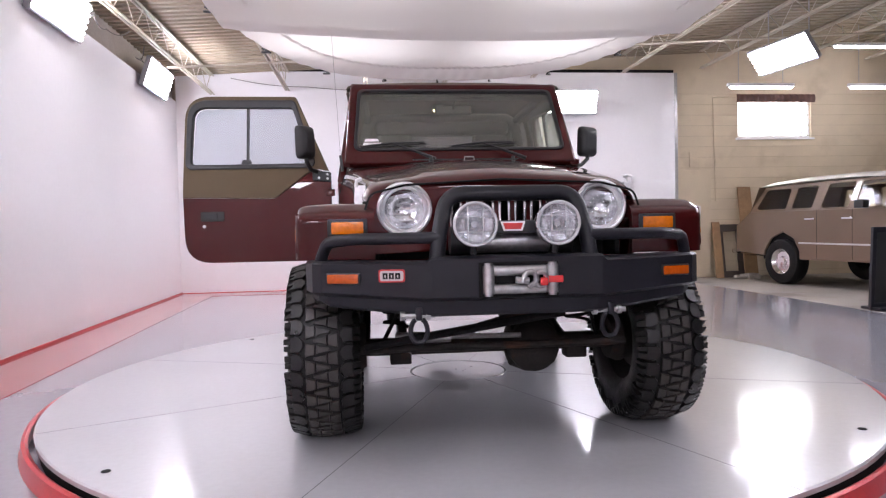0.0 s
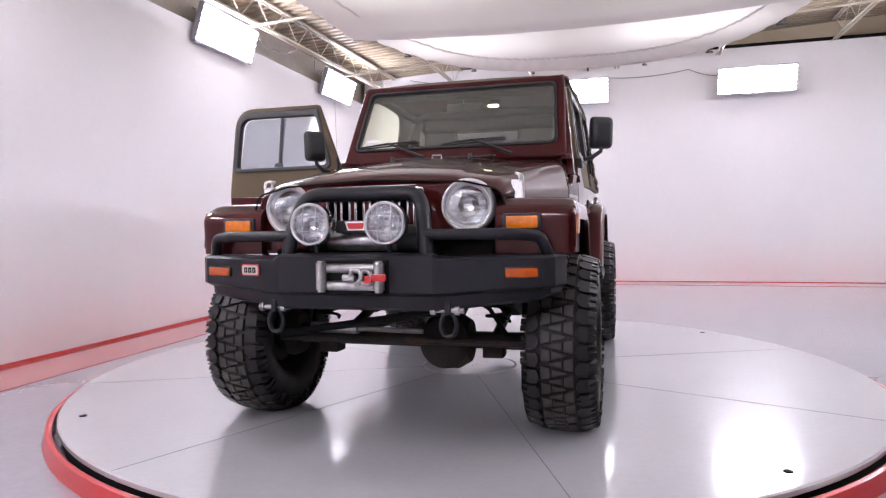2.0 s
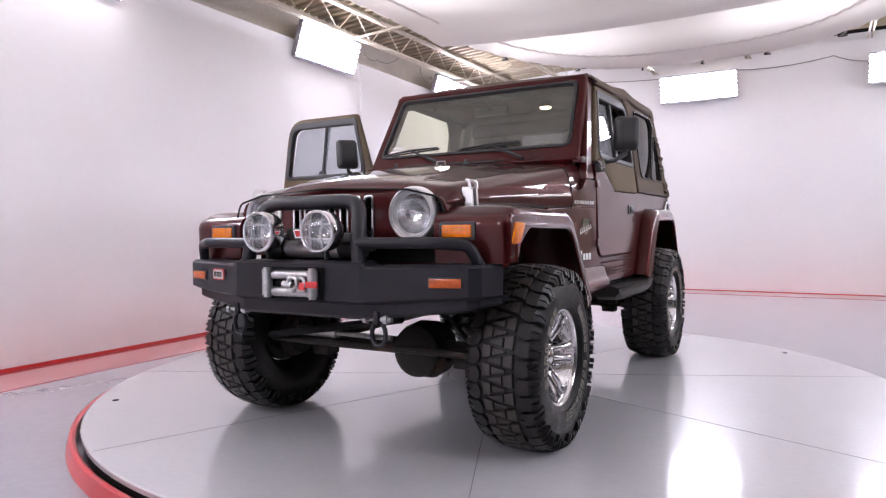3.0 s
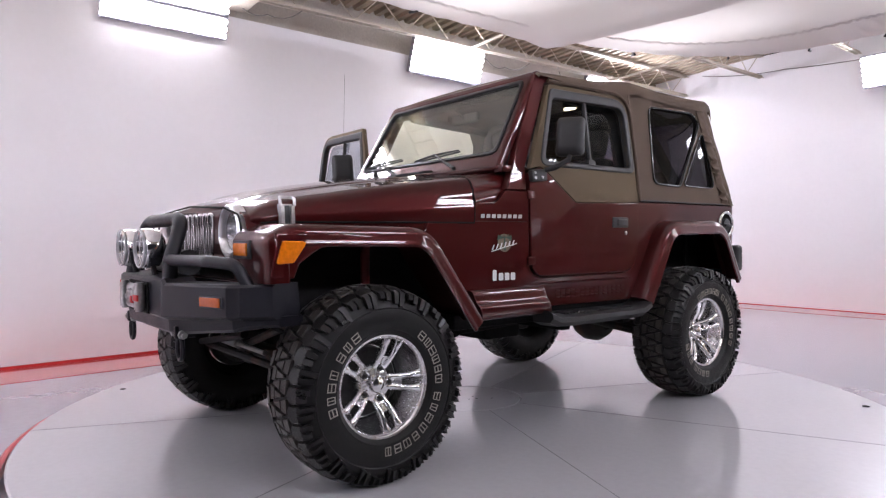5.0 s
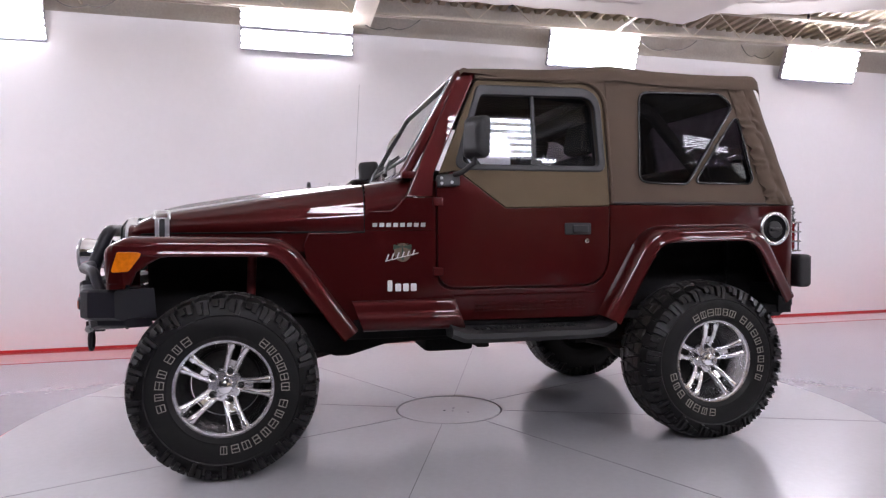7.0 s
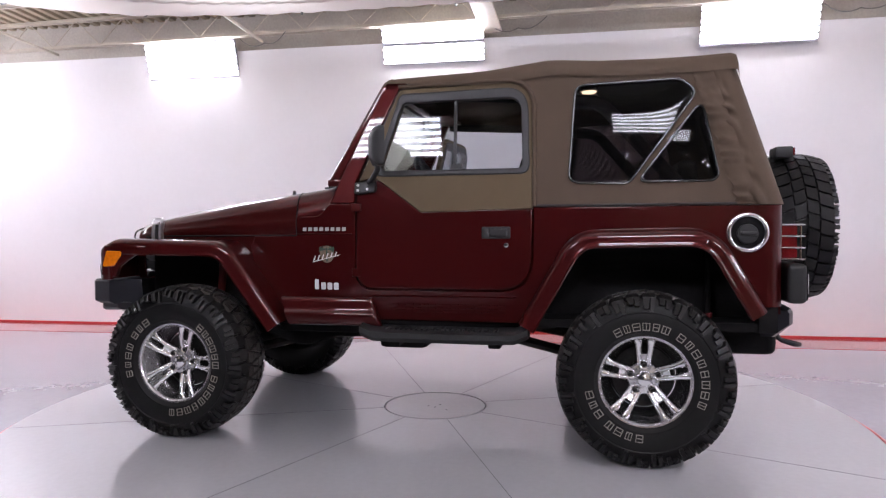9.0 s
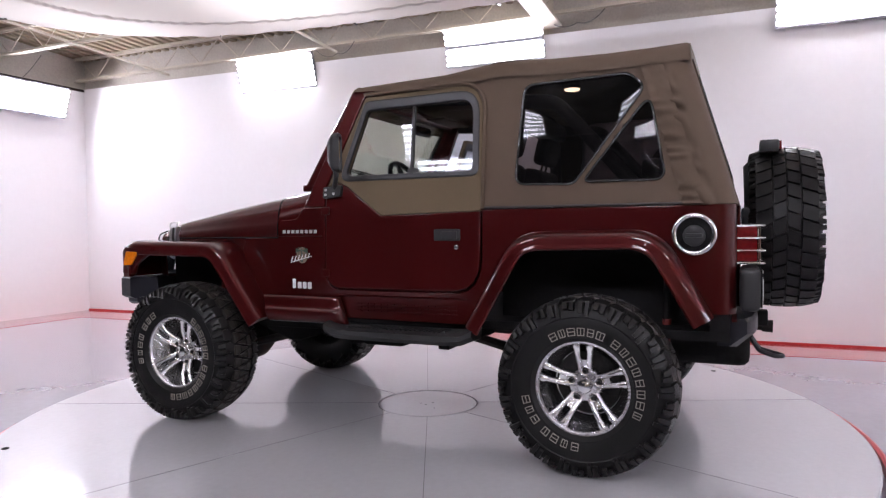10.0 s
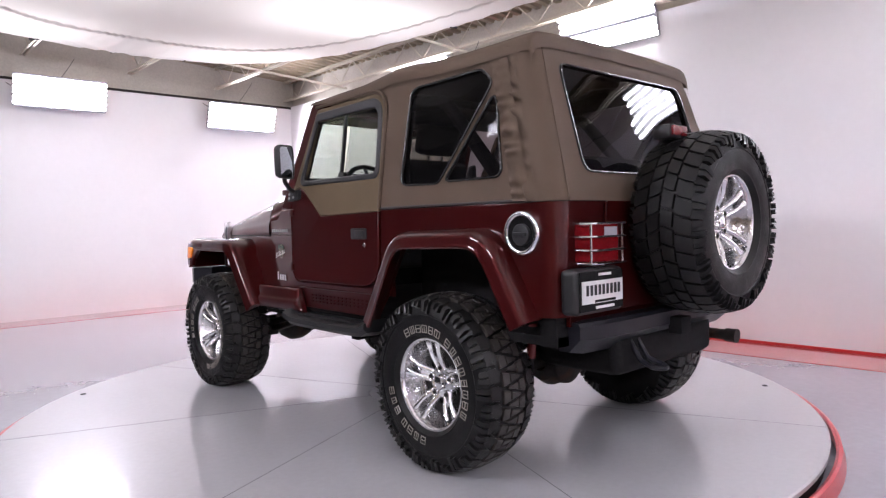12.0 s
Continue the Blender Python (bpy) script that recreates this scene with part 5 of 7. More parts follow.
# -- doors --
def door(s, m):
    """s: 1 the car's left, -1 its right. m: the turn about the hinge."""
    def at(u, v, w):
        return m @ Vector((s * (lean(v) - 0.008 + w), u, v))
    low = rounded([(-0.207, 0.780), (0.672, 0.780), (0.678, 1.172), (0.13, 1.160), (-0.075, 1.315), (-0.125, 1.335), (-0.207, 1.30)], [0.10, 0.16, 0, 0.03, 0.02, 0.02, 0.01], 6)
    d = part("door", plate(low, [], 0.03, at, 0.006), PAINT, jeep, "open maroon half door" if s < 0 else "closed maroon half door")
    up = rounded([(-0.195, 1.322), (-0.125, 1.337), (-0.075, 1.3165), (0.13, 1.1615), (0.680, 1.1735), (0.672, 1.797), (0.005, 1.786)], [0, 0, 0, 0, 0, 0.15, 0.03], 8)
    wh = rounded([(-0.085, 1.372), (0.632, 1.372), (0.620, 1.722), (0.025, 1.712)], [0.03, 0.03, 0.075, 0.03], 6)
    part("upper_door", plate(up, [wh], 0.032, at, 0.006), DOOR_FABRIC, d, "khaki fabric upper door")
    og = rounded([(-0.128, 1.342), (0.667, 1.342), (0.655, 1.774), (0.008, 1.764)], [0.05, 0.05, 0.125, 0.04], 8)
    part("window_gasket", plate(og, [wh], 0.046, at, 0.008), GASKET, d, "dark grey window surround")
    # two sliding panes, the rear one a little steeper
    front_pane = rounded([(-0.085, 1.372), (0.297, 1.372), (0.297, 1.717), (0.025, 1.712)], [0.03, 0, 0, 0.03], 5)
    rear_pane = rounded([(0.293, 1.372), (0.632, 1.372), (0.620, 1.722), (0.293, 1.717)], [0, 0.03, 0.075, 0], 5)
    for pane_line, steep in ((front_pane, 0.0), (rear_pane, -0.05)):
        g = part("door_glass", plate(pane_line, [], 0.004, lambda u, v, w: at(u, v, w - 0.006 + 0.3 * steep + steep * (v - 1.372))), WINDOW, d)
        g.visible_shadow = False
    b = bmesh.new()
    block(b, -0.009, 0.009, 0.288, 0.302, 1.372, 1.718)
    for v in b.verts:
        v.co = Vector(at(v.co.y, v.co.z, v.co.x))
    part("window_divider", b, PLASTIC, d)
    b = plate(rounded([(0.27, 1.375), (0.335, 1.375), (0.325, 1.40), (0.28, 1.40)], 0.006, 3), [], 0.02, at)
    part("window_latch", b, PLASTIC, d)
    b = plate(rounded([(0.435, 1.030), (0.575, 1.030), (0.575, 1.088), (0.435, 1.088)], 0.008, 3), [], 0.012, lambda u, v, w: at(u, v, w + 0.014), 0.003)
    h = part("door_handle", b, PLASTIC, d, "black recessed door handle")
    b = plate(rounded([(0.475, 1.040), (0.560, 1.040), (0.560, 1.078), (0.475, 1.078)], 0.006, 3), [], 0.012, lambda u, v, w: at(u, v, w + 0.020), 0.003)
    part("paddle", b, GASKET, h)
    b = plate(ellipse(0.554, 0.999, 0.012, 0.012, 14), [], 0.008, lambda u, v, w: at(u, v, w + 0.016), 0.002)
    part("door_lock", b, CHROME, d)
    for z in (0.86, 1.19):
        b = plate(rounded([(-0.230, z - 0.022), (-0.180, z - 0.020), (-0.180, z + 0.020), (-0.230, z + 0.022)], 0.006, 3), [], 0.012, lambda u, v, w: at(u, v, w + 0.0115), 0.004)
        part("hinge", b, PAINT, d)
    # mirror on its bracket
    b = plate(rounded([(-0.21, 1.255), (-0.10, 1.265), (-0.10, 1.325), (-0.21, 1.315)], 0.01, 3), [], 0.03, lambda u, v, w: at(u, v, w + 0.025), 0.006)
    br = part("mirror_bracket", b, PLASTIC, d, "black mirror bracket")
    for q in ((-0.19, 1.275), (-0.19, 1.30), (-0.14, 1.28)):
        b = plate(ellipse(q[0], q[1], 0.007, 0.007, 10), [], 0.006, lambda u, v, w: at(u, v, w + 0.043))
        part("bolt", b, STEEL, br)
    back = 0.028 if s > 0 else 0.0
    b = bmesh.new()
    tube(b, [m @ Vector((s * x, y, z)) for x, y, z in ((0.775, -0.13, 1.315), (0.815, -0.10, 1.325), (0.868, -0.085 + back, 1.365), (0.872, -0.085 + back, 1.40))], 0.013, 10)
    part("mirror_arm", b, PLASTIC, br)
    tw = pose(s * 0.875, -0.088 + back, 0, 0, 0, 26 * s) @ pose(-s * 0.875, 0.088, 0)
    b = bmesh.new()
    rows = []
    for f, sc in ((-0.032, 0.50), (-0.022, 0.72), (-0.019, 0.76), (-0.010, 0.92), (0.006, 0.99), (0.024, 1.0), (0.030, 0.97), (0.030, 0.90), (0.024, 0.88)):
        ring = rounded([(-0.085 * sc, -0.098 * sc), (0.077 * sc, -0.098 * sc), (0.085 * sc, 0.093 * sc), (-0.072 * sc, 0.098 * sc)], 0.032 * sc, 5)
        rows.append([m @ tw @ Vector((s * (0.875 + 0.90 * u), -0.088 + f, 1.480 + v)) for u, v in ring])
    loft(b, rows, ring=True, caps=True)
    mi = part("mirror", b, PLASTIC, d, "black door mirror")
    b = bmesh.new()
    ring = rounded([(-0.075, -0.087), (0.067, -0.087), (0.075, 0.082), (-0.064, 0.087)], 0.026, 5)
    b.faces.new([b.verts.new(m @ tw @ Vector((s * (0.875 + 0.90 * u), -0.063, 1.480 + v))) for u, v in ring])
    part("mirror_glass", b, MIRROR, mi)
    # inner trim card
    b = plate(rounded([(-0.18, 0.81), (0.645, 0.81), (0.645, 1.15), (-0.18, 1.15)], 0.06, 4), [], 0.02, lambda u, v, w: at(u, v, w - 0.030), 0.005)
    part("door_card", b, SEAT, d, "dark inner door trim")
    return d


hinge = Vector((-0.765, -0.225, 0))
door(1, Matrix.Identity(4))
door(-1, Matrix.Translation(hinge + Vector((0, 0, -0.028))) @ Matrix.Rotation(radians(86), 4, "Z") @ Matrix.Translation(-hinge))

# side prints on the cowl: plain shapes in their colours
def side_print(name, pts, material, label="", lift=0.0015):
    return part(name, plate(pts, [], 0.001, lambda u, v, w: (HALF + 0.001 - max(0.0, -0.25 - u) * 0.11 + w + lift, u, v)), material, jeep, label)


for i in range(8):
    y = -0.511 + 0.0320 * i
    side_print("side_lettering", [(y, 1.072), (y + 0.021, 1.072), (y + 0.023, 1.090), (y + 0.002, 1.090)], SILVER_PRINT, "silver stroke of the cowl lettering")
for i, (h, w) in enumerate(((0.052, 0.022), (0.036, 0.027), (0.036, 0.027), (0.036, 0.027))):
    y = -0.443 + 0.036 * i
    side_print("model_lettering", rounded([(y, 0.770), (y + w, 0.770), (y + w, 0.770 + h), (y, 0.770 + h)], 0.006, 3), WHITE_PRINT, "white stroke of the model lettering")
side_print("side_emblem", ellipse(-0.372, 0.952, 0.040, 0.044, 24), GOLD_PRINT, "dull gold sun of the side emblem")
side_print("side_emblem", [(-0.378, 0.915), (-0.366, 0.915), (-0.370, 0.985), (-0.376, 0.985)], GREEN_PRINT, "dark green palm of the side emblem", 0.003)
for k in range(7):
    a = radians(-20 + 36 * k)
    tip = (-0.373 + 0.046 * math.cos(a), 0.984 + 0.026 * math.sin(a) - 0.008)
    side_print("side_emblem", [(-0.373, 0.978), (tip[0], tip[1] - 0.004), (tip[0] * 0.9 - 0.0373, tip[1] * 0.4 + 0.6 * 0.995)], GREEN_PRINT, "dark green palm of the side emblem", 0.0035)
for k in range(6):
    y = -0.450 + 0.024 * k
    side_print("side_emblem", [(y, 0.918 + 0.004 * k), (y + 0.006, 0.918 + 0.004 * k), (y + 0.016, 0.944 + 0.004 * k), (y + 0.010, 0.944 + 0.004 * k)], WHITE_PRINT, "white slanting stroke of the side emblem", 0.0045)
side_print("side_emblem", [(-0.455, 0.909), (-0.300, 0.947), (-0.298, 0.951), (-0.452, 0.914)], WHITE_PRINT, "white slanting stroke of the side emblem", 0.0045)

# -- soft top --
def rear_y(z):
    return 1.812 - (z - BELT) * 0.300


bm = bmesh.new()
rows = []
for y, z in ((-0.075, 1.835), (-0.06, 1.850), (0.0, 1.856), (0.2, 1.866), (0.45, 1.882), (0.62, 1.902), (0.74, 1.916), (0.80, 1.914), (1.0, 1.902), (1.25, 1.896), (1.45, 1.899), (1.56, 1.906), (1.596, 1.908), (1.614, 1.902), (1.620, 1.880), (1.624, 1.835)):
    right = [(0.0, 0.010), (0.30, 0.007), (0.52, 0.0), (0.60, -0.006), (0.645, -0.020), (0.668, -0.045), (0.676, -0.075), (0.680, -0.098)]
    sag = 0.012 * math.sin((y - 0.8) * 4) if y > 0.8 else 0
    pts = [(-x, o) for x, o in reversed(right[1:])] + right
    row = []
    for x, o in pts:
        wob = 0.004 * noise.noise(Vector((x * 4, y * 5, 0)))
        o *= 0.32 + 0.68 * min(1.0, max(0.0, (y + 0.06) / 0.55)) if o < -0.01 else 1.0
        row.append((x * (1.0 if y < 1.5 else 1.0 - (y - 1.5) * 0.25), y, z + o - (sag if abs(x) < 0.5 else 0) * 0.4 + wob))
    rows.append(row)
loft(bm, rows)
roof = part("soft_top", bm, FABRIC, jeep, "khaki fabric soft top", angle=60)
def vinyl(pts, at, c, cell=0.012, sag=0.0022):
    """A soft clear pane behind an opening, sucked in a little at its middle and upright for its lean."""
    b = bmesh.new()
    u0, u1, v0, v1 = min(p[0] for p in pts), max(p[0] for p in pts), min(p[1] for p in pts), max(p[1] for p in pts)
    n, m = int((u1 - u0) / cell) + 4, int((v1 - v0) / cell) + 4
    edge = [c + (Vector(p) - c) * 1.06 for p in pts]

    def inside(q):
        odd = False
        for p, r in zip(edge, edge[1:] + edge[:1]):
            if (p.y > q.y) != (r.y > q.y) and q.x < p.x + (q.y - p.y) * (r.x - p.x) / (r.y - p.y):
                odd = not odd
        return odd

    def depth(u, v):
        f, g = 2 * (u - u0) / (u1 - u0) - 1, 2 * (v - v0) / (v1 - v0) - 1
        return -0.003 - sag * (1 - min(1, f * f)) * (1 - min(1, g * g)) - 0.022 * (v1 - v) + 0.00022 * math.sin(v * 23 - u * 5)

    verts = {}

    def vert(i, j):
        if (i, j) not in verts:
            u, v = u0 + (i - 2) * cell, v0 + (j - 2) * cell
            verts[i, j] = b.verts.new(at(u, v, depth(u, v)))
        return verts[i, j]

    for i in range(n):
        for j in range(m):
            if inside(Vector((u0 + (i - 1.5) * cell, v0 + (j - 1.5) * cell))):
                b.faces.new([vert(i, j), vert(i + 1, j), vert(i + 1, j + 1), vert(i, j + 1)])
    return b


qwin = rounded([(0.850, 1.295), (0.880, 1.765), (1.360, 1.775), (1.436, 1.712), (1.126, 1.287)], [0.05, 0.06, 0.07, 0.05, 0.05], 6)
tri = rounded([(1.166, 1.294), (1.454, 1.672), (1.520, 1.318), (1.498, 1.294)], [0.02, 0.03, 0.04, 0.04], 5)
for s in (-1, 1):
    def at(u, v, w):
        return (s * (lean(v) + w), u, v)
    out = [(0.695, 1.183), (rear_y(1.183) - 0.16, 1.183), (rear_y(1.83) - 0.16, 1.83), (0.695, 1.83)]
    q = part("side_curtain", plate(out, [qwin, tri], 0.008, at), FABRIC, roof, "khaki fabric side curtain")
    for pts, grow in ((qwin, 1), (tri, 1)):
        c = Vector((sum(p[0] for p in pts) / len(pts), sum(p[1] for p in pts) / len(pts)))
        big = [tuple(c + (Vector(p) - c) * 1.010) for p in pts]
        sm = [tuple(c + (Vector(p) - c) * 0.992) for p in pts]
        part("window_seam", plate(big, [sm], 0.010, lambda u, v, w: at(u, v, w + 0.001), 0.003), PIPING, q)
        bm = bmesh.new()
        tube(bm, [at(u, v, 0.0085) for u, v in pts], 0.0058, 8, closed=True)
        part("welt", bm, WELT, q, "glossy black welt round the vinyl")
        vp = part("vinyl_window", vinyl(pts, at, c, sag=-0.012), TINTED, q, "dark tinted clear vinyl window", angle=80)
        vp.visible_shadow = False
    # rear corner with hanging folds
    bm = bmesh.new()
    rows = []
    for j in range(81):
        z = 1.183 + (1.845 - 1.183) * j / 80
        y1, h = rear_y(z), lean(z)
        row = []
        for i in range(23):
            f = i / 22
            if f < 0.45:
                x, y = h, y1 - 0.165 + 0.08 * f / 0.45
                fold = (0.018 * math.sin(z * 62 + 4 * f + 2 * math.sin(z * 23)) * (0.6 + 0.4 * math.sin(z * 17)) + 0.006 * noise.noise(Vector((f * 8, z * 20, s)))) * math.sin(math.pi * f / 0.45)
            else:
                a = (f - 0.45) / 0.55 * math.pi / 2
                x, y = h - 0.085 + 0.085 * math.cos(a), y1 - 0.085 + 0.085 * math.sin(a)
                fold = 0.002 * math.sin(z * 30)
            row.append((s * (x + fold + 0.005), y, z))
        rows.append(row)
    loft(bm, rows)
    part("corner_fold", bm, FABRIC, roof, "khaki fabric corner with hanging folds", angle=80)
    # gathered edge of the corner flap that stands off the curtain
    bm = bmesh.new()
    rows = []
    for j in range(121):
        z = 1.186 + (1.800 - 1.186) * j / 120
        y1, h = rear_y(z), lean(z)
        wav = math.sin(z * 88 + 2.2 * math.sin(z * 31) + s)
        rip = 0.5 + 0.5 * math.sin(z * 47 + 3 * math.sin(z * 13))
        edge = y1 - 0.214 + 0.010 * wav * rip
        row = []
        for f in (0.0, 0.12, 0.25, 0.4, 0.55, 0.7, 0.85, 1.0):
            lift = 0.012 + 0.015 * (1 - f) * wav * rip + 0.014 * math.sin(math.pi * f) * (0.3 + 0.7 * rip) + 0.006 * noise.noise(Vector((f * 5, z * 30, s)))
            row.append((s * (h + lift), edge + (y1 - 0.120 - edge) * f, z))
        row.insert(0, (s * (h + 0.002), edge + 0.004, z))
        rows.append(row)
    loft(bm, rows)
    part("corner_flap", bm, FABRIC, roof, "gathered edge of the corner flap", angle=80)
    fill = plate(rounded([(0.40, 1.79), (0.60, 1.765), (0.655, 1.66), (0.665, 1.50), (0.70, 1.50), (0.70, 1.835), (0.40, 1.845)], [0, 0.06, 0.05, 0, 0, 0, 0], 5), [], 0.01, lambda u, v, w: at(u, v, w - 0.004))
    part("arch_panel", fill, FABRIC, roof)
    bm = bmesh.new()
    arch_line = rounded([(0.690, 1.185), (0.688, 1.810), (0.0, 1.800)], 0.16, 10, False)
    tube(bm, [at(u, v, 0.010) for u, v in arch_line], 0.010, 8)
    part("door_surround", bm, FABRIC, roof, "padded fabric bead round the door")
    bm = bmesh.new()
    tube(bm, [at(0.70, 1.188, 0.004), at(1.70, 1.188, 0.004)], 0.006, 6)
    part("belt_seam", bm, PIPING, roof)
rw = rounded([(-0.52, 1.305), (0.52, 1.305), (0.50, 1.775), (-0.50, 1.775)], 0.06, 6)
def on_rear(u, v, w):
    return (u, rear_y(v) + w, v)
rc = part("rear_curtain", plate([(-0.665, 1.183), (0.665, 1.183), (0.58, 1.848), (-0.58, 1.848)], [rw], 0.008, on_rear), FABRIC, roof, "khaki fabric rear curtain")
part("window_seam", plate([(u * 1.012, 1.54 + (v - 1.54) * 1.02) for u, v in rw], [[(u * 0.994, 1.54 + (v - 1.54) * 0.99) for u, v in rw]], 0.010, lambda u, v, w: on_rear(u, v, w + 0.001), 0.003), PIPING, rc)
bm = bmesh.new()
tube(bm, [on_rear(u, v, 0.0085) for u, v in rw], 0.0040, 8, closed=True)
part("welt", bm, WELT, rc, "glossy black welt round the vinyl")
part("rear_window", vinyl(rw, on_rear, Vector((0, 1.54)), 0.016, 0.004), REAR_VINYL, rc, "dark tinted clear vinyl window", angle=80).visible_shadow = False

# -- rear end --
for s in (-1, 1):
    bm = bmesh.new()
    block(bm, min(s * 0.435, s * 0.630), max(s * 0.435, s * 0.630), 1.80, 1.885, 0.935, 1.088, 0.012)
    tl = part("tail_lamp", bm, RED_LENS, jeep, "red tail lamp behind a chrome guard")
    bm = bmesh.new()
    block(bm, min(s * 0.455, s * 0.54), max(s * 0.455, s * 0.54), 1.880, 1.890, 1.035, 1.075, 0.004)
    part("reverse_lens", bm, FIXTURE, tl, "pale reversing lens")
    for z in (0.932, 0.985, 1.038, 1.090):
        bm = bmesh.new()
        tube(bm, rounded([(s * 0.650, 1.80, z), (s * 0.650, 1.912, z), (s * 0.42, 1.912, z), (s * 0.42, 1.81, z)], 0.02, 4, False), 0.0045, 8)
        part("guard_bar", bm, CHROME, tl)
    for x in (0.643, 0.427):
        bm = bmesh.new()
        tube(bm, [(s * x, 1.893, 0.930), (s * x, 1.893, 1.092)], 0.0045, 6)
        part("guard_bar", bm, CHROME, tl)
bm = bmesh.new()
block(bm, 0.425, 0.745, 1.815, 1.895, 0.735, 0.915, 0.026, seg=3)
pb = part("plate_bracket", bm, PLASTIC, jeep, "black moulded plate bracket")
bm = bmesh.new()
block(bm, 0.440, 0.728, 1.894, 1.902, 0.750, 0.905, 0.003)
part("plate_surround", bm, DARK, pb)
bm = bmesh.new()
block(bm, 0.448, 0.720, 1.902, 1.906, 0.780, 0.868, 0.001)
part("licence_plate", bm, WHITE_PRINT, pb, "white plate with dark bars")
for i in range(9):
    bm = bmesh.new()
    block(bm, 0.468 + 0.0265 * i, 0.484 + 0.0265 * i, 1.906, 1.9075, 0.812, 0.852)
    part("plate_bar", bm, GASKET, pb)
for z, x0, x1, mt in ((0.788, 0.50, 0.64, DARK), (0.763, 0.51, 0.63, WHITE_PRINT), (0.891, 0.53, 0.61, WHITE_PRINT)):
    bm = bmesh.new()
    block(bm, x0, x1, 1.9025, 1.9075, z - 0.005, z + 0.005)
    part("plate_bar", bm, mt, pb)
# rear bumper and hitch
bm = bmesh.new()
rows = []
for x, y, h in ((-0.655, 1.845, 0.050), (-0.60, 1.875, 0.055), (-0.45, 1.89, 0.055), (0.45, 1.89, 0.055), (0.60, 1.875, 0.055), (0.655, 1.845, 0.050)):
    rows.append([(x, y - 0.10, 0.645 + h), (x, y - 0.01, 0.645 + h), (x, y, 0.645 + h - 0.015), (x, y, 0.645 - h * 0.3), (x * 0.97, y - 0.07, 0.645 - h * 1.5), (x * 0.97, y - 0.12, 0.645 - h * 1.5)])
loft(bm, rows, ring=True, caps=True)
rb = part("rear_bumper", bm, BLACK, jeep, "black steel rear bumper", angle=25)
bm = bmesh.new()
block(bm, -0.045, 0.045, 1.88, 1.945, 0.585, 0.66, 0.006)
part("hitch_receiver", bm, DARK, rb)
bm = bmesh.new()
tube(bm, rounded([(0.31, 1.84, 0.60), (0.31, 1.90, 0.505), (0.325, 1.965, 0.485), (0.28, 2.01, 0.48), (0.235, 1.965, 0.485), (0.25, 1.90, 0.505), (0.25, 1.84, 0.60)], 0.03, 4, False), 0.011, 8)
part("tow_hook", bm, BLACK, rb)
bm = bmesh.new()
block(bm, -0.42, 0.42, 1.42, 1.86, 0.44, 0.62, 0.05, seg=3)
part("tank_skid", bm, DARK, jeep, "black fuel tank skid plate")
bm = bmesh.new()
tube(bm, [(-0.48, 1.2, 0.50), (-0.42, 1.75, 0.525), (-0.42, 1.93, 0.522), (-0.42, 1.931, 0.522), (-0.42, 1.985, 0.520)], [0.026, 0.026, 0.026, 0.033, 0.035], 16)
part("tail_pipe", bm, RUSTY, jeep, "dark exhaust tail pipe")
# fuel filler
bm = plate(ellipse(1.640, 1.056, 0.091, 0.091, 36), [ellipse(1.640, 1.056, 0.069, 0.069, 36)], 0.030, lambda u, v, w: (HALF + 0.008 + w, u, v), 0.010)
ff = part("fuel_filler", bm, ALLOY, jeep, "chrome fuel filler ring with a black cap")
# flat dark disc in place of the filler's shaded recess
bm = plate(ellipse(1.640, 1.056, 0.069, 0.069, 30), [], 0.004, lambda u, v, w: (HALF + 0.003 + w, u, v))
part("filler_recess_shade", bm, DARK, ff)
bm = plate(ellipse(1.640, 1.050, 0.045, 0.045, 24), [], 0.02, lambda u, v, w: (HALF + 0.012 + w, u, v), 0.005)
part("filler_cap", bm, PLASTIC, ff)
bm = bmesh.new()
block(bm, HALF + 0.018, HALF + 0.034, 1.606, 1.674, 1.042, 1.060, 0.004)
part("cap_grip", bm, PLASTIC, ff)
# spare wheel carrier and the high brake lamp
bm = bmesh.new()
block(bm, -0.10, 0.18, 1.82, 1.98, 0.98, 1.18, 0.02)
tube(bm, [(0.04, 1.86, 1.05), (0.08, 1.85, 1.38), (0.12, 1.93, 1.46)], 0.022, 8)
sc = part("spare_carrier", bm, PLASTIC, jeep, "black spare wheel carrier")
bm = bmesh.new()
block(bm, 0.06, 0.20, 1.90, 1.985, 1.440, 1.500, 0.012)
part("brake_lamp_housing", bm, PLASTIC, sc)
bm = bmesh.new()
block(bm, 0.07, 0.19, 1.984, 1.996, 1.452, 1.494, 0.006)
part("brake_lamp", bm, RED_LENS, sc, "red high brake lamp")

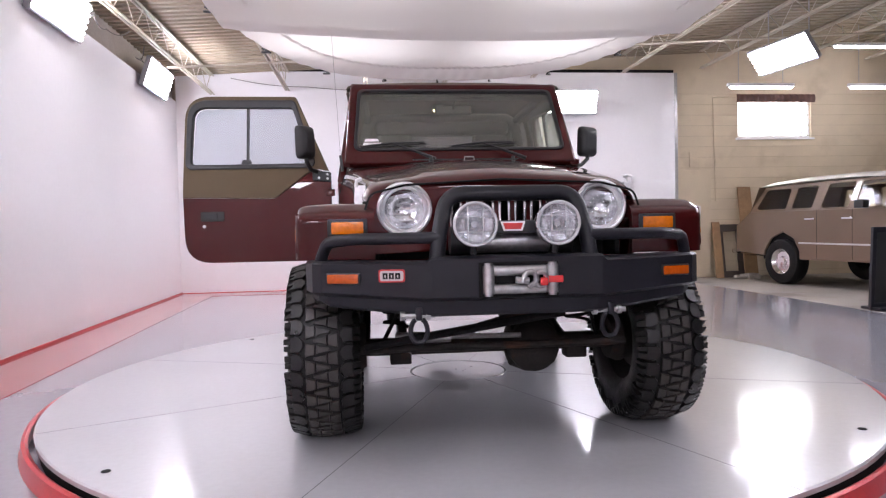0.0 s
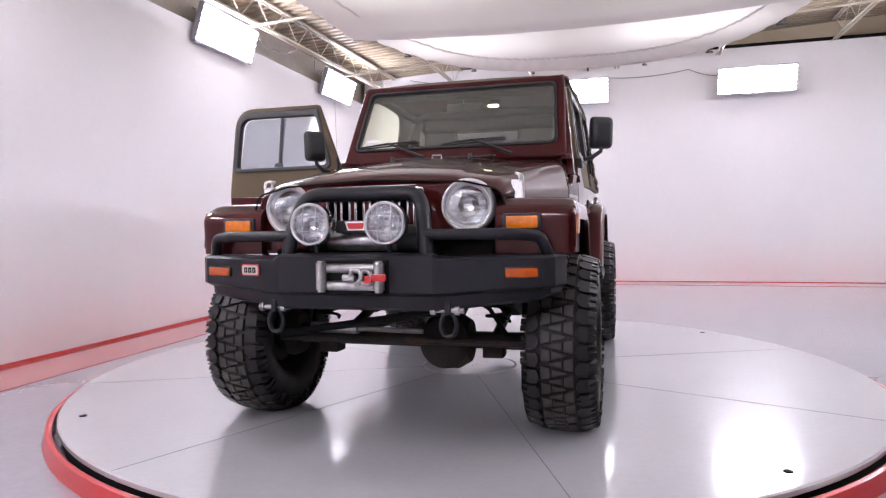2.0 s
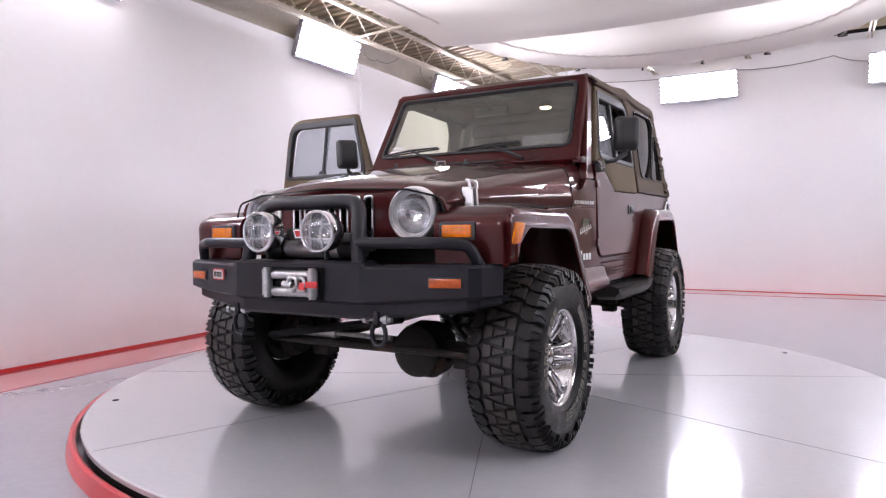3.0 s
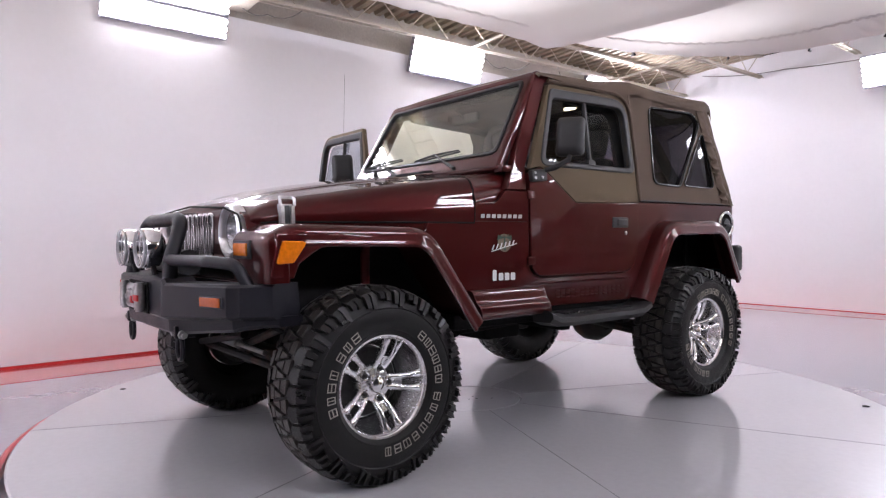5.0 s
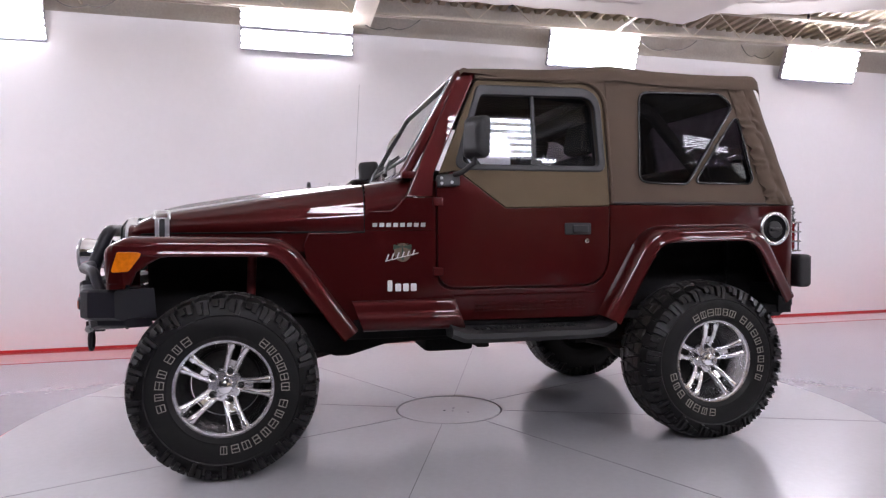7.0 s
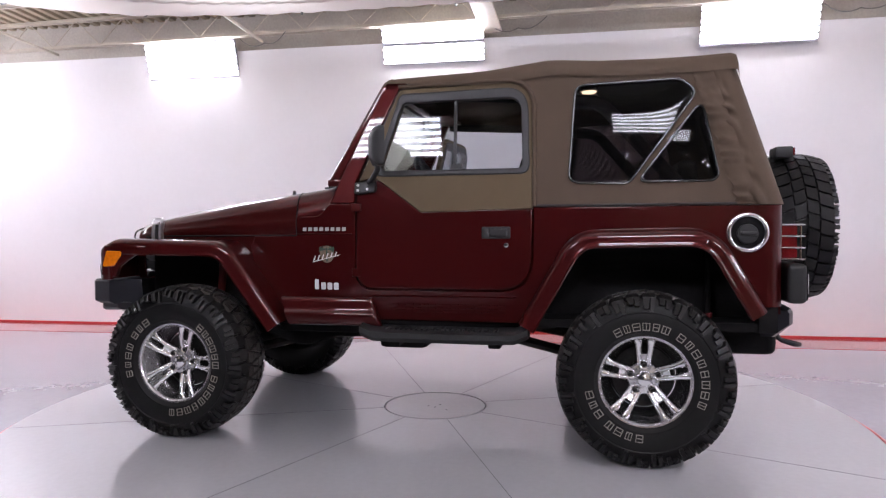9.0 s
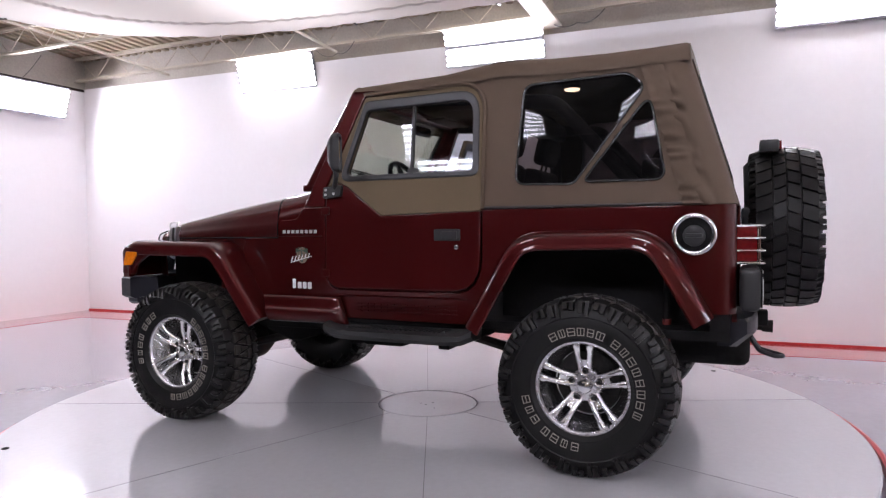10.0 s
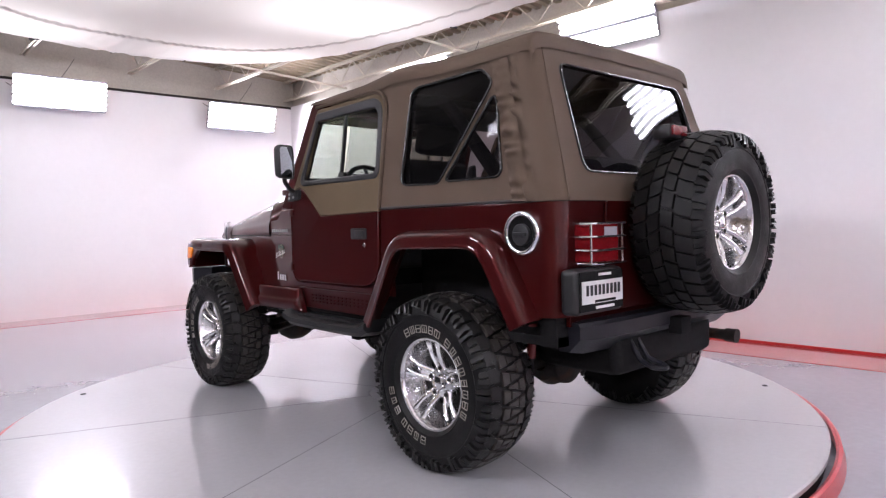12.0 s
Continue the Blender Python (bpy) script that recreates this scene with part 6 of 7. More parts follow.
# -- side steps --
for s in (-1, 1):
    bm = bmesh.new()
    rows = []
    for y, z in ((-0.16, 0.595), (-0.10, 0.572), (0.0, 0.568), (0.5, 0.568), (0.60, 0.572), (0.665, 0.60)):
        rows.append([(s * x, y, z + o) for x, o in ((0.70, 0.022), (0.82, 0.018), (0.855, 0.004), (0.858, -0.020), (0.835, -0.042), (0.72, -0.046))])
    loft(bm, rows, ring=True, caps=True)
    st = part("side_step", bm, PLASTIC, jeep, "black moulded side step")
    for i in range(22):
        y = -0.04 + 0.026 * i
        bm = bmesh.new()
        block(bm, min(s * 0.745, s * 0.825), max(s * 0.745, s * 0.825), y, y + 0.012, 0.586, 0.594, 0.001)
        part("tread_rib", bm, PLASTIC, st)
    for y in (0.0, 0.5):
        bm = bmesh.new()
        block(bm, min(s * 0.36, s * 0.80), max(s * 0.36, s * 0.80), y - 0.03, y + 0.03, 0.50, 0.54, 0.008)
        part("step_bracket", bm, DARK, st)
# radio aerial on the right cowl
bm = bmesh.new()
tube(bm, [(-0.70, -0.45, 1.27), (-0.71, -0.44, 1.36)], 0.008, 8)
tube(bm, [(-0.71, -0.44, 1.36), (-0.745, -0.40, 2.05)], 0.0008, 5)
part("aerial", bm, PLASTIC, jeep, "thin whip aerial")

# -- cabin --
bm = bmesh.new()
rows = []
for x in (-0.66, -0.4, 0.0, 0.4, 0.66):
    rows.append([(x, -0.33, 1.20), (x, -0.33, 1.322), (x, -0.20, 1.345), (x, -0.06, 1.335), (x, -0.02, 1.30), (x, -0.03, 1.12), (x, -0.10, 1.0)])
loft(bm, rows)
dash = part("dashboard", bm, PLASTIC, jeep, "black dashboard")
bm = bmesh.new()
block(bm, 0.20, 0.52, -0.10, 0.0, 1.30, 1.38, 0.03)
part("gauge_hood", bm, PLASTIC, dash)
m = Matrix.Translation((0.36, 0.11, 1.30)) @ Matrix.Rotation(radians(-62), 4, "X")
bm = bmesh.new()
tube(bm, [m @ Vector((0.185 * math.cos(t), 0.185 * math.sin(t), 0)) for t in [2 * math.pi * i / 32 for i in range(32)]], 0.015, 8, closed=True)
sw = part("steering_wheel", bm, PLASTIC, jeep, "black steering wheel")
bm = bmesh.new()
for a in (20, 160, 270):
    tube(bm, [m @ Vector((0, 0, -0.01)), m @ Vector((0.18 * math.cos(radians(a)), 0.18 * math.sin(radians(a)), 0))], 0.014, 6)
tube(bm, [m @ Vector((0, 0, 0.015)), m @ Vector((0, 0, -0.20))], [0.055, 0.035], 12)
part("spokes", bm, PLASTIC, sw)


def seat(x):
    b = bmesh.new()
    block(b, x - 0.23, x + 0.23, 0.10, 0.58, 0.86, 1.02, 0.05, seg=3)
    st = part("front_seat", b, SEAT, jeep, "dark cloth bucket seat")
    b = bmesh.new()
    mm = Matrix.Translation((x, 0.56, 1.0)) @ Matrix.Rotation(radians(-14), 4, "X")
    block(b, -0.22, 0.22, -0.06, 0.07, 0.0, 0.46, 0.05, mm, 3)
    part("backrest", b, SEAT, st)
    b = bmesh.new()
    block(b, -0.13, 0.13, -0.04, 0.06, 0.49, 0.66, 0.04, mm, 3)
    part("headrest", b, SEAT, st)
    b = bmesh.new()
    for o in (-0.05, 0.05):
        tube(b, [mm @ Vector((o, 0.01, 0.42)), mm @ Vector((o, 0.01, 0.52))], 0.007, 6)
    part("headrest_post", b, CHROME, st)


seat(0.36)
seat(-0.36)
bm = bmesh.new()
block(bm, -0.44, 0.44, 1.05, 1.40, 0.92, 1.05, 0.05, seg=3)
rs = part("rear_bench", bm, SEAT, jeep, "dark cloth rear bench")
bm = bmesh.new()
block(bm, -0.44, 0.44, 1.38, 1.48, 1.02, 1.42, 0.04, seg=3)
part("bench_back", bm, SEAT, rs)
# padded roll bar
bm = bmesh.new()
tube(bm, rounded([(-0.62, 0.72, 0.95), (-0.60, 0.70, 1.45), (-0.545, 0.70, 1.755), (0.545, 0.70, 1.755), (0.60, 0.70, 1.45), (0.62, 0.72, 0.95)], 0.12, 6, False), 0.038, 10)
rbar = part("roll_bar", bm, SEAT, jeep, "black padded roll bar")
for s in (-1, 1):
    bm = bmesh.new()
    tube(bm, rounded([(s * 0.555, 0.72, 1.72), (s * 0.56, 1.0, 1.70), (s * 0.58, 1.58, 1.05)], 0.15, 6, False), 0.034, 10)
    part("rear_leg", bm, SEAT, rbar)
    bm = bmesh.new()
    tube(bm, [(s * 0.555, 0.70, 1.735), (s * 0.575, 0.02, 1.775)], 0.026, 8)
    part("side_tube", bm, SEAT, rbar)
bm = bmesh.new()
block(bm, -0.50, 0.50, 0.66, 0.80, 1.63, 1.735, 0.04, seg=3)
sb = part("sound_bar", bm, PLASTIC, rbar, "black sound bar")
bm = bmesh.new()
tube(bm, [(0, 0.95, 1.905), (0, 0.95, 1.866)], 0.050, 18)
dl = part("dome_lamp", bm, PLASTIC, rbar, "small dome lamp under the roof")
bm = bmesh.new()
tube(bm, [(0, 0.95, 1.868), (0, 0.95, 1.858), (0, 0.95, 1.854)], [0.044, 0.040, 0.020], 18)
part("lens", bm, DOME, dl, "glowing lens")
bm = bmesh.new()
block(bm, -0.12, 0.12, -0.015, 0.02, 1.665, 1.725, 0.018, seg=3)
tube(bm, [(0, -0.01, 1.70), (0, -0.07, 1.74)], 0.008, 6)
rv = part("rear_view_mirror", bm, PLASTIC, shield, "black inside mirror")
bm = bmesh.new()
block(bm, -0.105, 0.105, 0.020, 0.023, 1.675, 1.715)
part("mirror_face", bm, MIRROR, rv)
for s in (-1, 1):
    bm = bmesh.new()
    block(bm, s * 0.35 - 0.20, s * 0.35 + 0.20, -0.03, 0.10, 1.785, 1.80, 0.006)
    part("sun_visor", bm, FABRIC, shield)

# -- chassis --
DARK_RED = mat("dark_red_shock_paint", (0.13, 0.008, 0.008), 0.5, vary=0.15)
for s in (-1, 1):
    bm = bmesh.new()
    tube(bm, [(s * 0.36, -1.76, 0.66), (s * 0.36, -1.50, 0.66), (s * 0.36, -0.80, 0.60), (s * 0.36, 0.70, 0.56), (s * 0.36, 1.0, 0.66), (s * 0.36, 1.80, 0.66)], 0.045, 4)
    part("frame_rail", bm, RUSTY, jeep, "rusty black chassis rail")
    for y, x in ((AXF, 0.44), (AXR, 0.42)):
        bm = bmesh.new()
        tube(bm, [(s * x + 0.055 * math.cos(t * 0.55), y + 0.055 * math.sin(t * 0.55), 0.47 + 0.0043 * t) for t in range(84)], 0.0085, 6)
        part("coil_spring", bm, DARK, jeep, "black coil spring")
        bm = bmesh.new()
        dy = 0.10 if y < 0 else 0.31
        z0, z1 = (0.74, 0.97) if y < 0 else (0.50, 0.665)
        tube(bm, [(s * (x + 0.13), y + dy, z0), (s * (x + 0.12), y + dy + 0.01, z1)], 0.021, 12)
        sa = part("shock_absorber", bm, DARK_RED, jeep, "red shock absorber")
        bm = bmesh.new()
        tube(bm, [(s * (x + 0.135), y + dy, 0.38), (s * (x + 0.115), y + dy + 0.012, 1.0)], 0.014, 10)
        part("rod", bm, DARK, sa)
        bm = bmesh.new()
        tube(bm, [(s * 0.40, y, 0.34), (s * 0.40, y + (0.75 if y < 0 else -0.75), 0.52)], 0.026, 8)
        part("control_arm", bm, RUSTY, jeep, "rusty suspension control arm")
        bm = bmesh.new()
        block(bm, s * 0.42 - 0.05, s * 0.42 + 0.05, y - 0.05, y + 0.05, 0.30, 0.36, 0.01)
        part("axle_perch", bm, RUSTY, jeep)
    bm = bmesh.new()
    turn(bm, [(-0.05, 0.05), (-0.05, 0.10), (0.0, 0.12), (0.06, 0.10), (0.06, 0.04)], 20, pose(s * 0.63, AXF, HUB, 0, 0, 0 if s > 0 else 180))
    part("steering_knuckle", bm, RUSTY, jeep, "rusty steering knuckle")
    bm = bmesh.new()
    tube(bm, [(s * 0.33, -1.50, 0.66), (s * 0.44, -1.35, 0.55), (s * 0.50, -1.26, 0.42)], 0.010, 6)
    part("brake_hose", bm, DARK, jeep)
for y, px in ((AXF, 0.20), (AXR, 0.0)):
    bm = bmesh.new()
    tube(bm, [(-0.62, y, HUB - 0.01), (0.62, y, HUB - 0.01)], 0.042, 14)
    ax = part("axle", bm, RUSTY, jeep, "rusty solid axle")
    bm = bmesh.new()
    turn(bm, [(-0.12, 0.05), (-0.10, 0.105), (-0.03, 0.135), (0.05, 0.135), (0.11, 0.10), (0.125, 0.05)], 24, pose(px, y, HUB - 0.015))
    turn(bm, [(0.0, 0.125), (0.05, 0.12), (0.085, 0.08), (0.095, 0.0005)], 24, pose(px, y + (-0.05 if y < 0 else 0.05), HUB - 0.015, 0, 0, -90 if y < 0 else 90))
    part("differential", bm, RUSTY, ax, "round differential housing")
bm = bmesh.new()
tube(bm, [(-0.60, -1.36, 0.40), (0.60, -1.36, 0.40)], 0.018, 8)
part("tie_rod", bm, RUSTY, jeep)
bm = bmesh.new()
tube(bm, [(-0.58, -1.40, 0.42), (0.28, -1.50, 0.56)], 0.018, 8)
part("drag_link", bm, DARK, jeep)
bm = bmesh.new()
tube(bm, [(-0.35, -1.28, 0.40), (0.38, -1.34, 0.60)], 0.020, 8)
part("track_bar", bm, RUSTY, jeep)
bm = bmesh.new()
tube(bm, [(-0.45, -1.33, 0.445), (-0.20, -1.34, 0.445)], 0.025, 10)
tube(bm, [(-0.20, -1.34, 0.445), (0.12, -1.34, 0.44)], 0.012, 8)
part("steering_damper", bm, STEEL, jeep, "steering damper")
bm = bmesh.new()
tube(bm, [(0.18, AXF + 0.1, 0.41), (0.12, -0.25, 0.56)], 0.03, 10)
part("drive_shaft", bm, RUSTY, jeep)
bm = bmesh.new()
tube(bm, [(0.0, AXR - 0.1, 0.42), (0.02, 0.35, 0.56)], 0.032, 10)
part("drive_shaft", bm, RUSTY, jeep)
for s in (-1, 1):
    bm = plate(rounded([(-1.00, 0.64), (-0.90, 0.515), (-0.665, 0.430), (-0.60, 0.430), (-0.42, 0.480), (0.62, 0.525), (0.62, 0.62)], [0, 0.03, 0.02, 0.02, 0.05, 0.02, 0], 4), [], 0.10, lambda u, v, w: (s * (0.42 + w), u, v), 0.012)
    part("frame_side", bm, DARK, jeep, "dark boxed frame side with its drop bracket")
    bm = bmesh.new()
    block(bm, min(s * 0.44, s * 0.70), max(s * 0.44, s * 0.70), -0.66, 0.64, 0.545, 0.615, 0.012)
    part("body_mount_sill", bm, DARK, jeep)
bm = bmesh.new()
block(bm, -0.40, 0.40, -0.20, 0.07, 0.415, 0.50, 0.03)
part("gearbox_crossmember", bm, DARK, jeep, "black gearbox cross member")
bm = bmesh.new()
block(bm, -0.36, 0.36, -0.15, 0.45, 0.48, 0.56, 0.03)
part("transfer_skid", bm, DARK, jeep, "black gearbox skid plate")
bm = bmesh.new()
block(bm, -0.25, 0.25, -1.30, -0.60, 0.60, 0.80, 0.06)
part("engine_sump", bm, DARK, jeep)
bm = bmesh.new()
tube(bm, [(-0.25, -0.45, 0.52), (-0.28, 0.2, 0.50), (-0.45, 0.75, 0.55), (-0.48, 1.2, 0.52)], 0.03, 10)
part("exhaust_pipe", bm, RUSTY, jeep)
bm = bmesh.new()
tube(bm, [(-0.36, -1.42, 0.62), (0.36, -1.42, 0.62)], 0.035, 8)
part("cross_member", bm, RUSTY, jeep)

# ---- the parked station wagon in the workshop bay ----
BROWN = mat("brown_metallic_paint", (0.150, 0.098, 0.060), 0.35, 0.25, 0.8, vary=0.08, scale=2, fine=700)
CREAM = mat("white_roof_paint", (0.72, 0.68, 0.62), 0.3, 0, 0.5, vary=0.05)
DARK_GLASS = glass("wagon_glass", (0.95, 0.93, 0.88), 0.95)
wagon = empty("station_wagon")
tagged(wagon, "parked brown vintage station wagon with a white roof", "car")
_az = radians(172)
_h, _n = Vector((math.sin(_az), math.cos(_az), 0)), Vector((0.990, 0.139, 0))
_o = Vector((6.20, 6.08, FZ + 0.004))


def wg(u, w, v):
    """u ahead of the rear wheel, w in from the near side, v up."""
    return _o + _h * u + _n * w + Vector((0, 0, v))


def wside(v):
    return 0.0 if v < 1.18 else (v - 1.18) * 0.28


wheel_gap = [(0.36, 0.42), (0.36, 0.55), (0.24, 0.76), (0.0, 0.86), (-0.25, 0.76), (-0.42, 0.55), (-0.44, 0.46)]
front_gap = [(3.62, 0.42), (3.60, 0.60), (3.45, 0.78), (3.25, 0.84), (3.05, 0.78), (2.90, 0.60), (2.88, 0.42)]
lower = [(-1.13, 0.52)] + list(reversed(wheel_gap)) + list(reversed(front_gap)) + [(4.05, 0.45), (4.10, 1.05), (3.9, 1.16), (2.35, 1.20), (-0.75, 1.21), (-1.13, 0.98)]
for w0, sgn in ((0.0, 1), (1.90, -1)):
    part("body_side", plate(lower, [], 0.04, lambda u, v, q: wg(u, w0 + sgn * (0.02 + 0.03 * max(0, 0.65 - v)) - sgn * q, v), 0.01), BROWN, wagon)
    wins = [rounded(p, 0.04, 4) for p in ([(-0.64, 1.24), (0.05, 1.24), (0.09, 1.57), (-0.46, 1.57)], [(0.18, 1.24), (0.60, 1.24), (0.66, 1.58), (0.24, 1.57)], [(0.78, 1.23), (1.29, 1.23), (1.35, 1.59), (0.86, 1.59)], [(1.41, 1.22), (2.20, 1.22), (1.98, 1.59), (1.45, 1.59)])]
    top = part("window_frame", plate([(-0.78, 1.21), (2.40, 1.20), (2.05, 1.64), (-0.52, 1.63)], wins, 0.03, lambda u, v, q: wg(u, w0 + sgn * (wside(v) + 0.02) - sgn * q, v), 0.005), BROWN, wagon)
    for p in wins:
        g = part("pane", plate(p, [], 0.004, lambda u, v, q: wg(u, w0 + sgn * (wside(v) + 0.022), v)), DARK_GLASS, top)
        g.visible_shadow = False
bm = bmesh.new()
rows = []
for u, z in ((-0.62, 1.62), (-0.58, 1.66), (-0.40, 1.715), (0.3, 1.74), (1.3, 1.74), (1.9, 1.71), (2.08, 1.65)):
    rows.append([wg(u, w, z - d) for w, d in ((0.10, 0.075 if z > 1.67 else 0.02), (0.13, 0.03 if z > 1.67 else 0.01), (0.30, 0.0), (0.95, -0.02), (1.60, 0.0), (1.77, 0.03 if z > 1.67 else 0.01), (1.80, 0.075 if z > 1.67 else 0.02))])
loft(bm, rows)
part("roof", bm, CREAM, wagon, "white painted roof", angle=60)
bm = bmesh.new()
loft(bm, [[wg(u, w, v) for w in (0.02, 0.95, 1.88)] for u, v in ((-1.10, 0.50), (-1.13, 0.98), (-0.78, 1.21), (-0.55, 1.63))])
part("tailgate", bm, BROWN, wagon, angle=20)
bm = bmesh.new()
loft(bm, [[wg(u, w, v) for w in (0.02, 0.95, 1.88)] for u, v in ((2.05, 1.64), (2.42, 1.20), (3.9, 1.16), (4.10, 1.05), (4.10, 0.45))])
part("bonnet", bm, BROWN, wagon, angle=20)
bm = bmesh.new()
loft(bm, [[wg(u, w, 0.45) for w in (0.05, 1.85)] for u in (-1.0, 4.0)])
part("floor_pan", bm, DARK, wagon)
bm = bmesh.new()
loft(bm, [[wg(u, 0.055, v) for u in (-0.5, 0.45)] for v in (0.4, 0.9)])
part("wheel_well", bm, DARK, wagon)
bm = plate([(0.36, 0.672), (2.86, 0.655), (2.86, 0.680), (0.36, 0.697)], [], 0.012, lambda u, v, q: wg(u, -0.004 - q, v), 0.003)
part("side_trim", bm, SILVER_PRINT, wagon)
for u in (0.50, 1.21):
    bm = plate(rounded([(u, 1.050), (u + 0.20, 1.050), (u + 0.20, 1.078), (u, 1.078)], 0.01, 3), [], 0.03, lambda p, v, q: wg(p, -0.012 - q, v), 0.006)
    part("door_handle", bm, CHROME, wagon, "chrome door handle")
# dark strips laid on for the shade in the door gaps
for u in (0.725, 1.385):
    bm = plate([(u - 0.004, 0.45), (u + 0.004, 0.45), (u + 0.004, 1.2), (u - 0.004, 1.2)], [], 0.004, lambda p, v, q: wg(p, -0.002, v))
    part("door_gap_shade", bm, DARK, wagon)
bm = bmesh.new()
block(bm, -0.06, 0.10, -0.06, 0.06, -0.05, 0.07, 0.02)
for v in bm.verts:
    v.co = wg(1.62 + v.co.x, -0.10 + v.co.y, 1.25 + v.co.z)
part("door_mirror", bm, PLASTIC, wagon)
bm = bmesh.new()
tube(bm, rounded([tuple(wg(-1.05, -0.02, 0.52)), tuple(wg(-1.20, 0.0, 0.52)), tuple(wg(-1.20, 1.9, 0.52)), tuple(wg(-1.05, 1.92, 0.52))], 0.05, 4, False), 0.05, 8)
part("rear_bumper", bm, CHROME, wagon)
WM = Matrix(((_n.x, _h.x, 0, 0), (_n.y, _h.y, 0, 0), (0, 0, 1, 0), (0, 0, 0, 1)))
for u, w in ((-0.02, 0.10), (-0.02, 1.80), (3.24, 0.10), (3.24, 1.80)):
    c = wg(u, w, 0.372)
    m = Matrix.Translation(c) @ WM @ pose(0, 0, 0, 0, 0, 180 if w < 1 else 0)
    b = bmesh.new()
    turn(b, [(-0.12, 0.20), (-0.13, 0.30), (-0.12, 0.355), (-0.09, 0.372), (0.09, 0.372), (0.12, 0.355), (0.13, 0.30), (0.12, 0.21), (0.10, 0.20)], 40, m)
    wh = part("wheel", b, RUBBER, wagon, "black tyre")
    b = bmesh.new()
    turn(b, [(0.118, 0.212), (0.124, 0.205), (0.10, 0.185), (0.07, 0.16), (0.075, 0.09), (0.11, 0.07), (0.115, 0.0005)], 32, m)
    part("rim", b, CHROME, wh, "polished steel rim")

# ---- clutter by the far wall ----
WOOD = mat("raw_wood", (0.30, 0.18, 0.09), 0.7, vary=0.2, scale=8, fine=120, bump=0.2)
DARKWOOD = mat("dark_panel_wood", (0.06, 0.045, 0.038), 0.6, vary=0.2, bump=0.2)


def leaning(name, x0, x1, h, y, thick, material, label, hole=None):
    out = [(x0, 0), (x1, 0), (x1, h), (x0, h)]
    b = plate(out, [hole] if hole else [], thick, lambda u, v, w: (u, y + v * 0.16 + w, FZ + v * 0.985 + 0.003), 0.004)
    return tagged(part(name, b, material), label, name.replace("_", " "))


leaning("wooden_board", 5.87, 6.02, 1.07, 7.60, 0.04, WOOD, "raw wooden board leaning on the block wall")
leaning("picture_frame", 6.00, 6.52, 1.02, 7.66, 0.03, DARKWOOD, "empty dark wooden frame leaning on the block wall", [(6.10, 0.12), (6.36, 0.12), (6.36, 0.88), (6.10, 0.88)])
leaning("tall_board", 6.40, 6.66, 1.74, 7.52, 0.03, WOOD, "tall raw wooden board leaning on the block wall")
bm = bmesh.new()
for i in range(5):
    block(bm, -0.14, 0.14, -0.10, 0.10, 0, 0.09, 0.03, Matrix.Translation((6.25 + 0.06 * i, 7.45 - 0.03 * i, FZ + 0.0 + 0.02 * (i % 2))) @ Matrix.Rotation(i * 1.1, 4, "Z") @ Matrix.Scale(0.7 - 0.06 * i, 4))
tagged(part("rag_heap", bm, mat("pale_rag_cloth", (0.42, 0.38, 0.33), 0.9, vary=0.2)), "heap of pale rags on the concrete floor", "rags")
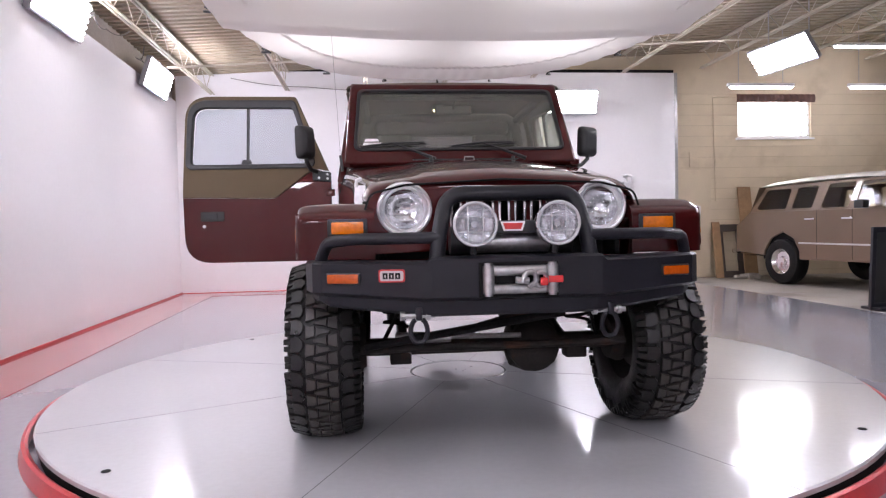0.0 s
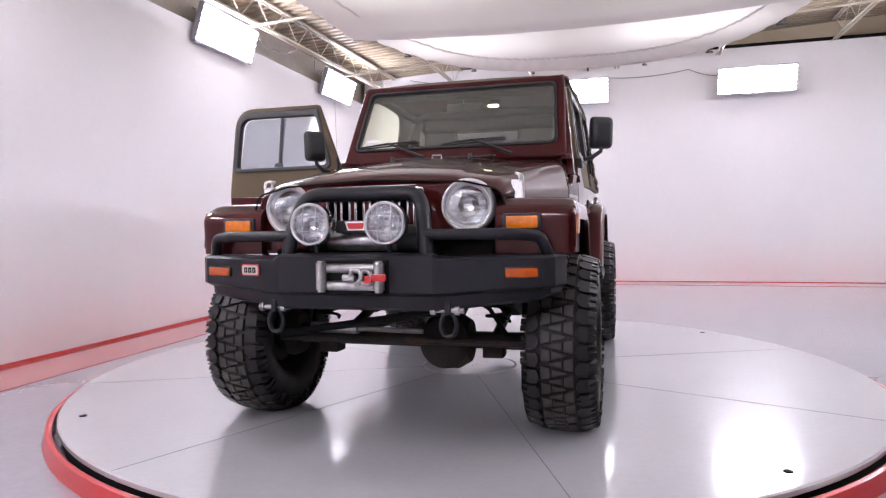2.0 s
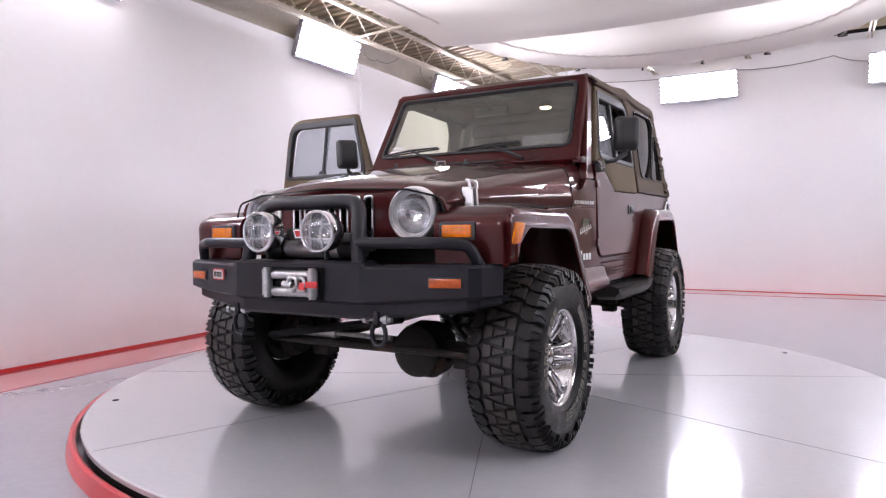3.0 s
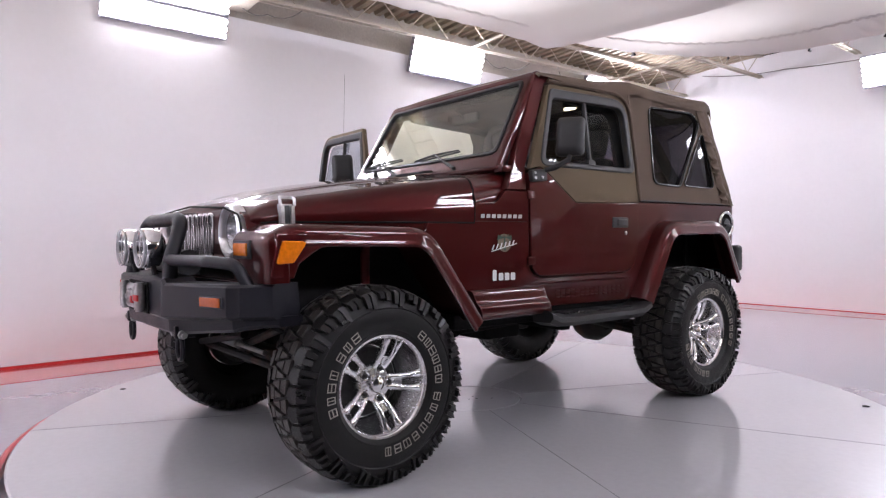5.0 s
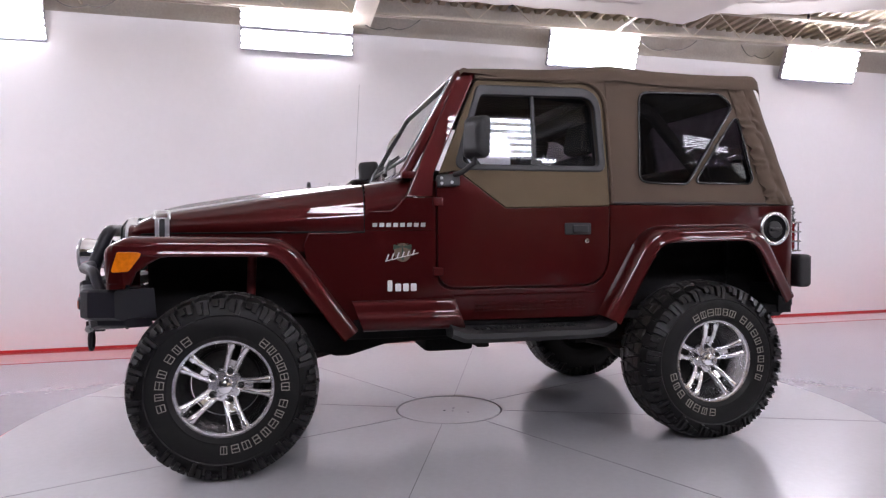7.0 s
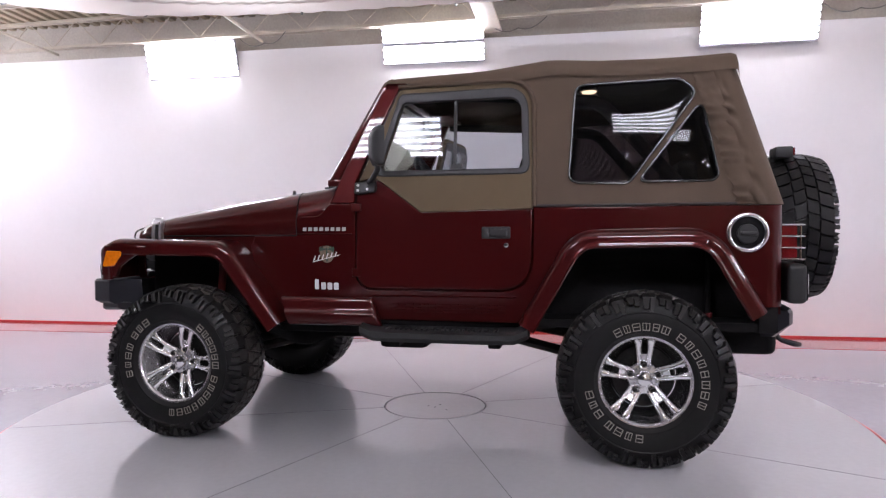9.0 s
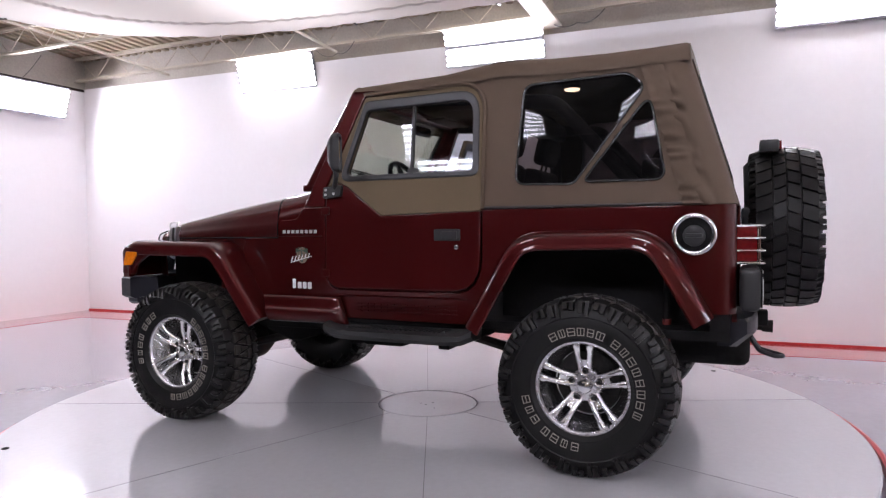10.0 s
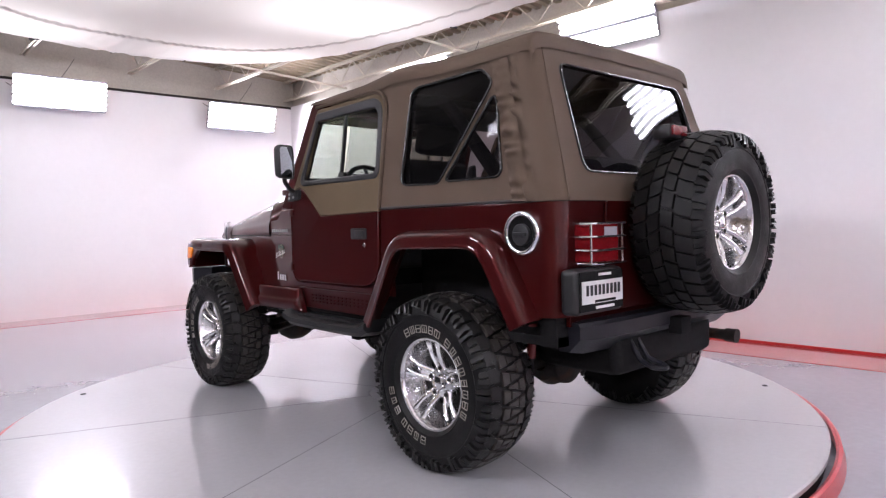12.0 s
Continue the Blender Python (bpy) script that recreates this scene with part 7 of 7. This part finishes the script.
# black rolling stand at the studio's edge
stand = empty("black_stand", (5.17, 2.75, FZ))
tagged(stand, "tall black folding stand at the floor's edge", "stand")
b = plate([(0.0, 0.0), (0.55, 0.0), (0.60, 0.95), (0.10, 0.95)], [[(0.06, 0.08), (0.50, 0.08), (0.54, 0.88), (0.15, 0.88)]], 0.04, lambda u, v, w: (u - 0.08, w + v * 0.08, v), 0.006)
part("stand_frame", b, BLACK, stand)
b = plate([(0.05, 0.07), (0.51, 0.07), (0.55, 0.89), (0.14, 0.89)], [], 0.01, lambda u, v, w: (u - 0.08, w + v * 0.08, v))
part("stand_panel", b, PLASTIC, stand)
b = bmesh.new()
block(b, -0.06, 0.5, -0.16, 0.16, 0.0, 0.035, 0.006)
part("stand_foot", b, BLACK, stand)
# door in the block wall with its lock and hanging tag
dr = empty("door_1", (5.62, 7.9, FZ))
tagged(dr, "cream painted flat door with steel locks", "door", kind="structure")
b = plate([(-0.44, 0.02), (0.30, 0.02), (0.30, 2.06), (-0.44, 2.06)], [], 0.03, lambda u, v, w: (u, -0.012 - w, v), 0.004)
part("door_leaf", b, BLOCK, dr)
for z in (1.36, 1.13):
    b = bmesh.new()
    tube(b, [(-0.33, -0.025, z), (-0.33, -0.06, z)], 0.032, 14)
    tube(b, [(-0.33, -0.06, z), (-0.33, -0.085, z)], [0.018, 0.028], 12)
    part("door_lock", b, STEEL, dr, "round steel lock")
b = plate([(0.0, 0.0), (0.14, -0.02), (0.15, 0.20), (0.02, 0.22)], [], 0.004, lambda u, v, w: (u - 0.06, -0.035 - w, v + 1.17), 0.0)
part("hanging_tag", b, WHITE_PRINT, dr, "white paper tag")
b = plate([(0.05, 0.04), (0.11, 0.03), (0.115, 0.15), (0.055, 0.16)], [], 0.002, lambda u, v, w: (u - 0.06, -0.039 - w, v + 1.17), 0.0)
part("tag_print", b, DARK, dr)
# conduit on the block wall and a cable along it
bm = bmesh.new()
tube(bm, [(6.47, 7.885, 3.34), (5.99, 7.885, 3.34), (5.985, 7.885, 3.30), (6.02, 7.885, 1.36)], 0.012, 8)
tagged(part("wall_conduit", bm, BLOCK), "thin painted conduit on the block wall", "conduit")
bm = plate([(5.50, 2.02), (5.66, 2.02), (5.66, 2.30), (5.50, 2.30)], [], 0.02, lambda u, v, w: (u, 7.888 - w, v), 0.003)
tagged(part("wall_access_plate", bm, BLOCK), "small painted cover plate on the block wall", "cover plate")
